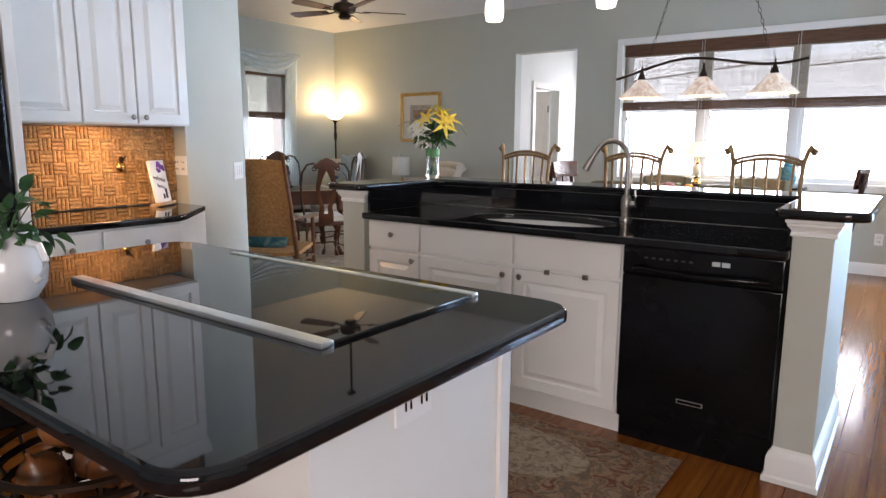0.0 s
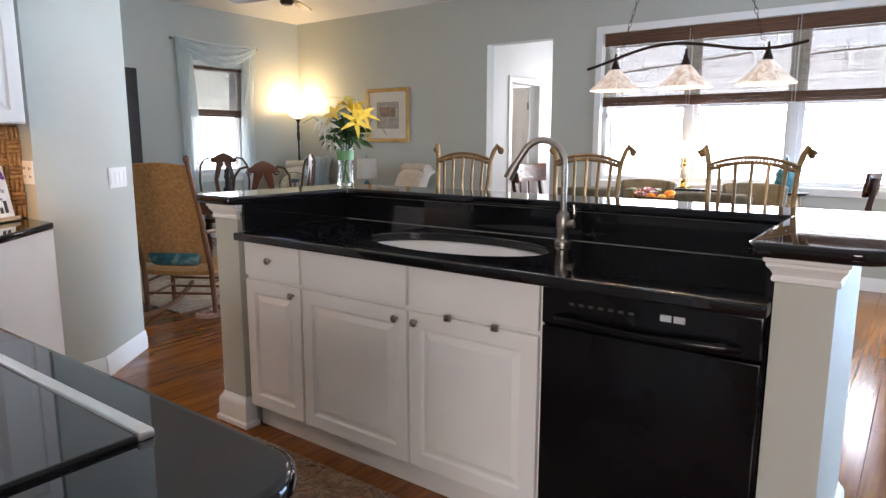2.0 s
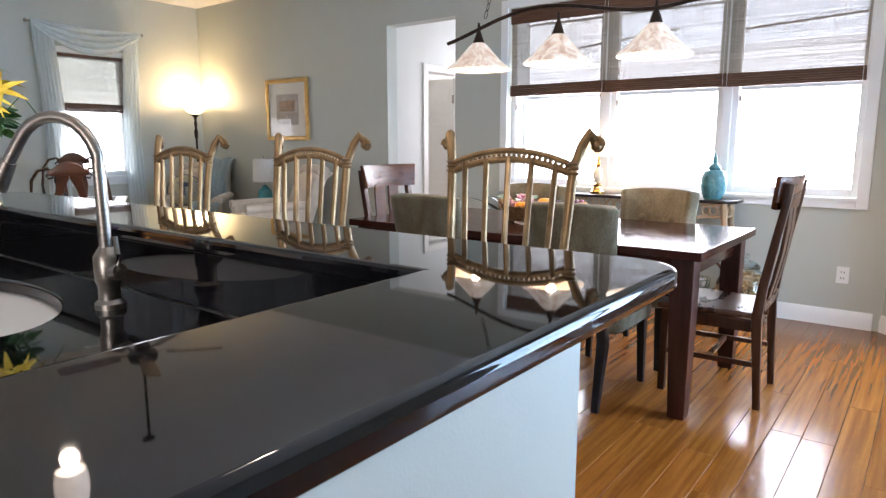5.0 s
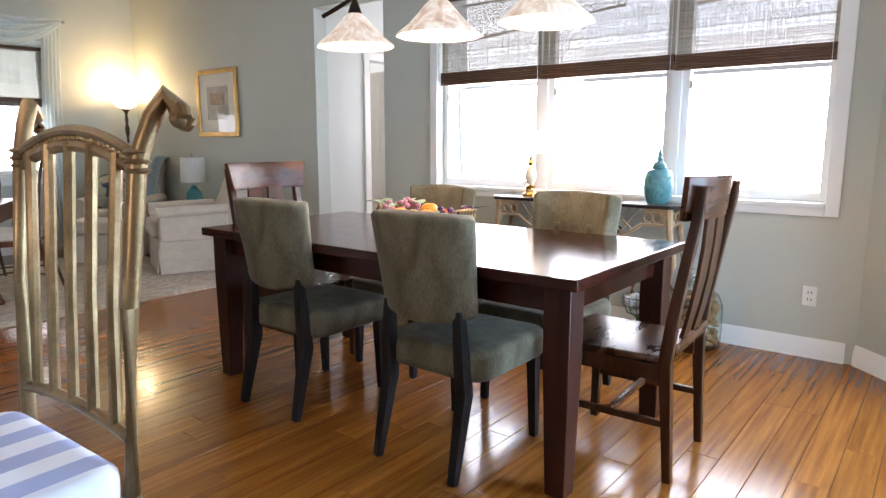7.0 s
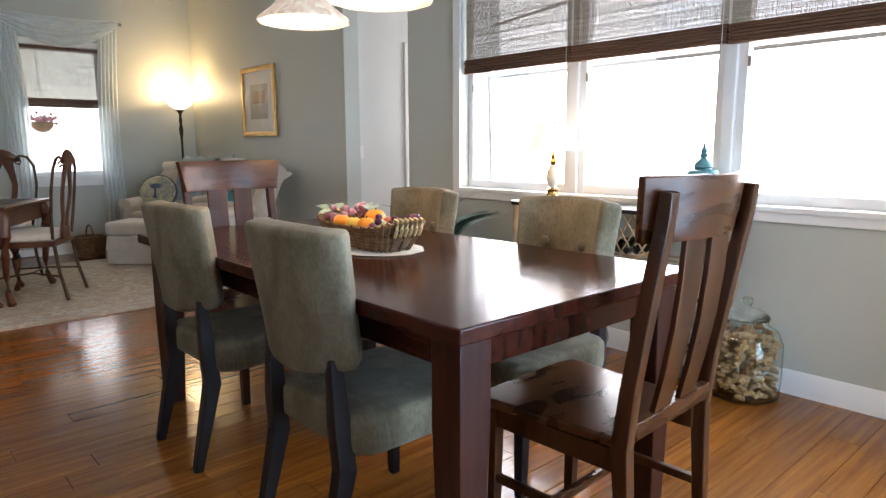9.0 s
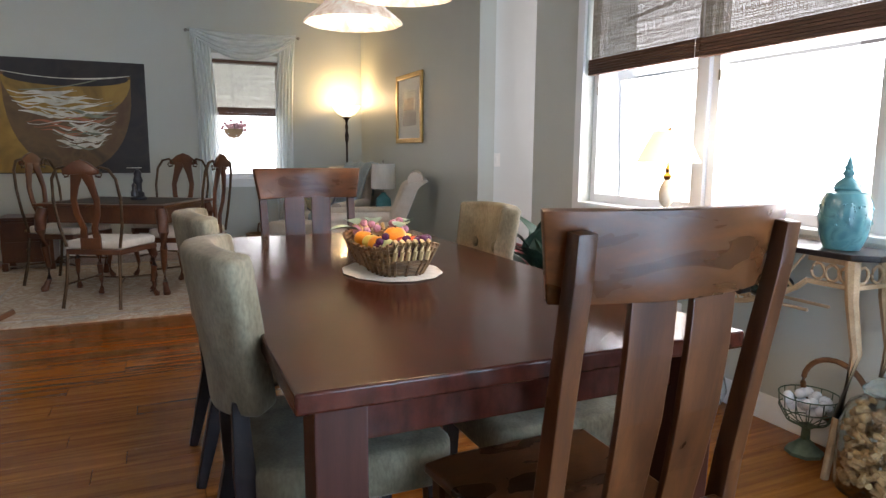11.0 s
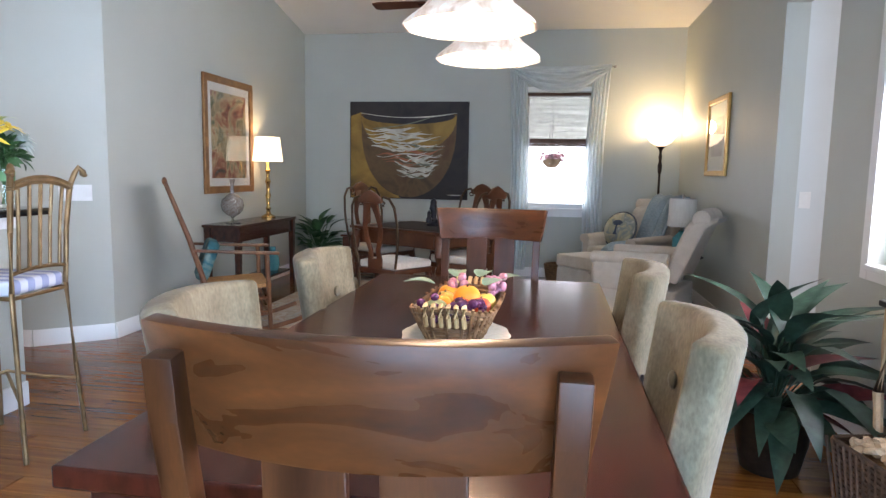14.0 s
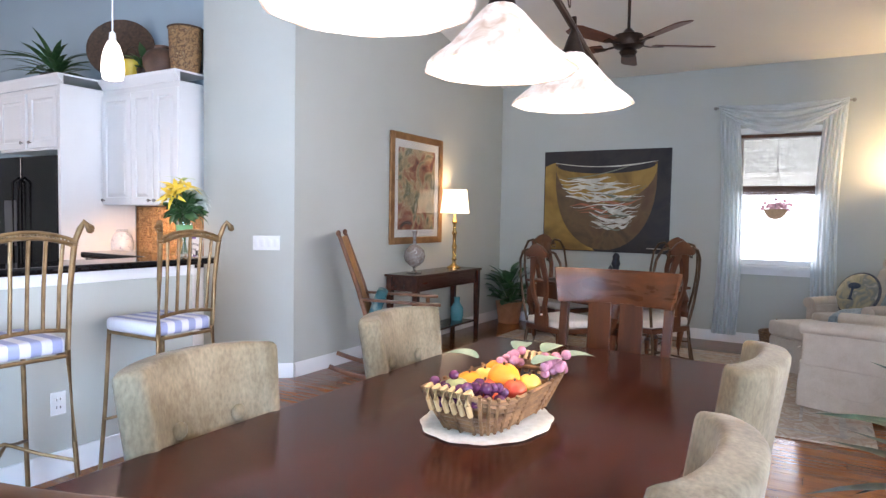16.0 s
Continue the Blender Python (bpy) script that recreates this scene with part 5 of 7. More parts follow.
flat_patch("ochre_ground", [(-0.735, 0.42), (-0.60, 0.47), (-0.5, 0.1), (-0.35, -0.3), (-0.1, -0.59), (-0.735, -0.59)], -0.0352, OCHRE)
flat_patch("bowl", [(-0.6, 0.45)] + [(-0.6 * math.cos(a), 0.36 - 0.94 * math.sin(a) ** 0.8) for a in [math.pi * k / 20 for k in range(1, 20)]] + [(0.6, 0.45)], -0.0356, BROWNP)
flat_patch("bowl_mouth", [(-0.6, 0.42)] + [(-0.6 * math.cos(a), 0.42 - 0.45 * math.sin(a)) for a in [math.pi * k / 16 for k in range(1, 16)]] + [(0.6, 0.42)], -0.0366, OCHRE)
flat_patch("bowl_shadow", [(-0.58, 0.43)] + [(-0.58 * math.cos(a), 0.425 - 0.10 * math.sin(a)) for a in [math.pi * k / 16 for k in range(1, 16)]] + [(0.58, 0.43)] + [(0.58 * math.cos(a), 0.43 + 0.05 * math.sin(a)) for a in [math.pi * k / 8 for k in range(1, 8)]], -0.0376, DARKP)
rp = random.Random(11)


def strand(name, x0, z0, x1, z1, sag, w, mat, y, wig=0.02):
    bm = bm_new()
    f, ph = rp.uniform(5, 12), rp.uniform(0, 6)
    def at(t):
        return x0 + (x1 - x0) * t, z0 + (z1 - z0) * t - sag * 4 * t * (1 - t) + wig * math.sin(f * t + ph)
    up, dn = [], []
    for k in range(15):
        t = k / 14
        x, z = at(t)
        h = w * math.sin(math.pi * min(1, 0.06 + 0.94 * t)) * (0.7 + 0.5 * math.sin(4 * t + ph)) / 2 + 0.001
        up.append(bm.verts.new((x, y, z + h)))
        dn.append(bm.verts.new((x, y, z - h)))
    fs = [bm.faces.new((dn[k], dn[k + 1], up[k + 1], up[k])) for k in range(14)]
    ex = bmesh.ops.extrude_face_region(bm, geom=fs)
    for v in [g for g in ex["geom"] if isinstance(g, bmesh.types.BMVert)]:
        v.co.y -= 0.0008
    part(name, bm, mat, pt)


strand("rim_line", -0.6, 0.46, 0.6, 0.46, 0.055, 0.03, PALEP, -0.0388, 0.0)
strand("spoon", -0.45, 0.27, 0.32, 0.42, 0.03, 0.035, GREENP, -0.0384, 0.0)
strand("strand", -0.55, 0.27, 0.05, 0.3, 0.05, 0.06, PALEP, -0.0384, 0.01)
for k in range(44):
    f = k / 43
    z = 0.22 - 0.52 * f
    half_w = 0.56 - 0.25 * f
    xa = -half_w + rp.uniform(0, 0.45)
    xb = xa + rp.uniform(0.35, 0.75)
    strand("strand", xa, z + rp.uniform(-0.03, 0.05), min(half_w, xb), z + rp.uniform(-0.02, 0.06), rp.uniform(0.0, 0.05), rp.uniform(0.018, 0.042), rp.choice((PALEP, PALEP, GREENP, REDP if 0.4 < f < 0.75 else PALEP)), -0.0384 - 0.0009 * (k % 8), 0.018)
flat_patch("signature_bar", [(0.5, -0.545), (0.66, -0.545), (0.66, -0.538), (0.5, -0.538)], -0.0362, PALEP)

# ---- living room: rug, game table and its chairs ----
RUG = blotches("faded_rug_wool", [(0.34, 0.29, 0.22), (0.46, 0.40, 0.32), (0.36, 0.27, 0.20), (0.50, 0.45, 0.38), (0.30, 0.28, 0.24)], 7, 0.95)
rug = thing("living_rug", "large faded beige patterned wool rug", "rug", pose(0, 0, 0))
part("field", boxes((-7.0, -4.47, 3.55, 6.95, 0.001, 0.012)), RUG, rug, bevel=0.003)
for x0, x1, y0, y1 in ((-6.85, -4.62, 3.70, 3.74), (-6.85, -4.62, 6.76, 6.80), (-6.85, -6.81, 3.74, 6.76), (-4.66, -4.62, 3.74, 6.76), (-6.6, -4.87, 3.95, 3.97), (-6.6, -4.87, 6.53, 6.55), (-4.89, -4.87, 3.97, 6.53)):
    part("border_line", boxes((x0, x1, y0, y1, 0.012, 0.0135)), bpy.data.materials["sepia_print"], rug)
ANT = material("antique_mahogany", (0.055, 0.014, 0.005), (0.135, 0.043, 0.014), 0.3, scale=5, stretch=(1, 1, 0.6), fine=0.25, coat=0.25, rough_var=0.05)
IVORY = material("ivory_seat_fabric", (0.58, 0.53, 0.45), (0.66, 0.61, 0.53), 0.85, scale=30, bump=0.2, sheen=0.2)
RZ = 0.0135
gt = thing("game_table", "antique mahogany table with carved cabriole legs", "table", pose(-5.81, 4.93, RZ, 0, 0, -29))
part("tabletop", boxes((-0.46, 0.46, -0.57, 0.57, 0.715, 0.74)), ANT, gt, bevel=0.008, seg=3)
part("inset_panel", boxes((-0.36, 0.36, -0.47, 0.47, 0.7405, 0.7425)), DARKP, gt)
for s in (-1, 1):
    part("apron", boxes((s * 0.40 - 0.012, s * 0.40 + 0.012, -0.47, 0.47, 0.58, 0.714)), ANT, gt, bevel=0.004)
    part("apron", boxes((-0.36, 0.36, s * 0.51 - 0.012, s * 0.51 + 0.012, 0.58, 0.714)), ANT, gt, bevel=0.004)
    for k in (-1, 1):
        bm = bm_new()
        d = Vector((s, k, 0)).normalized()
        path = [(0.0, 0.70, 0.045), (0.025, 0.62, 0.05), (0.035, 0.52, 0.042), (0.015, 0.38, 0.03), (-0.005, 0.22, 0.022), (0.0, 0.1, 0.02), (0.025, 0.04, 0.026), (0.04, 0.015, 0.032), (0.04, 0.0, 0.026)]
        tube(bm, [Vector((s * 0.40, k * 0.51, z)) + d * o for o, z, r in path], [r for o, z, r in path], 10)
        part("cabriole_leg", bm, ANT, gt)


AGED = material("aged_brown_metal", (0.05, 0.028, 0.014), (0.11, 0.065, 0.032), 0.42, 0.5, scale=20, fine=0.2)


def queen_chair(m, label):
    """A carved chair with metal hoop sides that faces +y."""
    ch = thing("carved_chair", label, "chair", m, "chairs round the game table")
    bm = bm_new()
    prism(bm, [(-0.2, -0.2), (0.2, -0.2), (0.25, 0.2), (0.2, 0.24), (-0.2, 0.24), (-0.25, 0.2)], 0.425, 0.485)
    part("seat_cushion", bm, IVORY, ch, "ivory upholstered seat", bevel=0.02, seg=3)
    bm = bm_new()
    prism(bm, [(-0.205, -0.21), (0.205, -0.21), (0.255, 0.21), (0.2, 0.25), (-0.2, 0.25), (-0.255, 0.21)], 0.385, 0.424)
    part("seat_frame", bm, ANT, ch, bevel=0.006)
    # vase-shaped splat: two curved limbs, crest and foot
    for s in (-1, 1):
        bm = bm_new()
        pts = [(0.05, 0.50), (0.04, 0.58), (0.075, 0.68), (0.085, 0.78), (0.062, 0.88), (0.04, 0.95), (0.035, 1.02)]
        beam(bm, [(s * x, -0.215 - 0.12 * (z - 0.45), z) for x, z in pts], [0.055, 0.045, 0.04, 0.042, 0.055, 0.078, 0.068], 0.016, (1, 0, 0))
        part("splat_limb", bm, ANT, ch, bevel=0.003)
        bm = bm_new()
        loop = [(0.2, -0.2, 0.44), (0.235, -0.215, 0.6), (0.25, -0.235, 0.78), (0.235, -0.255, 0.93), (0.19, -0.265, 1.0), (0.13, -0.27, 1.015), (0.095, -0.27, 0.985), (0.10, -0.268, 0.95), (0.13, -0.265, 0.945), (0.142, -0.265, 0.965), (0.128, -0.265, 0.98)]
        tube(bm, [(s * x, y, z) for x, y, z in loop], [0.011] * 5 + [0.010, 0.009, 0.008, 0.008, 0.007, 0.006], 8)
        part("hoop", bm, AGED, ch, "bronze metal scroll")
        bm = bm_new()
        tube(bm, [(s * 0.195, -0.205, 0.39), (s * 0.2, -0.225, 0.2), (s * 0.215, -0.27, 0.0)], 0.012, 8)
        part("rear_leg", bm, AGED, ch)
        bm = bm_new()
        path = [(0.0, 0.385, 0.03), (0.012, 0.33, 0.032), (0.01, 0.24, 0.022), (-0.01, 0.12, 0.015), (0.0, 0.05, 0.015), (0.02, 0.015, 0.024), (0.02, 0.0, 0.02)]
        d = Vector((s, 1, 0)).normalized()
        tube(bm, [Vector((s * 0.215, 0.205, z)) + d * o for o, z, r in path], [r for o, z, r in path], 8)
        part("front_leg", bm, ANT, ch)
        bm = bm_new()
        tube(bm, [(s * 0.2, -0.23, 0.17), (s * 0.12, -0.02, 0.19), (s * 0.205, 0.19, 0.17)], 0.007, 6)
        part("stretcher", bm, AGED, ch)
    bm = bm_new()
    beam(bm, [(x, -0.283, 1.0 + 0.018 * math.cos(abs(x) * 26)) for x in (-0.13, -0.09, -0.045, 0, 0.045, 0.09, 0.13)], 0.024, [0.03, 0.06, 0.085, 0.10, 0.085, 0.06, 0.03], (0, 1, 0))
    part("carved_crest", bm, ANT, ch, bevel=0.004)
    bm = bm_new()
    tube(bm, [(-0.12, -0.02, 0.19), (0.12, -0.02, 0.19)], 0.007, 6)
    part("cross_stretcher", bm, AGED, ch)
    part("splat_foot", boxes((-0.075, 0.075, -0.232, -0.212, 0.425, 0.51)), ANT, ch, bevel=0.004)
    return ch


TALL = Matrix.Scale(1.04, 4)
qc = queen_chair(pose(-5.09, 4.80, RZ, 0, 0, 62) @ TALL, "carved mahogany chair with bronze hoops")
copy_thing(qc, pose(-6.24, 5.27, RZ, 0, 0, -119) @ TALL)
copy_thing(qc, pose(-5.46, 5.41, RZ, 0, 0, 151) @ TALL)
copy_thing(qc, pose(-6.09, 4.42, RZ, 0, 0, -29) @ TALL)
FIG = material("dark_bronze_figurine", (0.012, 0.012, 0.016), (0.04, 0.04, 0.05), 0.35, 0.4, scale=30)
bm = bm_new()
lathe(bm, [(0.001, 0), (0.07, 0), (0.07, 0.02), (0.05, 0.03), (0.05, 0.06), (0.032, 0.075), (0.03, 0.14), (0.042, 0.17), (0.03, 0.21), (0.034, 0.235), (0.02, 0.26), (0.001, 0.27)], seg=14)
lathe(bm, [(0.001, 0.03), (0.03, 0.035), (0.03, 0.07), (0.018, 0.09), (0.02, 0.13), (0.001, 0.16)], (0.04, -0.05, 0), 12)
solid("figurine", bm, FIG, "small dark bronze figurine on the game table", "figurine", pose(-5.86, 5.01, RZ + 0.743, 0, 0, 20))
cs = thing("wooden_chest", "small mahogany chest with two drawers", "chest", pose(-7.05, 3.97, RZ))
part("body", boxes((-0.2, 0.2, -0.22, 0.22, 0.08, 0.50)), ANT, cs, bevel=0.006)
part("top", boxes((-0.22, 0.22, -0.24, 0.24, 0.501, 0.525)), ANT, cs, bevel=0.006)
for z0 in (0.12, 0.31):
    d = part("drawer", boxes((0.2, 0.212, -0.19, 0.19, z0, z0 + 0.165)), ANT, cs, bevel=0.004)
    bm = bm_new()
    ball(bm, (0.222, 0, z0 + 0.085), 0.013, 8, 6)
    part("drawer_knob", bm, BRONZE, d)
for s in (-1, 1):
    for k in (-1, 1):
        part("foot", boxes((s * 0.18 - 0.025, s * 0.18 + 0.025, k * 0.2 - 0.025, k * 0.2 + 0.025, 0, 0.079)), ANT, cs, bevel=0.004)

# ---- living room: armchairs ----
CREAM = material("cream_upholstery", (0.50, 0.42, 0.33), (0.57, 0.49, 0.40), 0.9, scale=12, fine=0.2, bump=0.2, bump_scale=250, sheen=0.2)


def soft(name, parent, x0, x1, y0, y1, z0, z1, r=0.05, mat=None, puff=0.0, m=None, label=""):
    """A padded block with rounded edges, puffed up in the middle of its top."""
    bm = bm_new()
    n = 6
    prism(bm, rounded(x0, x1, y0, y1, r, 4), z0, z1)
    top = [f for f in bm.faces if f.normal.z > 0.9 or all(abs(v.co.z - z1) < 1e-6 for v in f.verts)]
    ob = part(name, bm, mat or CREAM, parent, label, bevel=r * 0.7, seg=4)
    if puff:
        cx, cy = (x0 + x1) / 2, (y0 + y1) / 2
        for v in ob.data.vertices:
            if v.co.z > z1 - 0.01:
                v.co.z += puff * max(0, 1 - ((v.co.x - cx) / (x1 - x0) * 1.6) ** 2)
    if m is not None:
        ob.matrix_local = m
    return ob


def skirt(parent, x0, x1, y0, y1, z1):
    """A floor-length upholstered skirt with a kick pleat at each corner."""
    for x, y, ln, rz in ((x0, y0, x1 - x0, 0), (x1, y0, y1 - y0, 90), (x1, y1, x1 - x0, 180), (x0, y1, y1 - y0, 270)):
        bm = bm_new()
        sheet(bm, lambda u, v: (0.004 + u * (ln - 0.008), -0.012 * (1 - v) - 0.004 * math.sin(u * 9), 0.006 + (z1 - 0.006) * v), 12, 3, 0.006)
        ob = part("skirt_panel", bm, CREAM, parent)
        ob.matrix_local = pose(x, y, 0, 0, 0, rz)


def armchair(m, label):
    """A rolled-back armchair that faces -y."""
    ac = thing("armchair", label, "armchair", m, "cream armchairs")
    soft("base", ac, -0.37, 0.37, -0.38, 0.34, 0.1, 0.33, 0.03)
    skirt(ac, -0.365, 0.365, -0.375, 0.335, 0.24)
    soft("seat_cushion", ac, -0.255, 0.255, -0.42, 0.22, 0.335, 0.475, 0.05, puff=0.025)
    bm = bm_new()
    tube(bm, [(-0.27, -0.432, 0.40), (0.27, -0.432, 0.40)], 0.006, 6)
    part("piping", bm, CREAM, ac)
    for s in (-1, 1):
        soft("arm", ac, s * 0.315 - 0.06, s * 0.315 + 0.06, -0.36, 0.26, 0.3, 0.56, 0.03)
        bm = bm_new()
        tube(bm, [(s * 0.325, -0.37, 0.565), (s * 0.33, -0.1, 0.575), (s * 0.325, 0.26, 0.58)], 0.07, 14, 0.75)
        part("arm_roll", bm, CREAM, ac)
    bm = bm_new()
    sheet(bm, lambda u, v: ((u - 0.5) * (0.66 - 0.06 * v), 0.20 + 0.21 * v + 0.10 * (1 if v > 0.9 else 0) * (v - 0.9) * 8 - 0.03 * math.sin(math.pi * u), 0.42 + 0.53 * v - 0.015 * (abs(u - 0.5) * 2) ** 4), 10, 8, 0.0)
    ex = bmesh.ops.extrude_face_region(bm, geom=list(bm.faces))
    for v in [g for g in ex["geom"] if isinstance(g, bmesh.types.BMVert)]:
        v.co += Vector((0, 0.14, -0.02))
    part("backrest", bm, CREAM, ac, bevel=0.03, seg=3)
    bm = bm_new()
    tube(bm, [(-0.3, 0.49, 0.93), (0, 0.495, 0.94), (0.3, 0.49, 0.93)], 0.07, 14)
    part("back_roll", bm, CREAM, ac)
    return ac


A1 = pose(-6.97, 7.02, RZ, 0, 0, 43)
ac = armchair(A1, "cream rolled-arm armchair draped with a throw")
ac2 = copy_thing(ac, pose(-5.48, 6.99, RZ, 0, 0, -22))
tagged(ac2, "cream rolled-arm armchair with a high back")
OT = pose(-6.53, 6.60, RZ, 0, 0, 43)
ot = thing("ottoman", "cream skirted ottoman in front of an armchair", "ottoman", OT)
soft("base", ot, -0.3, 0.3, -0.23, 0.23, 0.1, 0.29, 0.03)
skirt(ot, -0.295, 0.295, -0.225, 0.225, 0.27)
soft("cushion", ot, -0.315, 0.315, -0.245, 0.245, 0.295, 0.41, 0.05, puff=0.03)
THROW = material("blue_grey_knit", (0.20, 0.26, 0.28), (0.31, 0.37, 0.39), 0.95, scale=30, stretch=(1, 3, 3), bump=0.9, bump_scale=70, sheen=0.3)
bm = bm_new()
prof = [(0.62, 0.62), (0.60, 0.80), (0.57, 0.94), (0.50, 1.025), (0.40, 1.005), (0.33, 0.93), (0.27, 0.80), (0.19, 0.62), (0.13, 0.52), (-0.05, 0.515), (-0.2, 0.52), (-0.36, 0.515), (-0.45, 0.46), (-0.46, 0.3), (-0.455, 0.2)]


def drape(u, v):
    k = v * (len(prof) - 1)
    i = min(int(k), len(prof) - 2)
    y = prof[i][0] + (prof[i + 1][0] - prof[i][0]) * (k - i)
    z = prof[i][1] + (prof[i + 1][1] - prof[i][1]) * (k - i)
    w = 0.16 + 0.05 * (1 - v)
    return 0.16 + (u - 0.5) * 2 * w + 0.02 * math.sin(v * 9), y + 0.012 * math.sin(u * 22 + v * 4), z + 0.022 + 0.012 * math.sin(u * 17 + v * 6)


sheet(bm, drape, 24, 40, 0.012)
solid("throw_blanket", bm, THROW, "blue-grey knitted throw over an armchair", "blanket", A1)
bm = bm_new()
ball(bm, (0, 0, 0), 0.2, 24, 14, sy=0.42)
pl = thing("round_pillow", "round dark-trimmed pillow embroidered with a tree", "pillow", A1 @ pose(-0.13, -0.02, 0.665, -22, 0, 8))
part("cover", bm, blotches("tapestry_cover", [(0.5, 0.45, 0.32), (0.42, 0.36, 0.22), (0.2, 0.22, 0.2), (0.55, 0.5, 0.4)], 7, 0.9), pl)
bm = bm_new()
tube(bm, [(0.2 * math.cos(t), 0, 0.2 * math.sin(t)) for t in [2 * math.pi * k / 28 for k in range(29)]], 0.014, 6)
part("fringe", bm, material("dark_fringe", (0.06, 0.07, 0.09), (0.12, 0.13, 0.15), 0.9, scale=60, bump=0.5), pl)
bm = bm_new()
ball(bm, (0, -0.062, 0.05), 0.075, 14, 8, sy=0.35, sz=0.6)
part("tree_crown", bm, material("navy_thread", (0.03, 0.045, 0.08), (0.07, 0.09, 0.12), 0.9, scale=60, bump=0.4), pl)
bm = bm_new()
beam(bm, [(0, -0.083, 0.03), (0, -0.08, -0.06), (0.0, -0.075, -0.08)], [0.02, 0.025, 0.06], 0.008, (1, 0, 0))
part("tree_trunk", bm, bpy.data.materials["navy_thread"], pl)
# side table with its lamp
sd = thing("side_table", "small dark round side table between armchairs", "table", pose(-6.13, 7.40, 0))
bm = bm_new()
lathe(bm, [(0.001, 0.50), (0.2, 0.50), (0.215, 0.51), (0.2, 0.522), (0.001, 0.522)], seg=28)
part("tabletop", bm, ESPRESSO, sd)
for k in range(3):
    bm = bm_new()
    a = radians(120 * k + 30)
    tube(bm, [(0.15 * math.cos(a), 0.15 * math.sin(a), 0.5), (0.05 * math.cos(a), 0.05 * math.sin(a), 0.28), (0.19 * math.cos(a), 0.19 * math.sin(a), 0.0)], 0.012, 8)
    part("leg", bm, ESPRESSO, sd)
TEAL = material("teal_glass", (0.12, 0.48, 0.55), (0.2, 0.6, 0.66), 0.06, scale=6, transmission=0.5, coat=0.3)
LINEN = material("white_linen_shade", (0.60, 0.57, 0.51), (0.66, 0.63, 0.57), 0.9, scale=60, stretch=(1, 1, 0.2), bump=0.2)
lm = thing("table_lamp", "unlit teal glass table lamp with linen drum shade", "lamp", pose(-6.13, 7.40, 0.523))
bm = bm_new()
lathe(bm, [(0.001, 0), (0.075, 0), (0.075, 0.012), (0.07, 0.02), (0.085, 0.09), (0.08, 0.17), (0.035, 0.215), (0.025, 0.23), (0.03, 0.24), (0.001, 0.24)], seg=20)
part("glass_base", bm, TEAL, lm)
bm = bm_new()
lathe(bm, [(0.135, 0.28), (0.125, 0.545), (0.122, 0.545), (0.132, 0.28)], seg=32)
part("shade", bm, LINEN, lm, "white linen drum shade")
bm = bm_new()
lathe(bm, [(0.006, 0.235), (0.006, 0.555), (0.012, 0.56), (0.012, 0.575), (0.004, 0.59), (0.001, 0.59)], seg=10)
for s in (0, 90):
    m = pose(0, 0, 0.543, 0, 0, s)
    box(bm, -0.124, 0.124, -0.002, 0.002, -0.002, 0.002, m)
part("stem", bm, STEEL, lm)

wk = thing("wicker_basket", "small round wicker basket near the window", "basket", pose(-7.3, 6.25, 0))
for k in range(9):
    bm = bm_new()
    tube(bm, [((0.12 + 0.004 * k) * math.cos(t), (0.12 + 0.004 * k) * math.sin(t), 0.012 + 0.026 * k) for t in [2 * math.pi * q / 20 for q in range(21)]], 0.014, 6)
    part("woven_band", bm, WICKER, wk)
bm = bm_new()
tube(bm, [(0.15 * math.cos(t), 0, 0.22 + 0.13 * math.sin(t)) for t in [math.pi * q / 12 for q in range(13)]], 0.008, 6)
part("handle", bm, WICKER, wk)

# ---- floor lamp ----
fl = thing("floor_lamp", "bronze torchiere floor lamp glowing in the corner", "floor lamp", pose(-7.46, 7.37, 0))
bm = bm_new()
lathe(bm, [(0.001, 0), (0.15, 0), (0.15, 0.012), (0.12, 0.025), (0.05, 0.04), (0.025, 0.07), (0.013, 0.1), (0.013, 0.7), (0.02, 0.72), (0.013, 0.74), (0.013, 1.3), (0.022, 1.33), (0.026, 1.4), (0.014, 1.45), (0.022, 1.5), (0.013, 1.54), (0.02, 1.58), (0.045, 1.61), (0.055, 1.62), (0.001, 1.62)], seg=20)
part("pole", bm, DARKMETAL, fl)
bm = bm_new()
lathe(bm, [(0.04, 1.621), (0.11, 1.66), (0.16, 1.72), (0.18, 1.76), (0.172, 1.76), (0.15, 1.72), (0.1, 1.67), (0.02, 1.64)], seg=28)
part("glass_bowl", bm, material("glowing_bowl_glass", (0.9, 0.85, 0.75), (0.95, 0.9, 0.8), 0.3, emit=(1.0, 0.8, 0.5), power=2.2), fl, "glowing glass bowl")
lamp("torchiere_bulb", "POINT", pose(-7.46, 7.37, 1.84), 21, (1.0, 0.74, 0.38), 0.08)

# ---- console table by the partition ----
con = thing("console_table", "dark mahogany console table with a lower shelf", "console table", pose(-5.80, 3.15, 0) @ Matrix.Diagonal((0.97, 1, 1, 1)))
MAHOG = material("dark_mahogany", (0.03, 0.009, 0.006), (0.075, 0.024, 0.013), 0.25, scale=5, stretch=(0.6, 5, 3), fine=0.25, coat=0.25)
part("tabletop", boxes((-0.70, 0.70, -0.185, 0.185, 0.735, 0.76)), MAHOG, con, bevel=0.006)
part("apron", boxes((-0.64, 0.64, 0.14, 0.16, 0.60, 0.734)), MAHOG, con, bevel=0.003)
part("apron", boxes((-0.64, 0.64, -0.16, -0.14, 0.60, 0.734)), MAHOG, con, bevel=0.003)
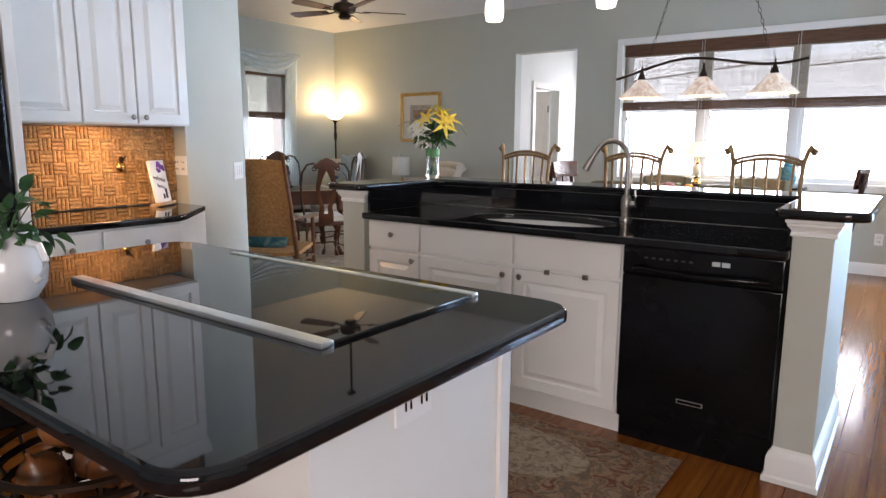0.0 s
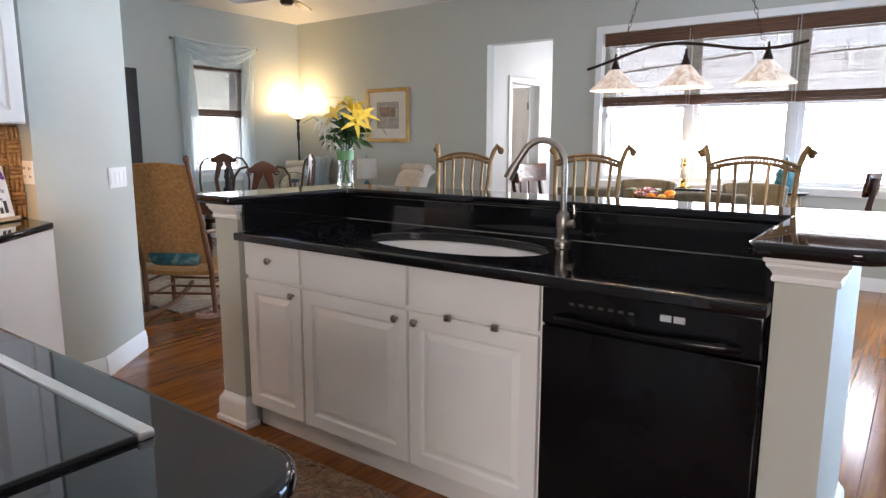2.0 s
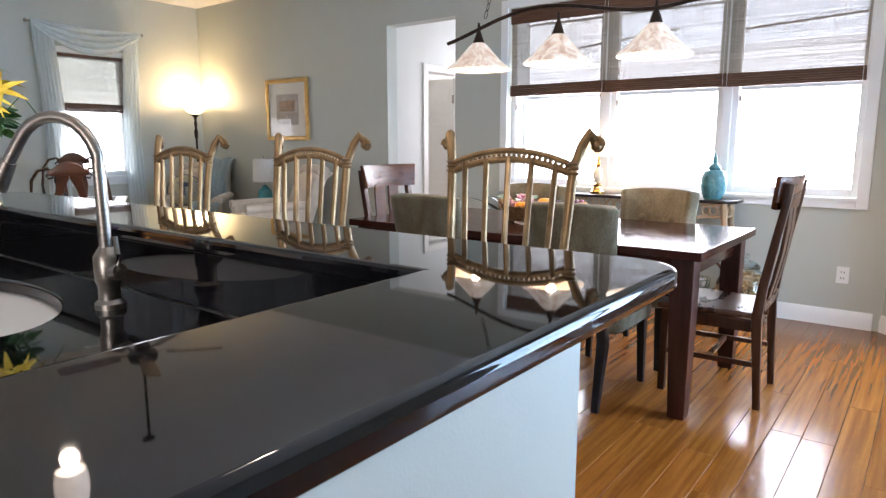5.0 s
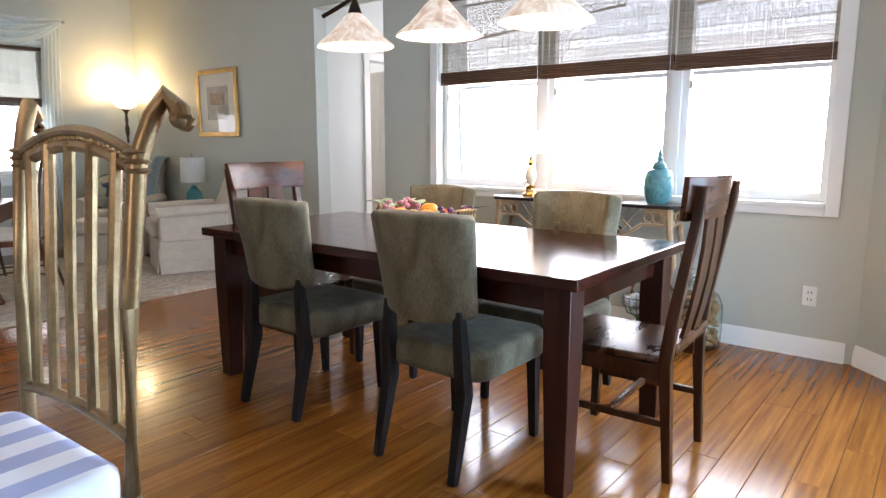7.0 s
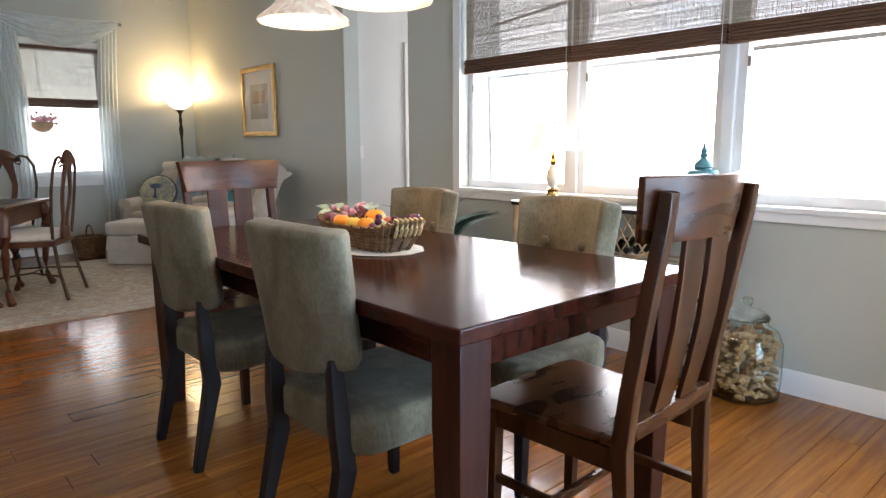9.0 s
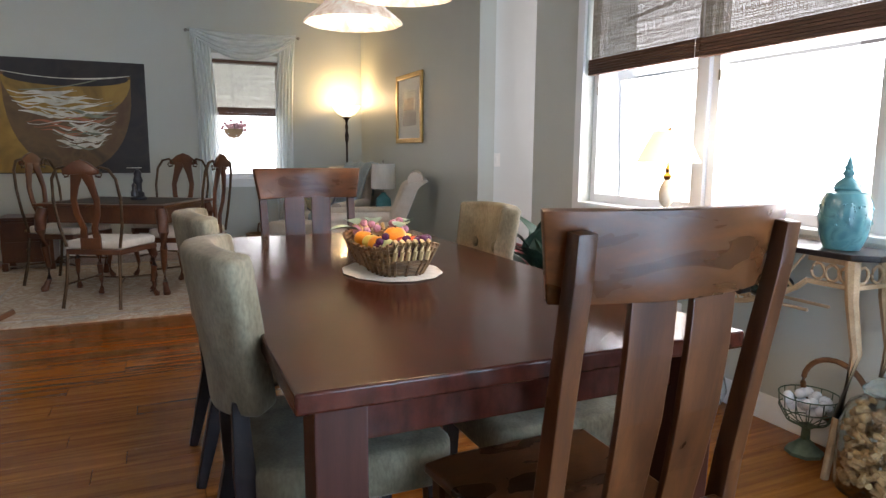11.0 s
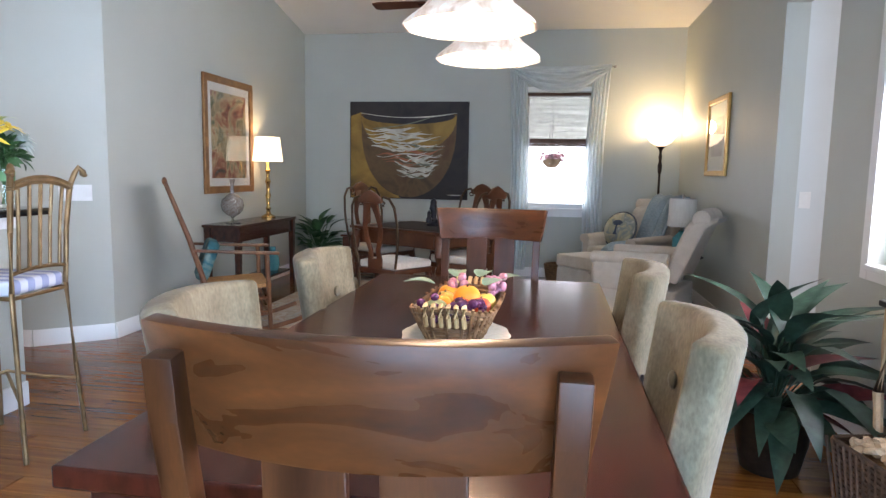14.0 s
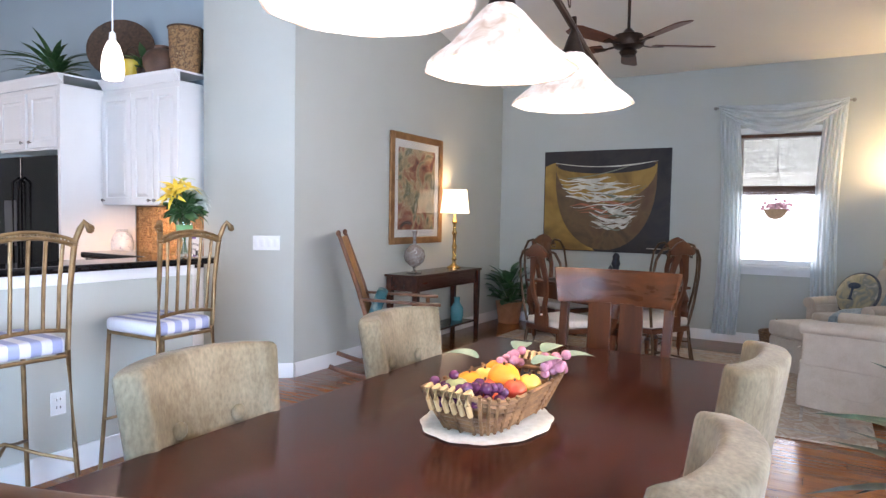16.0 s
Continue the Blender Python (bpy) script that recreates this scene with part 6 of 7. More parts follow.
part("side_apron", boxes((-0.65, -0.63, -0.14, 0.14, 0.60, 0.734)), MAHOG, con)
part("side_apron", boxes((0.63, 0.65, -0.14, 0.14, 0.60, 0.734)), MAHOG, con)
part("shelf", boxes((-0.62, 0.62, -0.14, 0.14, 0.16, 0.18)), MAHOG, con, bevel=0.003)
for s in (-1, 1):
    for k in (-1, 1):
        bm = bm_new()
        beam(bm, [(s * 0.645, k * 0.15, 0.734), (s * 0.645, k * 0.15, 0.0)], [0.06, 0.04], [0.06, 0.04], (1, 0, 0))
        part("leg", bm, MAHOG, con, bevel=0.003)
BRASS = material("polished_brass", (0.55, 0.33, 0.10), (0.68, 0.44, 0.16), 0.2, 1.0, scale=20)
LITSHADE = material("lit_cream_shade", (0.85, 0.8, 0.7), (0.9, 0.85, 0.76), 0.9, scale=40, emit=(1.0, 0.78, 0.48), power=1.7, bump=0.1)
lm = thing("table_lamp", "lit brass candlestick lamp with cream shade", "lamp", pose(-6.20, 3.13, 0.761))
bm = bm_new()
lathe(bm, [(0.001, 0), (0.075, 0), (0.075, 0.015), (0.05, 0.03), (0.025, 0.045), (0.02, 0.08), (0.03, 0.1), (0.018, 0.12), (0.022, 0.2), (0.03, 0.24), (0.018, 0.27), (0.02, 0.36), (0.032, 0.39), (0.018, 0.42), (0.02, 0.48), (0.03, 0.51), (0.016, 0.54), (0.01, 0.6), (0.001, 0.6)], seg=18)
part("candlestick_base", bm, BRASS, lm)
bm = bm_new()
lathe(bm, [(0.16, 0.605), (0.13, 0.86), (0.127, 0.86), (0.157, 0.605)], seg=32)
part("shade", bm, LITSHADE, lm, "lit cream fabric shade")
lamp("table_lamp_bulb", "POINT", pose(-6.20, 3.13, 1.5), 9, (1.0, 0.75, 0.42), 0.04)
CLEAR = material("clear_glass", (0.9, 0.95, 0.93), None, 0.02, transmission=1.0, ior=1.4)
dc = thing("footed_globe", "round dark-patterned glass globe vase on a foot", "vase", pose(-5.385, 3.14, 0.761))
bm = bm_new()
lathe(bm, [(0.001, 0), (0.075, 0), (0.07, 0.008), (0.015, 0.02), (0.012, 0.05), (0.03, 0.065), (0.001, 0.066)], seg=20)
part("foot", bm, CLEAR, dc)
bm = bm_new()
lathe(bm, [(0.001, 0.066), (0.05, 0.075), (0.095, 0.12), (0.108, 0.17), (0.095, 0.225), (0.05, 0.27), (0.02, 0.285), (0.015, 0.36), (0.028, 0.42), (0.026, 0.42), (0.001, 0.40)], seg=24)
part("globe", bm, blotches("smoked_mosaic", [(0.10, 0.08, 0.06), (0.3, 0.27, 0.24), (0.16, 0.12, 0.09), (0.5, 0.48, 0.45)], 30, 0.15), dc)
bm = bm_new()
lathe(bm, [(0.001, 0), (0.06, 0), (0.075, 0.06), (0.07, 0.14), (0.03, 0.2), (0.035, 0.26), (0.001, 0.26)], seg=16)
solid("glass_vase", bm, TEAL, "teal glass vase on the console shelf", "vase", pose(-6.25, 3.15, 0.181))

# ---- rocking chair ----
ROCK = material("warm_oak", (0.085, 0.030, 0.010), (0.18, 0.075, 0.026), 0.4, scale=5, stretch=(3, 3, 0.8), fine=0.3, bump=0.05)
CANE = material("woven_cane", (0.28, 0.12, 0.032), (0.46, 0.23, 0.075), 0.6, scale=45, bump=0.5, bump_scale=90)
rc = thing("rocking_chair", "oak rocking chair with woven cane back", "rocking chair", pose(-4.415, 3.64, 0, 0, 0, 33))
for s in (-1, 1):
    x = s * 0.255
    bm = bm_new()
    beam(bm, [(x, -0.55 + 0.11 * k, 0.018 + 0.13 * ((k - 5.2) / 5.5) ** 2) for k in range(11)], 0.028, 0.034, (1, 0, 0))
    part("rocker", bm, ROCK, rc, bevel=0.004)
    bm = bm_new()
    tube(bm, [(x, -0.20, 0.06), (x * 0.98, -0.22, 0.38), (x * 0.95, -0.33, 0.75), (x * 0.93, -0.48, 1.16)], [0.018, 0.021, 0.02, 0.015], 10)
    part("rear_post", bm, ROCK, rc)
    bm = bm_new()
    ball(bm, (x * 0.93, -0.487, 1.178), 0.02, 10, 8, sz=1.3)
    part("finial", bm, ROCK, rc)
    bm = bm_new()
    tube(bm, [(s * 0.275, 0.25, 0.035), (s * 0.272, 0.23, 0.62)], [0.018, 0.018], 10)
    part("front_post", bm, ROCK, rc)
    bm = bm_new()
    beam(bm, [(s * 0.25, -0.30, 0.665), (s * 0.27, -0.05, 0.65), (s * 0.28, 0.2, 0.635), (s * 0.28, 0.32, 0.63)], [0.04, 0.05, 0.085, 0.06], 0.022, (1, 0, 0))
    part("arm", bm, ROCK, rc, bevel=0.006)
    for z in (0.17, 0.28):
        bm = bm_new()
        tube(bm, [(x, -0.205, z), (s * 0.273, 0.24, z)], 0.010, 8)
        part("side_rung", bm, ROCK, rc)
for y, zs in ((0.245, (0.15, 0.22, 0.29)), (-0.21, (0.2,))):
    for z in zs:
        bm = bm_new()
        tube(bm, [(-0.265, y, z), (0.265, y, z)], 0.010, 8)
        part("rung", bm, ROCK, rc)
bm = bm_new()
sheet(bm, lambda u, v: ((u - 0.5) * 0.49, -0.24 - 0.24 * v, 0.43 + 0.70 * v + 0.02 * v * math.sin(math.pi * u)), 6, 10, 0.018)
part("cane_back", bm, CANE, rc, "woven cane panel")
bm = bm_new()
sheet(bm, lambda u, v: ((u - 0.5) * 0.54, -0.22 + 0.48 * v, 0.375 - 0.012 * math.sin(math.pi * u) + 0.02 * v), 8, 8, 0.03)
part("cane_seat", bm, CANE, rc, "woven cane seat")
bm = bm_new()
prism(bm, rounded(-0.2, 0.2, -0.16, 0.16, 0.08, 4), 0, 0.09)
solid("cushion", bm, blotches("teal_cushion", [(0.010, 0.06, 0.07), (0.02, 0.12, 0.14), (0.2, 0.27, 0.23)], 9, 0.85), "teal patterned cushion leaning in the rocking chair", "cushion", rc.matrix_world @ pose(0, -0.155, 0.55, 70, 0, 0), bevel=0.03, seg=3)

# ---- plants ----


def bouquet_leaf(parent, name, mat, m, ln, wd, curl, fold=0.15):
    bm = bm_new()
    leaf_mesh(bm, m, ln, wd, curl, fold, 6)
    return part(name, bm, mat, parent)


LEAF_D = material("dark_variegated_leaf", (0.006, 0.018, 0.010), (0.028, 0.062, 0.038), 0.45, scale=25, fine=0.4, bump=0.2)
LEAF_R = material("burgundy_leaf", (0.09, 0.010, 0.013), (0.19, 0.035, 0.035), 0.45, scale=20, fine=0.3, bump=0.2)
LEAF_G = material("green_leaf", (0.02, 0.07, 0.02), (0.06, 0.14, 0.05), 0.4, scale=20, fine=0.3, bump=0.2)
TERRA = material("terracotta", (0.32, 0.13, 0.05), (0.42, 0.18, 0.08), 0.5, scale=12, fine=0.3)
SOIL = material("potting_soil", (0.02, 0.014, 0.01), (0.05, 0.035, 0.025), 0.95, scale=60, bump=0.8)


def potted_plant(name, label, m, pot, rim_z, count, ln, wd, mats, seed, curl=(0.4, 0.9), spread=(15, 75), stem=0.12):
    pp = thing(name, label, "plant", m)
    bm = bm_new()
    lathe(bm, pot, seg=24)
    part("pot", bm, TERRA if mats[-1] is TERRA else DARKMETAL, pp)
    r = max(p[0] for p in pot)
    bm = bm_new()
    lathe(bm, [(0.001, rim_z - 0.03), (r * 0.86, rim_z - 0.03), (r * 0.86, rim_z - 0.02), (0.001, rim_z - 0.01)], seg=16)
    part("soil", bm, SOIL, pp)
    rr = random.Random(seed)
    leaves = [q for q in mats if q is not TERRA]
    for k in range(count):
        az = 137.5 * k + rr.uniform(-15, 15)
        el = spread[0] + (spread[1] - spread[0]) * (1 - k / count) + rr.uniform(-8, 8)
        L = ln * rr.uniform(0.75, 1.15)
        h = stem * rr.uniform(0.4, 1.3) * (0.6 + 0.8 * k / count)
        mm = pose(0, 0, rim_z - 0.02, 0, 0, az) @ pose(0, 0, 0, 90 - el, 0, 0)
        mt = leaves[-1] if len(leaves) > 1 and (k in (1, 3, 6, 9, 13) or k % 14 == 5) else leaves[0]
        bouquet_leaf(pp, "leaf", mt, mm @ pose(0, h, 0, -8, rr.uniform(-25, 25), 0), L, wd * rr.uniform(0.8, 1.2), rr.uniform(*curl) * (0.3 if k < 14 else 1.0))
        bm = bm_new()
        tube(bm, [mm @ Vector((0, 0, 0)), mm @ Vector((0, h + 0.02, 0))], 0.004, 5)
        part("stalk", bm, leaves[0], pp)
    return pp


potted_plant("floor_plant", "large dark-leaved plant with burgundy young leaves", pose(-2.57, 7.15, 0), [(0.001, 0), (0.12, 0), (0.15, 0.14), (0.165, 0.28), (0.155, 0.28), (0.001, 0.25)], 0.28, 74, 0.30, 0.125, (LEAF_D, LEAF_R), 3, (0.7, 1.5), (-10, 80), 0.24)
potted_plant("potted_plant", "bushy green plant in a terracotta pot", pose(-7.48, 3.22, 0), [(0.001, 0), (0.13, 0), (0.16, 0.2), (0.175, 0.27), (0.165, 0.27), (0.001, 0.25)], 0.27, 48, 0.24, 0.12, (LEAF_G, TERRA), 5, (0.3, 0.8), (5, 80), 0.24)
# white jug with greenery on the island
jug = thing("ceramic_jug", "white ceramic jug of ivy on the island", "jug", pose(-1.70, 0.63, 0.909) @ Matrix.Diagonal((0.88, 0.88, 0.88, 1)))
WHITEC = material("white_glazed_ceramic", (0.68, 0.69, 0.71), (0.76, 0.76, 0.77), 0.15, scale=5, coat=0.3)
bm = bm_new()
lathe(bm, [(0.001, 0), (0.06, 0), (0.085, 0.04), (0.092, 0.085), (0.08, 0.13), (0.062, 0.165), (0.066, 0.19), (0.06, 0.19), (0.05, 0.16), (0.001, 0.15)], seg=28)
part("body", bm, WHITEC, jug)
bm = bm_new()
tube(bm, [(0.06, 0.02, 0.16), (0.105, 0.035, 0.155), (0.125, 0.04, 0.115), (0.11, 0.036, 0.07), (0.085, 0.03, 0.055)], 0.010, 8)
part("handle", bm, WHITEC, jug)
rr = random.Random(9)
for k in range(64):
    az, el, L = rr.uniform(0, 360), rr.uniform(-30, 70), rr.uniform(0.038, 0.062)
    d = rr.uniform(0.03, 0.125)
    m = pose(0, 0, 0.19, 0, 0, az) @ pose(0, 0, 0, el, 0, 0)
    bouquet_leaf(jug, "ivy_leaf", LEAF_G, m @ pose(0, d, 0, rr.uniform(-40, 20), rr.uniform(-40, 40), rr.uniform(-40, 40)), L, L * 0.8, 0.35)
    if k % 3 == 0:
        bm = bm_new()
        tube(bm, [(0, 0, 0.17), m @ Vector((0, d, 0))], 0.002, 4)
        part("ivy_stem", bm, LEAF_G, jug)

# vase of lilies on the bar
va = thing("flower_vase", "clear glass vase of yellow lilies on the bar", "vase", pose(-2.51, 3.40, 1.063))
bm = bm_new()
lathe(bm, [(0.001, 0), (0.042, 0), (0.044, 0.01), (0.04, 0.1), (0.046, 0.2), (0.043, 0.2), (0.037, 0.1), (0.038, 0.016), (0.001, 0.014)], seg=24)
part("glass", bm, CLEAR, va).visible_shadow = False
bm = bm_new()
lathe(bm, [(0.0425, 0.135), (0.0445, 0.135), (0.0465, 0.185), (0.0445, 0.185)], seg=24)
part("ribbon", bm, material("green_ribbon", (0.12, 0.3, 0.12), (0.18, 0.38, 0.17), 0.5), va, "green ribbon")
YEL = material("yellow_lily_petal", (0.75, 0.48, 0.03), (0.85, 0.66, 0.10), 0.5, scale=20, subsurface=0.1)
WHT = material("white_petal", (0.70, 0.72, 0.62), (0.8, 0.8, 0.74), 0.55, scale=20)
rr = random.Random(12)
for k in range(12):
    a, t = rr.uniform(0, 6.28), rr.uniform(0.2, 1)
    bm = bm_new()
    tube(bm, [(0.02 * math.cos(a + 3), 0.02 * math.sin(a + 3), 0.02), (0.03 * math.cos(a), 0.03 * math.sin(a), 0.2), (0.1 * t * math.cos(a), 0.1 * t * math.sin(a), 0.30)], 0.003, 5)
    part("stem", bm, LEAF_G, va)
for k in range(150):
    az, el = rr.uniform(0, 360), rr.uniform(-20, 80)
    d = rr.uniform(0.0, 0.085)
    m = pose(0, 0, 0.255, 0, 0, az) @ pose(0, 0, 0, el, 0, 0) @ pose(0, d, 0, rr.uniform(-30, 20), rr.uniform(-60, 60), rr.uniform(-40, 40))
    bouquet_leaf(va, "leaf", LEAF_G, m, rr.uniform(0.05, 0.085), 0.035, 0.4)


def lily(c, az, el, mat, size=0.085, n=6):
    for k in range(n):
        m = pose(*c, 0, 0, az) @ pose(0, 0, 0, el - 90, 0, 0) @ pose(0, 0, 0, 0, 0, 360 / n * k) @ pose(0, 0.004, 0, 58 if n < 8 else 40, 0, 0)
        bouquet_leaf(va, "petal", mat, m, size, size * 0.46, 1.2, 0.12)


for c, az, el in (((0.05, -0.01, 0.395), -30, 60), ((0.09, 0.04, 0.365), 250, 45), ((0.0, -0.06, 0.37), 170, 40), ((0.02, 0.05, 0.40), 20, 60), ((0.07, 0.0, 0.35), 300, 35), ((0.1, -0.02, 0.33), 240, 25)):
    lily(c, az, el, YEL, 0.066)
for c, az, el in (((-0.07, -0.04, 0.36), 130, 45), ((-0.09, 0.02, 0.33), 90, 30), ((-0.05, 0.03, 0.38), 60, 60), ((-0.03, -0.09, 0.32), 180, 25), ((-0.10, -0.02, 0.37), 120, 60), ((-0.08, -0.08, 0.34), 160, 50), ((-0.02, -0.08, 0.26), 190, 10), ((-0.11, 0.0, 0.35), 100, 40)):
    lily(c, az, el, WHT, 0.055, 9)
lily((0.01, 0.0, 0.44), 0, 85, material("lily_bud", (0.35, 0.45, 0.12), (0.5, 0.55, 0.2), 0.5), 0.07, 3)
for a, b in (((-0.08, -0.06, 0.3), (-0.19, -0.12, 0.33)), ((0.08, 0.06, 0.3), (0.17, 0.14, 0.27))):
    bm = bm_new()
    tube(bm, [a, ((a[0] + b[0]) / 2, (a[1] + b[1]) / 2, 0.36), b], 0.0022, 5)
    part("wispy_stem", bm, LEAF_G, va)

# ---- window console and what stands round it ----
TWIG = material("pale_carved_wood", (0.30, 0.19, 0.10), (0.46, 0.32, 0.19), 0.6, scale=12, fine=0.3, bump=0.2)
wc = thing("window_console", "carved pale wood console with a black top", "console table", pose(-1.53, 7.46, 0))
bm = bm_new()
prism(bm, [(-0.68, -0.06), (-0.62, -0.125), (0.62, -0.125), (0.68, -0.06), (0.68, 0.13), (-0.68, 0.13)], 0.828, 0.85)
part("top", bm, ESPRESSO, wc, bevel=0.005)
for s in (-1, 1):
    for y in (-0.085, 0.1):
        bm = bm_new()
        tube(bm, [(s * 0.60, y, 0.827), (s * 0.61, y, 0.68), (s * 0.645, y, 0.5), (s * 0.60, y, 0.25), (s * 0.575, y, 0.0)], [0.026, 0.022, 0.019, 0.016, 0.014], 8)
        part("leg", bm, TWIG, wc)
    bm = bm_new()
    for x0, x1 in ((0.45, 0.62),):
        for k in range(3):
            tube(bm, [(s * (x0 + 0.055 * k + 0.028) + 0.026 * math.cos(t), -0.09, 0.77 + 0.03 * math.sin(t)) for t in [2 * math.pi * q / 10 for q in range(11)]], 0.006, 5)
    box(bm, min(s * 0.44, s * 0.62), max(s * 0.44, s * 0.62), -0.098, -0.082, 0.806, 0.826)
    box(bm, min(s * 0.44, s * 0.62), max(s * 0.44, s * 0.62), -0.098, -0.082, 0.72, 0.736)
    part("fret_panel", bm, TWIG, wc)
    bm = bm_new()
    for k in range(2):
        tube(bm, [(s * 0.61, -0.04 + 0.08 * k + 0.03 * math.cos(t), 0.77 + 0.03 * math.sin(t)) for t in [2 * math.pi * q / 10 for q in range(11)]], 0.006, 5)
    box(bm, s * 0.61 - 0.008, s * 0.61 + 0.008, -0.085, 0.1, 0.72, 0.736)
    part("end_panel", bm, TWIG, wc)
bm = bm_new()
tube(bm, [(-0.44 + 0.88 * k / 20, -0.09, 0.73 - 0.16 * math.sin(math.pi * k / 20) ** 0.8) for k in range(21)], 0.011, 6)
part("curved_rail", bm, TWIG, wc)
for k in range(15):
    for s in (-1, 1):
        x0 = -0.42 + 0.06 * k
        x1 = x0 + s * 0.14
        if abs(x1) > 0.43:
            continue
        zb = 0.73 - 0.16 * math.sin(math.pi * (x1 + 0.44) / 0.88) ** 0.8
        bm = bm_new()
        tube(bm, [(x0, -0.09, 0.825), (x1, -0.09, zb + 0.005)], 0.005, 5)
        part("lattice_bar", bm, TWIG, wc)
for y in (-0.055, 0.07):
    part("bottle_rail", boxes((-0.42, 0.42, y, y + 0.012, 0.598, 0.61)), TWIG, wc, bevel=0.003)
BOTTLE = material("dark_bottle_glass", (0.006, 0.008, 0.006), (0.012, 0.015, 0.01), 0.08, scale=5)
for k, (x, z) in enumerate(((-0.22, 0.612), (-0.08, 0.612), (0.08, 0.612), (0.2, 0.612))):
    bo = thing("wine_bottle", "dark wine bottle lying in the console rack", "bottle", pose(-1.53 + x, 7.47, z + 0.037, 90, 0, 0), "wine bottles in the rack")
    bm = bm_new()
    lathe(bm, [(0.001, -0.10), (0.036, -0.10), (0.037, 0.06), (0.03, 0.085), (0.014, 0.11), (0.013, 0.16), (0.016, 0.162), (0.016, 0.175), (0.001, 0.176)], seg=16)
    part("glass", bm, BOTTLE, bo)
    bm = bm_new()
    lathe(bm, [(0.0145, 0.125), (0.0165, 0.161), (0.0175, 0.177), (0.001, 0.178)], seg=14)
    part("foil_cap", bm, REDF if k == 1 else ESPRESSO, bo)
TURQ = blotches("turquoise_crackle_glaze", [(0.022, 0.095, 0.115), (0.045, 0.165, 0.19), (0.075, 0.21, 0.225), (0.035, 0.12, 0.13)], 14, 0.18)
ur = thing("ginger_jar", "turquoise embossed ginger jar with finial lid", "jar", pose(-1.03, 7.455, 0.851))
bm = bm_new()
lathe(bm, [(0.001, 0), (0.06, 0), (0.065, 0.01), (0.08, 0.05), (0.088, 0.11), (0.085, 0.17), (0.068, 0.205), (0.045, 0.215), (0.001, 0.216)], seg=28, wave=0.012, waves=7)
part("body", bm, TURQ, ur)
rr = random.Random(3)
bm = bm_new()
for k in range(120):
    a, z = rr.uniform(0, 6.28), rr.uniform(0.09, 0.17)
    ball(bm, (0.085 * math.cos(a), 0.085 * math.sin(a), z), rr.uniform(0.003, 0.006), 6, 4)
part("embossed_flowers", bm, TURQ, ur)
bm = bm_new()
lathe(bm, [(0.042, 0.216), (0.046, 0.222), (0.04, 0.24), (0.022, 0.256), (0.014, 0.262), (0.021, 0.276), (0.013, 0.288), (0.017, 0.298), (0.009, 0.31), (0.004, 0.335), (0.001, 0.337)], seg=20)
part("lid", bm, TURQ, ur)
lm = thing("table_lamp", "brass and marble table lamp before the window", "lamp", pose(-1.915, 7.43, 0.851))
bm = bm_new()
lathe(bm, [(0.001, 0), (0.055, 0), (0.055, 0.02), (0.04, 0.03), (0.03, 0.06), (0.036, 0.075), (0.02, 0.085), (0.001, 0.086)], seg=20)
part("brass_foot", bm, BRASS, lm)
bm = bm_new()
lathe(bm, [(0.012, 0.086), (0.03, 0.105), (0.04, 0.14), (0.034, 0.18), (0.016, 0.215), (0.001, 0.216)], seg=20)
part("marble_body", bm, blotches("cream_marble", [(0.6, 0.52, 0.38), (0.7, 0.63, 0.5), (0.5, 0.42, 0.3)], 12, 0.2), lm)
bm = bm_new()
lathe(bm, [(0.016, 0.216), (0.022, 0.235), (0.01, 0.25), (0.014, 0.27), (0.006, 0.28), (0.005, 0.44), (0.012, 0.455), (0.001, 0.47)], seg=14)
part("brass_stem", bm, BRASS, lm)
bm = bm_new()
lathe(bm, [(0.15, 0.30), (0.075, 0.45), (0.073, 0.45), (0.147, 0.30)], seg=28)
part("shade", bm, material("lit_ivory_shade", (0.8, 0.72, 0.54), (0.85, 0.78, 0.62), 0.9, scale=30, bump=0.2, emit=(1.0, 0.8, 0.5), power=0.9), lm, "lit ivory fabric shade")
lamp("window_lamp_bulb", "POINT", pose(-1.915, 7.43, 1.21), 3, (1.0, 0.72, 0.4), 0.03)

CORK = material("wine_cork", (0.24, 0.125, 0.05), (0.46, 0.29, 0.14), 0.85, scale=60, fine=0.4, bump=0.3, bump_scale=200, per_object=0.22)
JX, JY = -0.78, 7.455
JAR = pose(JX, JY, 0) @ Matrix.Scale(0.94, 4)
jr = thing("cork_jar", "big lidded glass jar full of wine corks", "jar", JAR)
bm = bm_new()
lathe(bm, [(0.001, 0), (0.15, 0), (0.175, 0.02), (0.18, 0.12), (0.178, 0.28), (0.15, 0.345), (0.105, 0.375), (0.105, 0.40), (0.10, 0.40), (0.10, 0.372), (0.145, 0.34), (0.172, 0.278), (0.174, 0.12), (0.168, 0.026), (0.001, 0.012)], seg=32)
part("glass", bm, CLEAR, jr).visible_shadow = False
bm = bm_new()
lathe(bm, [(0.11, 0.401), (0.11, 0.412), (0.08, 0.44), (0.03, 0.455), (0.018, 0.465), (0.03, 0.485), (0.022, 0.505), (0.001, 0.508)], seg=24)
part("lid", bm, CLEAR, jr, "clear glass lid").visible_shadow = False
bm = bm_new()
lathe(bm, [(0.011, -0.021), (0.0125, -0.02), (0.0125, 0.02), (0.011, 0.021)], seg=7)
cork_mesh = mesh_of("jar_cork", bm, CORK)
rr = random.Random(21)
cork_holder = thing("cork_pile", "loose wine corks filling the glass jar", "corks", JAR)
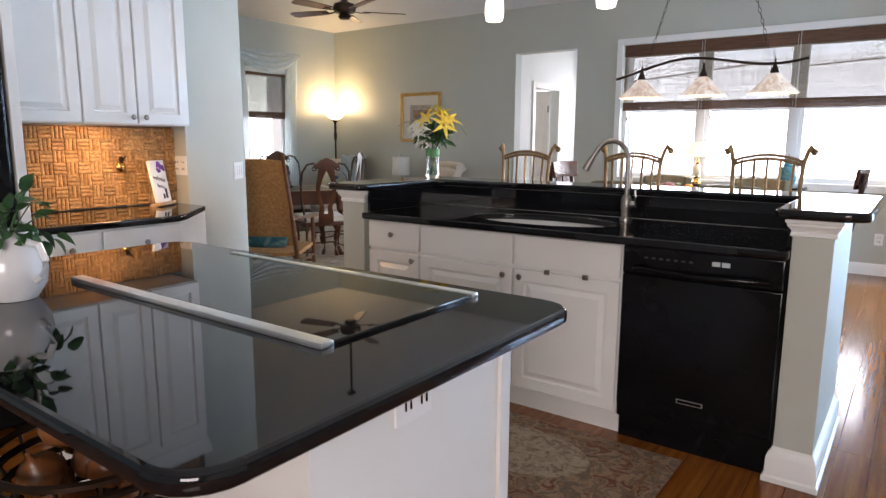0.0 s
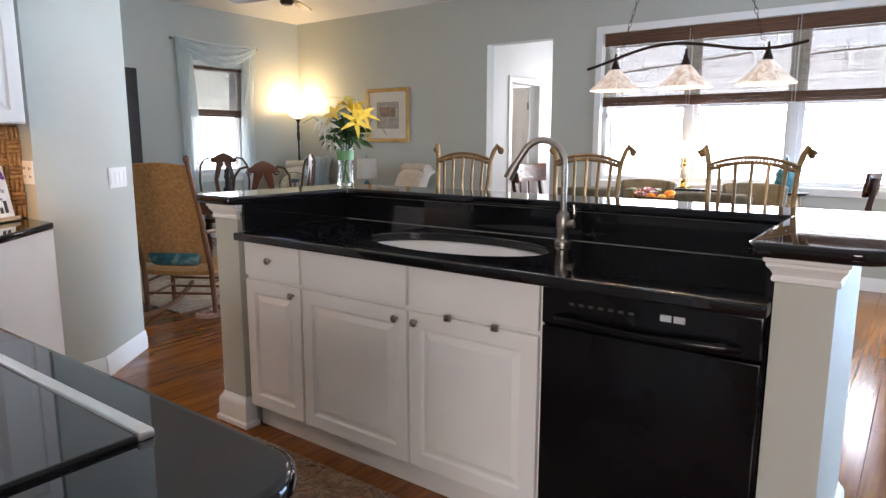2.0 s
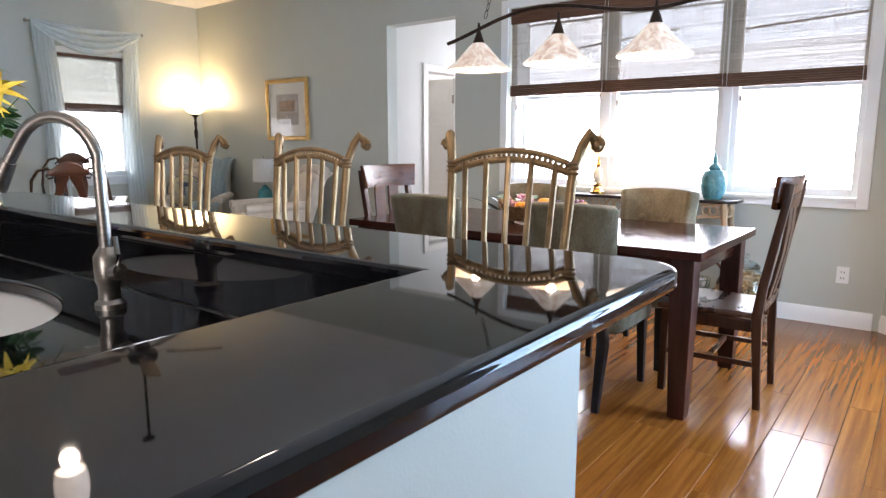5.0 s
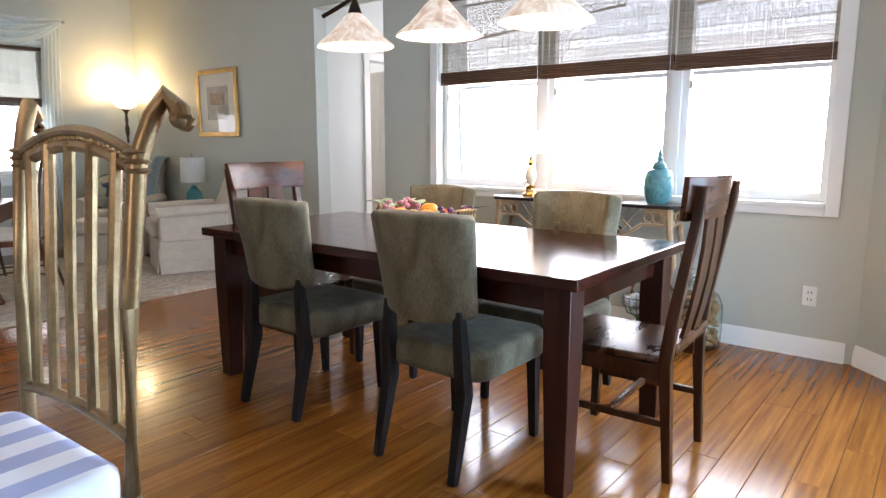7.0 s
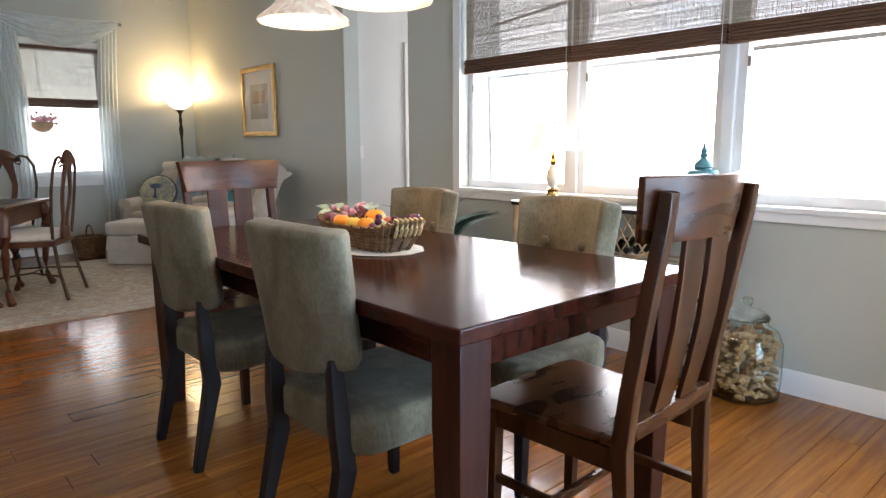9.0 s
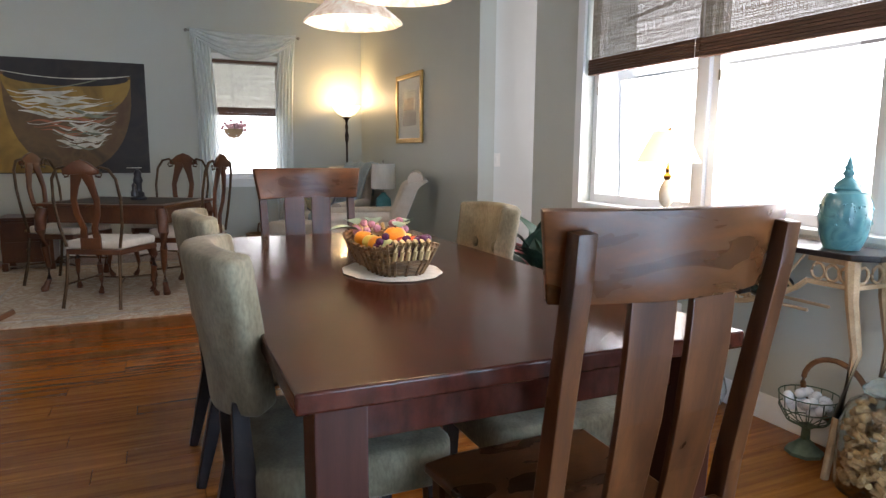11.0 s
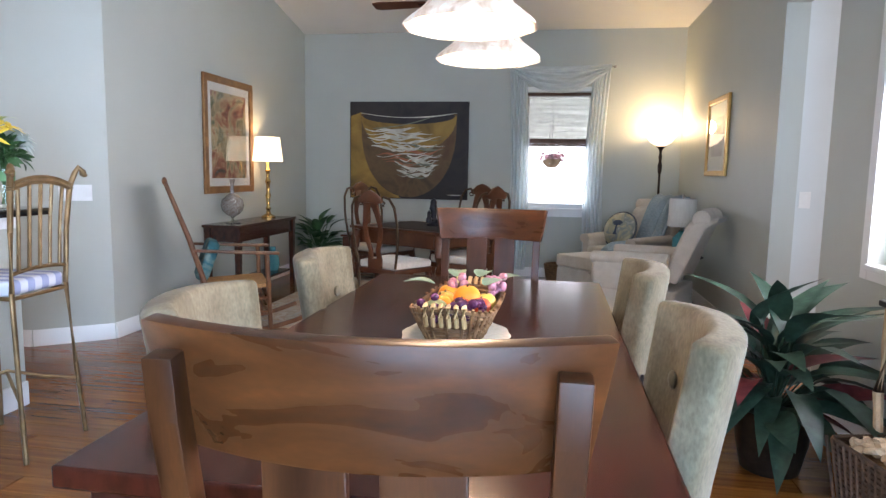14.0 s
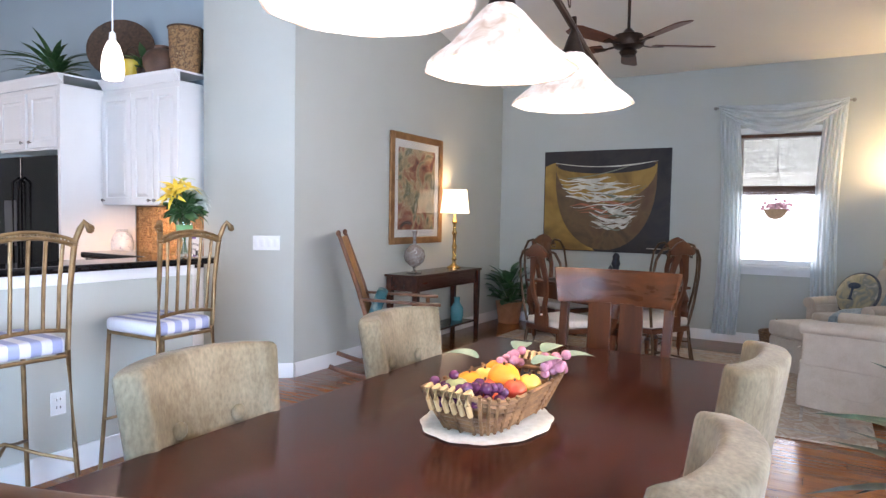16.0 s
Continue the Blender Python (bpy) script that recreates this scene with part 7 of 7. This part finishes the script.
for k in range(290):
    z = 0.035 + 0.31 * (k / 290)
    rmax = 0.148 if z < 0.29 else 0.12
    rad = rmax * (0.82 + 0.18 * rr.random()) if k % 4 else rmax * rr.random()
    a = rr.uniform(0, 6.283)
    ob = new("cork", cork_mesh)
    ob.parent = cork_holder
    ob.matrix_local = pose(rad * math.cos(a), rad * math.sin(a), z, rr.uniform(40, 140), rr.uniform(0, 90), rr.uniform(0, 360))
# wicker basket of shells
DARKW = material("dark_seagrass", (0.035, 0.018, 0.010), (0.10, 0.055, 0.03), 0.6, scale=40, fine=0.3, bump=0.3)
sb = thing("shell_basket", "square dark wicker basket heaped with shells", "basket", pose(-1.95, 7.37, 0, 0, 0, 12))
for k in range(18):
    f = k / 17
    bm = bm_new()
    w = 0.125 + 0.045 * f
    pts = [(x, y) for x, y in rounded(-w, w, -w * 0.9, w * 0.9, 0.03, 3)]
    pts.append(pts[0])
    tube(bm, [(x + 0.003 * (q % 2), y + 0.003 * (q % 2), 0.01 + 0.335 * f) for q, (x, y) in enumerate(pts)], 0.0105, 6)
    part("woven_band", bm, DARKW, sb)
for k in range(44):
    t = k / 44 * 4
    i, f = int(t), t - int(t)
    cx = ((-1, -1), (1, -1), (1, 1), (-1, 1))
    a, b = cx[i], cx[(i + 1) % 4]
    x, y = a[0] + (b[0] - a[0]) * f, a[1] + (b[1] - a[1]) * f
    bm = bm_new()
    tube(bm, [(x * 0.13, y * 0.117, 0.0), (x * 0.178, y * 0.16, 0.35)], 0.006, 5)
    part("stake", bm, DARKW, sb)
part("bottom", boxes((-0.12, 0.12, -0.11, 0.11, 0.002, 0.012)), DARKW, sb)
bm = bm_new()
prism(bm, rounded(-0.155, 0.155, -0.14, 0.14, 0.03, 3), 0.30, 0.318)
part("shell_bed", bm, CORK, sb)
SHELL = material("tan_shell", (0.42, 0.27, 0.15), (0.62, 0.47, 0.32), 0.5, scale=20, fine=0.3, per_object=0.25)
bm = bm_new()
ball(bm, (0, 0, 0), 0.019, 8, 6, sx=1.4, sz=0.6)
shell_mesh = mesh_of("shell", bm, SHELL)
shells = thing("shell_heap", "tan shells heaped in the wicker basket", "shells", pose(-1.95, 7.37, 0.32, 0, 0, 12))
for k in range(110):
    ob = new("shell", shell_mesh)
    ob.parent = shells
    x, y = rr.uniform(-0.14, 0.14), rr.uniform(-0.125, 0.125)
    ob.matrix_local = pose(x, y, 0.012 + 0.02 * rr.random() + 0.02 * (1 - (x / 0.14) ** 2), rr.uniform(-40, 40), rr.uniform(-40, 40), rr.uniform(0, 360))
# round jar with a cork lid
cj = thing("shell_jar", "round glass jar of white shells with cork lid", "jar", pose(-1.70, 7.485, 0))
bm = bm_new()
lathe(bm, [(0.001, 0), (0.08, 0), (0.12, 0.03), (0.138, 0.085), (0.125, 0.14), (0.085, 0.175), (0.075, 0.2), (0.071, 0.2), (0.08, 0.173), (0.12, 0.138), (0.133, 0.085), (0.115, 0.034), (0.001, 0.008)], seg=28)
part("glass", bm, CLEAR, cj).visible_shadow = False
bm = bm_new()
lathe(bm, [(0.001, 0.19), (0.07, 0.19), (0.07, 0.201), (0.082, 0.201), (0.084, 0.225), (0.078, 0.229), (0.001, 0.229)], seg=24)
part("cork_lid", bm, CORK, cj, "wide cork lid")
WSHELL = material("white_shell", (0.36, 0.29, 0.22), (0.6, 0.54, 0.46), 0.5, scale=30, per_object=0.25)
bm = bm_new()
ball(bm, (0, 0, 0), 0.018, 8, 6, sx=1.3, sz=0.7)
wm = mesh_of("white_shell", bm, WSHELL)
for k in range(75):
    ob = new("shell", wm)
    ob.parent = cj
    a, q = rr.uniform(0, 6.28), math.sqrt(rr.random())
    z = 0.025 + 0.07 * rr.random()
    ob.matrix_local = pose(0.1 * q * math.cos(a), 0.1 * q * math.sin(a), z, rr.uniform(0, 180), rr.uniform(0, 180), 0)
# tall mason jar behind the basket
mj = thing("glass_jar", "tall empty pale green glass jar", "jar", pose(-2.2, 7.54, 0))
bm = bm_new()
lathe(bm, [(0.001, 0), (0.075, 0), (0.08, 0.02), (0.08, 0.33), (0.06, 0.37), (0.06, 0.39), (0.07, 0.395), (0.07, 0.43), (0.065, 0.43), (0.055, 0.385), (0.055, 0.37), (0.075, 0.328), (0.075, 0.02), (0.001, 0.01)], seg=24)
part("glass", bm, material("pale_green_glass", (0.75, 0.9, 0.84), None, 0.03, transmission=1.0, ior=1.4), mj).visible_shadow = False
# wire bowl on a green foot
wb = thing("wire_bowl", "green wire compote holding white balls", "bowl", pose(-1.13, 7.495, 0) @ Matrix.Diagonal((0.88, 0.88, 0.88, 1)))
VERD = material("verdigris_metal", (0.05, 0.09, 0.06), (0.12, 0.17, 0.12), 0.6, 0.3, scale=20, fine=0.3)
bm = bm_new()
lathe(bm, [(0.001, 0), (0.08, 0), (0.08, 0.015), (0.05, 0.04), (0.02, 0.07), (0.018, 0.12), (0.04, 0.135), (0.001, 0.136)], seg=8)
part("foot", bm, VERD, wb)
for k in range(14):
    a = 2 * math.pi * k / 14
    bm = bm_new()
    tube(bm, [(r * math.cos(a), r * math.sin(a), z) for r, z in ((0.03, 0.135), (0.085, 0.16), (0.12, 0.22), (0.125, 0.28))], 0.0025, 5)
    part("wire_rib", bm, VERD, wb)
for r, z in ((0.085, 0.16), (0.12, 0.22), (0.125, 0.28)):
    bm = bm_new()
    tube(bm, [(r * math.cos(t), r * math.sin(t), z) for t in [2 * math.pi * q / 24 for q in range(25)]], 0.003, 5)
    part("wire_ring", bm, VERD, wb)
balls = thing("ball_pile", "white balls piled in the wire compote", "balls", pose(-1.14, 7.495, 0.16))
bm = bm_new()
ball(bm, (0, 0, 0), 0.021, 10, 8)
bmsh = mesh_of("white_ball", bm, WHITEC)
for k in range(26):
    ob = new("white_ball", bmsh)
    ob.parent = balls
    a, q = rr.uniform(0, 6.28), math.sqrt(rr.random()) * 0.078
    ob.matrix_local = pose(q * math.cos(a), q * math.sin(a), 0.024 + 0.055 * rr.random())
bm = bm_new()
tube(bm, [(0.15 * math.cos(t), 0, 0.165 + 0.15 * math.sin(t)) for t in [2 * math.pi * q / 32 for q in range(33)]], 0.013, 8)
solid("wooden_hoop", bm, ROCK, "wooden hoop leaning below the console", "hoop", pose(-1.08, 7.595, 0.0, 6, 0, 4) @ pose(0, 0, 0.125) @ Matrix.Scale(0.86, 4))

# ---- wall plates ----


def plate(x, y, z, rz, w, h, label, kind):
    p = thing("wall_plate", label, kind, pose(x, y, z, 0, 0, rz))
    part("cover", boxes((-w / 2, w / 2, -0.006, 0.0, -h / 2, h / 2)), TRIM, p, bevel=0.002)
    n = max(1, round(w / 0.06))
    for k in range(n):
        cx = -w / 2 + w * (k + 0.5) / n
        if kind == "outlet" or (n == 3 and k == 2):
            for dz in (-0.02, 0.02):
                part("socket", boxes((cx - 0.011, cx - 0.007, -0.0075, -0.006, dz - 0.006, dz + 0.006), (cx + 0.007, cx + 0.011, -0.0075, -0.006, dz - 0.006, dz + 0.006)), BLACK, p)
        else:
            part("rocker_switch", boxes((cx - 0.016, cx + 0.016, -0.009, -0.006, -0.032, 0.032)), TRIM, p, bevel=0.002)
    return p


plate(-0.195, YW, 0.36, 0, 0.075, 0.115, "white double outlet low on the sage wall", "outlet")
plate(-3.745, 2.795, 1.09, 128, 0.21, 0.115, "white triple switch plate on the pier", "switch")
plate(-1.776, 3.397, 0.37, 180, 0.075, 0.115, "white outlet below the bar", "outlet")
plate(-2.02, YW, 0.36, 0, 0.075, 0.115, "white outlet behind the console", "outlet")
plate(-4.54, 7.91, 1.13, 90, 0.075, 0.115, "white light switch in the hall passage", "switch")

# ---- kitchen details ----
lamp("under_cabinet_strip", "AREA", look((-3.50, 1.75, 1.365), (-3.62, 1.75, 0.9)), 12, (1.0, 0.62, 0.28), 0.06, 1.0)
cardm = material("white_card", (0.75, 0.73, 0.7), (0.78, 0.76, 0.73), 0.6)
cd = thing("welcome_plaque", "white welcome plaque with a purple flower", "plaque", pose(-3.56, 2.13, 0.909, -10, 0, 122))
part("board", boxes((-0.085, 0.085, -0.008, 0.008, 0.02, 0.27)), cardm, cd, bevel=0.004)
part("stand", boxes((-0.09, 0.09, -0.03, 0.04, 0.0, 0.02)), TWIG, cd, bevel=0.004)
rr = random.Random(8)
bm = bm_new()
for k in range(22):
    ball(bm, (rr.uniform(-0.01, 0.065), -0.010, rr.uniform(0.2, 0.255)), 0.010, 6, 5, sy=0.4)
part("purple_flower", bm, material("purple_paint", (0.12, 0.03, 0.25), (0.2, 0.07, 0.34), 0.6), cd)
for txt, z, sz in (("welcome", 0.15, 0.036), ("home", 0.105, 0.036)):
    cu = bpy.data.curves.new("lettering", "FONT")
    cu.body, cu.size, cu.align_x, cu.extrude = txt, sz, "CENTER", 0.0004
    tmp = new("lettering", cu)
    me = bpy.data.meshes.new_from_object(tmp.evaluated_get(bpy.context.evaluated_depsgraph_get()))
    bpy.data.objects.remove(tmp)
    me.materials.append(DARKP)
    ob = new("lettering", me)
    ob.parent = cd
    ob.matrix_local = pose(-0.01, -0.0092, z, 90, 12, 0)
part("figure_bar", boxes((0.03, 0.05, -0.010, -0.008, 0.04, 0.1), (0.0, 0.018, -0.010, -0.008, 0.04, 0.07)), DARKP, cd)
# outlets on the pier's side and the angled boards by the plaque
for px in (-3.655, -3.59):
    plate(px, 2.29, 1.14, 0, 0.07, 0.115, "white outlet beside the cork backsplash", "outlet")
bt = thing("cork_ornament", "small metal bee ornament on the corks", "ornament", pose(-3.655, 1.93, 1.14))
bm = bm_new()
ball(bm, (0, 0, 0), 0.03, 12, 8, sx=0.6)
part("body", bm, BRASS, bt)
for s in (-1, 1):
    bm = bm_new()
    leaf_mesh(bm, pose(0.01, 0, 0.02, 60, 0, s * 60), 0.06, 0.03, 0.2)
    part("wing", bm, DARKMETAL, bt)
# basket of onions on its stand beside the island
ob_stand = thing("onion_stand", "dark wire basket stand beside the island", "stand", pose(-1.12, 0.53, 0.13))
bm = bm_new()
lathe(bm, [(0.001, -0.13), (0.13, -0.13), (0.13, -0.11), (0.02, -0.1), (0.015, 0.46), (0.001, 0.46)], seg=16)
part("post", bm, DARKMETAL, ob_stand)
for k in range(6):
    f = k / 5
    bm = bm_new()
    r = 0.10 + 0.07 * math.sin(f * 1.5)
    tube(bm, [(r * math.cos(t), r * math.sin(t), 0.46 + 0.15 * f) for t in [2 * math.pi * q / 28 for q in range(29)]], 0.008, 6)
    part("basket_ring", bm, DARKMETAL, ob_stand)
bm = bm_new()
lathe(bm, [(0.001, 0.455), (0.10, 0.455), (0.10, 0.465), (0.001, 0.465)], seg=20)
part("basket_floor", bm, DARKMETAL, ob_stand)
for k in range(16):
    a = 2 * math.pi * k / 16
    bm = bm_new()
    tube(bm, [((0.10 + 0.07 * math.sin(f * 1.5)) * math.cos(a), (0.10 + 0.07 * math.sin(f * 1.5)) * math.sin(a), 0.46 + 0.15 * f) for f in (0, 0.25, 0.5, 0.75, 1)], 0.004, 5)
    part("basket_rib", bm, DARKMETAL, ob_stand)
ONION = material("onion_skin", (0.10, 0.032, 0.010), (0.20, 0.08, 0.028), 0.35, scale=12, stretch=(1, 1, 0.2), fine=0.3, per_object=0.2)
bm = bm_new()
lathe(bm, [(0.001, -0.036), (0.012, -0.034), (0.034, -0.018), (0.041, 0.002), (0.034, 0.022), (0.016, 0.036), (0.006, 0.046), (0.004, 0.06), (0.001, 0.062)], seg=18)
om = mesh_of("onion", bm, ONION)
for k, (x, y, z) in enumerate(((-0.06, -0.05, 0.52), (0.05, -0.06, 0.52), (0.06, 0.05, 0.52), (-0.05, 0.06, 0.52), (0.0, 0.0, 0.58), (-0.09, 0.02, 0.59), (0.08, -0.01, 0.595), (0.0, -0.09, 0.59), (0.01, 0.09, 0.6), (-0.05, -0.03, 0.64), (0.04, 0.03, 0.645))):
    ob = new("onion", om)
    ob.matrix_world = pose(-1.12 + x, 0.53 + y, z + 0.125, rr.uniform(-50, 50), rr.uniform(-50, 50), rr.uniform(0, 360))
    tagged(ob, "brown-skinned onion in the wire basket", "onion", "onions")
# things above the wall cabinets
ZT = 2.446
bm = bm_new()
lathe(bm, [(0.001, 0), (0.11, 0), (0.15, 0.08), (0.155, 0.14), (0.12, 0.2), (0.06, 0.225), (0.065, 0.25), (0.001, 0.25)], seg=24)
solid("clay_pot", bm, material("brown_clay", (0.07, 0.035, 0.02), (0.14, 0.075, 0.045), 0.5, scale=10, fine=0.3), "round brown clay pot above kitchen cabinets", "pot", pose(-3.52, 1.82, ZT))
tb = thing("tall_basket", "tall spotted woven basket above kitchen cabinets", "basket", pose(-3.53, 2.1, ZT))
bm = bm_new()
lathe(bm, [(0.001, 0), (0.11, 0), (0.125, 0.15), (0.135, 0.36), (0.128, 0.36), (0.12, 0.15), (0.001, 0.02)], seg=24)
part("weave", bm, blotches("spotted_weave", [(0.12, 0.05, 0.015), (0.35, 0.2, 0.08), (0.08, 0.035, 0.015), (0.45, 0.3, 0.14)], 30, 0.7), tb)
bm = bm_new()
tube(bm, [(0.135 * math.cos(t), 0.135 * math.sin(t), 0.36) for t in [2 * math.pi * q / 24 for q in range(25)]], 0.008, 6)
part("rim", bm, DARKW, tb)
bm = bm_new()
lathe(bm, [(0.001, 0), (0.23, 0.0), (0.28, 0.03), (0.275, 0.045), (0.22, 0.02), (0.001, 0.015)], seg=32)
solid("woven_tray", bm, DARKW, "round dark woven tray leaning above cabinets", "tray", pose(-3.50, 1.3, ZT + 0.275, 0, 72, 40))
ud = potted_plant("trailing_plant", "green fern on top of the refrigerator cabinet", pose(-3.4, 0.45, ZT), [(0.001, 0), (0.1, 0), (0.13, 0.12), (0.12, 0.12), (0.001, 0.1)], 0.12, 40, 0.35, 0.06, (LEAF_G, LEAF_G), 13, (0.5, 1.0), (10, 80), 0.1)
potted_plant("small_plant", "small green plant between pots above cabinets", pose(-3.5, 1.62, ZT), [(0.001, 0), (0.06, 0), (0.07, 0.08), (0.065, 0.08), (0.001, 0.07)], 0.08, 24, 0.13, 0.06, (LEAF_G, LEAF_G), 14, (0.3, 0.8), (10, 80), 0.06)
pot = thing("yellow_watering_can", "small yellow can with a wire handle", "can", pose(-3.45, 1.5, ZT))
bm = bm_new()
lathe(bm, [(0.001, 0), (0.07, 0), (0.085, 0.15), (0.078, 0.15), (0.001, 0.02)], seg=20)
part("body", bm, material("yellow_enamel", (0.6, 0.42, 0.04), (0.7, 0.5, 0.06), 0.3), pot)
bm = bm_new()
tube(bm, [(0, 0.083 * math.cos(t), 0.14 + 0.13 * math.sin(t)) for t in [math.pi * q / 12 for q in range(13)]], 0.004, 6)
part("handle", bm, DARKMETAL, pot)
bm = bm_new()
lathe(bm, [(0.001, 0), (0.07, 0), (0.1, 0.06), (0.105, 0.13), (0.085, 0.2), (0.05, 0.23), (0.055, 0.25), (0.001, 0.25)], seg=24)
solid("ceramic_canister", bm, blotches("blue_white_glaze", [(0.6, 0.6, 0.63), (0.7, 0.7, 0.72), (0.35, 0.36, 0.45)], 18, 0.2), "grey and white ceramic canister on the counter", "canister", pose(-3.55, 1.19, 0.909))

# kitchen rug
KR = blotches("persian_pattern", [(0.03, 0.012, 0.010), (0.26, 0.15, 0.08), (0.12, 0.085, 0.06), (0.30, 0.20, 0.12), (0.13, 0.035, 0.015), (0.24, 0.14, 0.085)], 13, 0.95)
kr = thing("kitchen_rug", "tan and rust patterned runner by the sink", "rug", pose(0, 0, 0))
part("field", boxes((-2.27, -0.60, 1.90, 2.58, 0.001, 0.011)), KR, kr, bevel=0.003)
part("border", boxes((-2.2, -0.67, 1.97, 1.985, 0.011, 0.0122)), WICKER, kr)
part("border", boxes((-2.2, -0.67, 2.495, 2.51, 0.011, 0.0122)), WICKER, kr)
part("border", boxes((-0.685, -0.67, 1.985, 2.495, 0.011, 0.0122)), WICKER, kr)
part("border", boxes((-2.2, -2.185, 1.985, 2.495, 0.011, 0.0122)), WICKER, kr)
bm = bm_new()
lathe(bm, [(0.001, 0.011), (0.17, 0.011), (0.2, 0.0125), (0.001, 0.013)], (-1.2, 2.27, 0), 24, sx=1.6)
part("medallion", bm, blotches("rug_medallion", [(0.14, 0.06, 0.04), (0.3, 0.24, 0.17), (0.4, 0.32, 0.22)], 26, 0.95), kr)

# ---- pieces: cork backsplash ----
rr = random.Random(31)
splash = tagged(new("wall_cork_backsplash"), "backsplash of wine corks in a basket weave", "backsplash", "", "structure")
part("backing", boxes((-3.70, -3.694, 1.2, 2.285, 0.912, 1.373)), WICKER, splash)
bm = bm_new()
lathe(bm, [(0.0095, -0.0315), (0.0106, -0.0305), (0.0106, 0.0305), (0.0095, 0.0315)], seg=8)
cork_piece = mesh_of("cork", bm, CORK)
BL = 0.0645
extra = bm_new()
made = 0
for i in range(19):
    for j in range(7):
        y0, z0 = 2.255 - i * BL, 0.945 + j * BL
        if z0 > 1.36 or y0 < 1.24:
            continue
        horiz = (i + j) % 2
        for k in (-1, 0, 1):
            cy, cz = (y0, z0 + k * 0.0213) if horiz else (y0 + k * 0.0213, z0)
            m = pose(-3.682 + rr.uniform(-0.003, 0.003), cy, cz, 90 if horiz else 0, 0, 0) @ pose(0, 0, 0, rr.uniform(-3, 3), rr.uniform(-3, 3), 0)
            if made < 300:
                ob = new("cork", cork_piece)
                ob.parent = splash
                ob.matrix_local = m
                made += 1
            else:
                rings = []
                for r, z in ((0.0102, -0.031), (0.0106, 0.0), (0.0102, 0.031)):
                    rings.append([extra.verts.new(m @ Vector((r * math.cos(a), r * math.sin(a), z))) for a in (0, 1.05, 2.09, 3.14, 4.19, 5.24)])
                for a, b in zip(rings, rings[1:]):
                    for q in range(6):
                        extra.faces.new((a[q], a[(q + 1) % 6], b[(q + 1) % 6], b[q]))
                extra.faces.new(rings[-1])
                extra.faces.new(rings[0][::-1])
me = bpy.data.meshes.new("far_corks")
extra.to_mesh(me)
extra.free()
me.materials.append(CORK)
ob = new("far_corks", me)
ob.parent = splash
ob["kind"] = "stuff"

# ---- pieces: floor planks running along y ----
floor = tagged(new("floor"), "glossy honey-brown bamboo plank floor", "floor", "", "structure")
PW, PL = 0.1245, 1.22
plank_mesh = {}


def plank(ln):
    key = round(ln, 2)
    if key not in plank_mesh:
        bm = bm_new()
        w, c = PW / 2 - 0.0006, 0.0016
        vs = [[bm.verts.new((x, y, z)) for x, y in ((-a, -b), (a, -b), (a, b), (-a, b))] for a, b, z in ((w, ln / 2 - 0.0006, -0.012), (w, ln / 2 - 0.0006, -c), (w - c, ln / 2 - 0.0006 - c, 0.0))]
        for p, q in zip(vs, vs[1:]):
            for i in range(4):
                bm.faces.new((p[i], p[(i + 1) % 4], q[(i + 1) % 4], q[i]))
        bm.faces.new(vs[-1])
        plank_mesh[key] = mesh_of("plank", bm, FLOOR, angle=20)
    return plank_mesh[key]


rr = random.Random(17)
count = 0
rest_v, rest_f = [], []
x = XW - 0.1
while x < 2.85:
    y = -2.6 - rr.uniform(0, PL)
    while y < 10.0:
        y0, y1 = max(y, -2.6), min(y + PL, 10.0)
        cx, cy, ln = x + PW / 2, (y0 + y1) / 2, y1 - y0
        y += PL
        if ln < 0.05 or (cx < -3.85 and cy < YP - 0.8) or (cy > YW + 0.8 and (cx > -2.9 or cx < -6.2)) or (cx > 1 and cx + cy > 8.6):
            continue
        near = -3.9 < cx < 0.75 and 2.2 < cy < YW or -6 < cx < -3.9 and 3.2 < cy < 7.4
        if near and count < 300:
            ob = new("plank", plank(ln))
            ob.parent = floor
            ob.matrix_local = Matrix.Translation((cx, cy, 0))
            count += 1
        else:
            k = len(rest_v)
            w, c, h = PW / 2 - 0.0006, 0.0016, ln / 2 - 0.0006
            for a, b, z in ((w, h, -0.012), (w, h, -c), (w - c, h - c, 0.0)):
                rest_v += [(cx - a, cy - b, z), (cx + a, cy - b, z), (cx + a, cy + b, z), (cx - a, cy + b, z)]
            for r in (0, 4):
                for i in range(4):
                    j = (i + 1) % 4
                    rest_f.append((k + r + i, k + r + j, k + r + 4 + j, k + r + 4 + i))
            rest_f.append((k + 8, k + 9, k + 10, k + 11))
    x += PW
me = bpy.data.meshes.new("far_planks")
me.from_pydata(rest_v, [], rest_f)
me.materials.append(FLOOR)
ob = new("far_planks", me)
ob.parent = floor
ob["kind"] = "stuff"
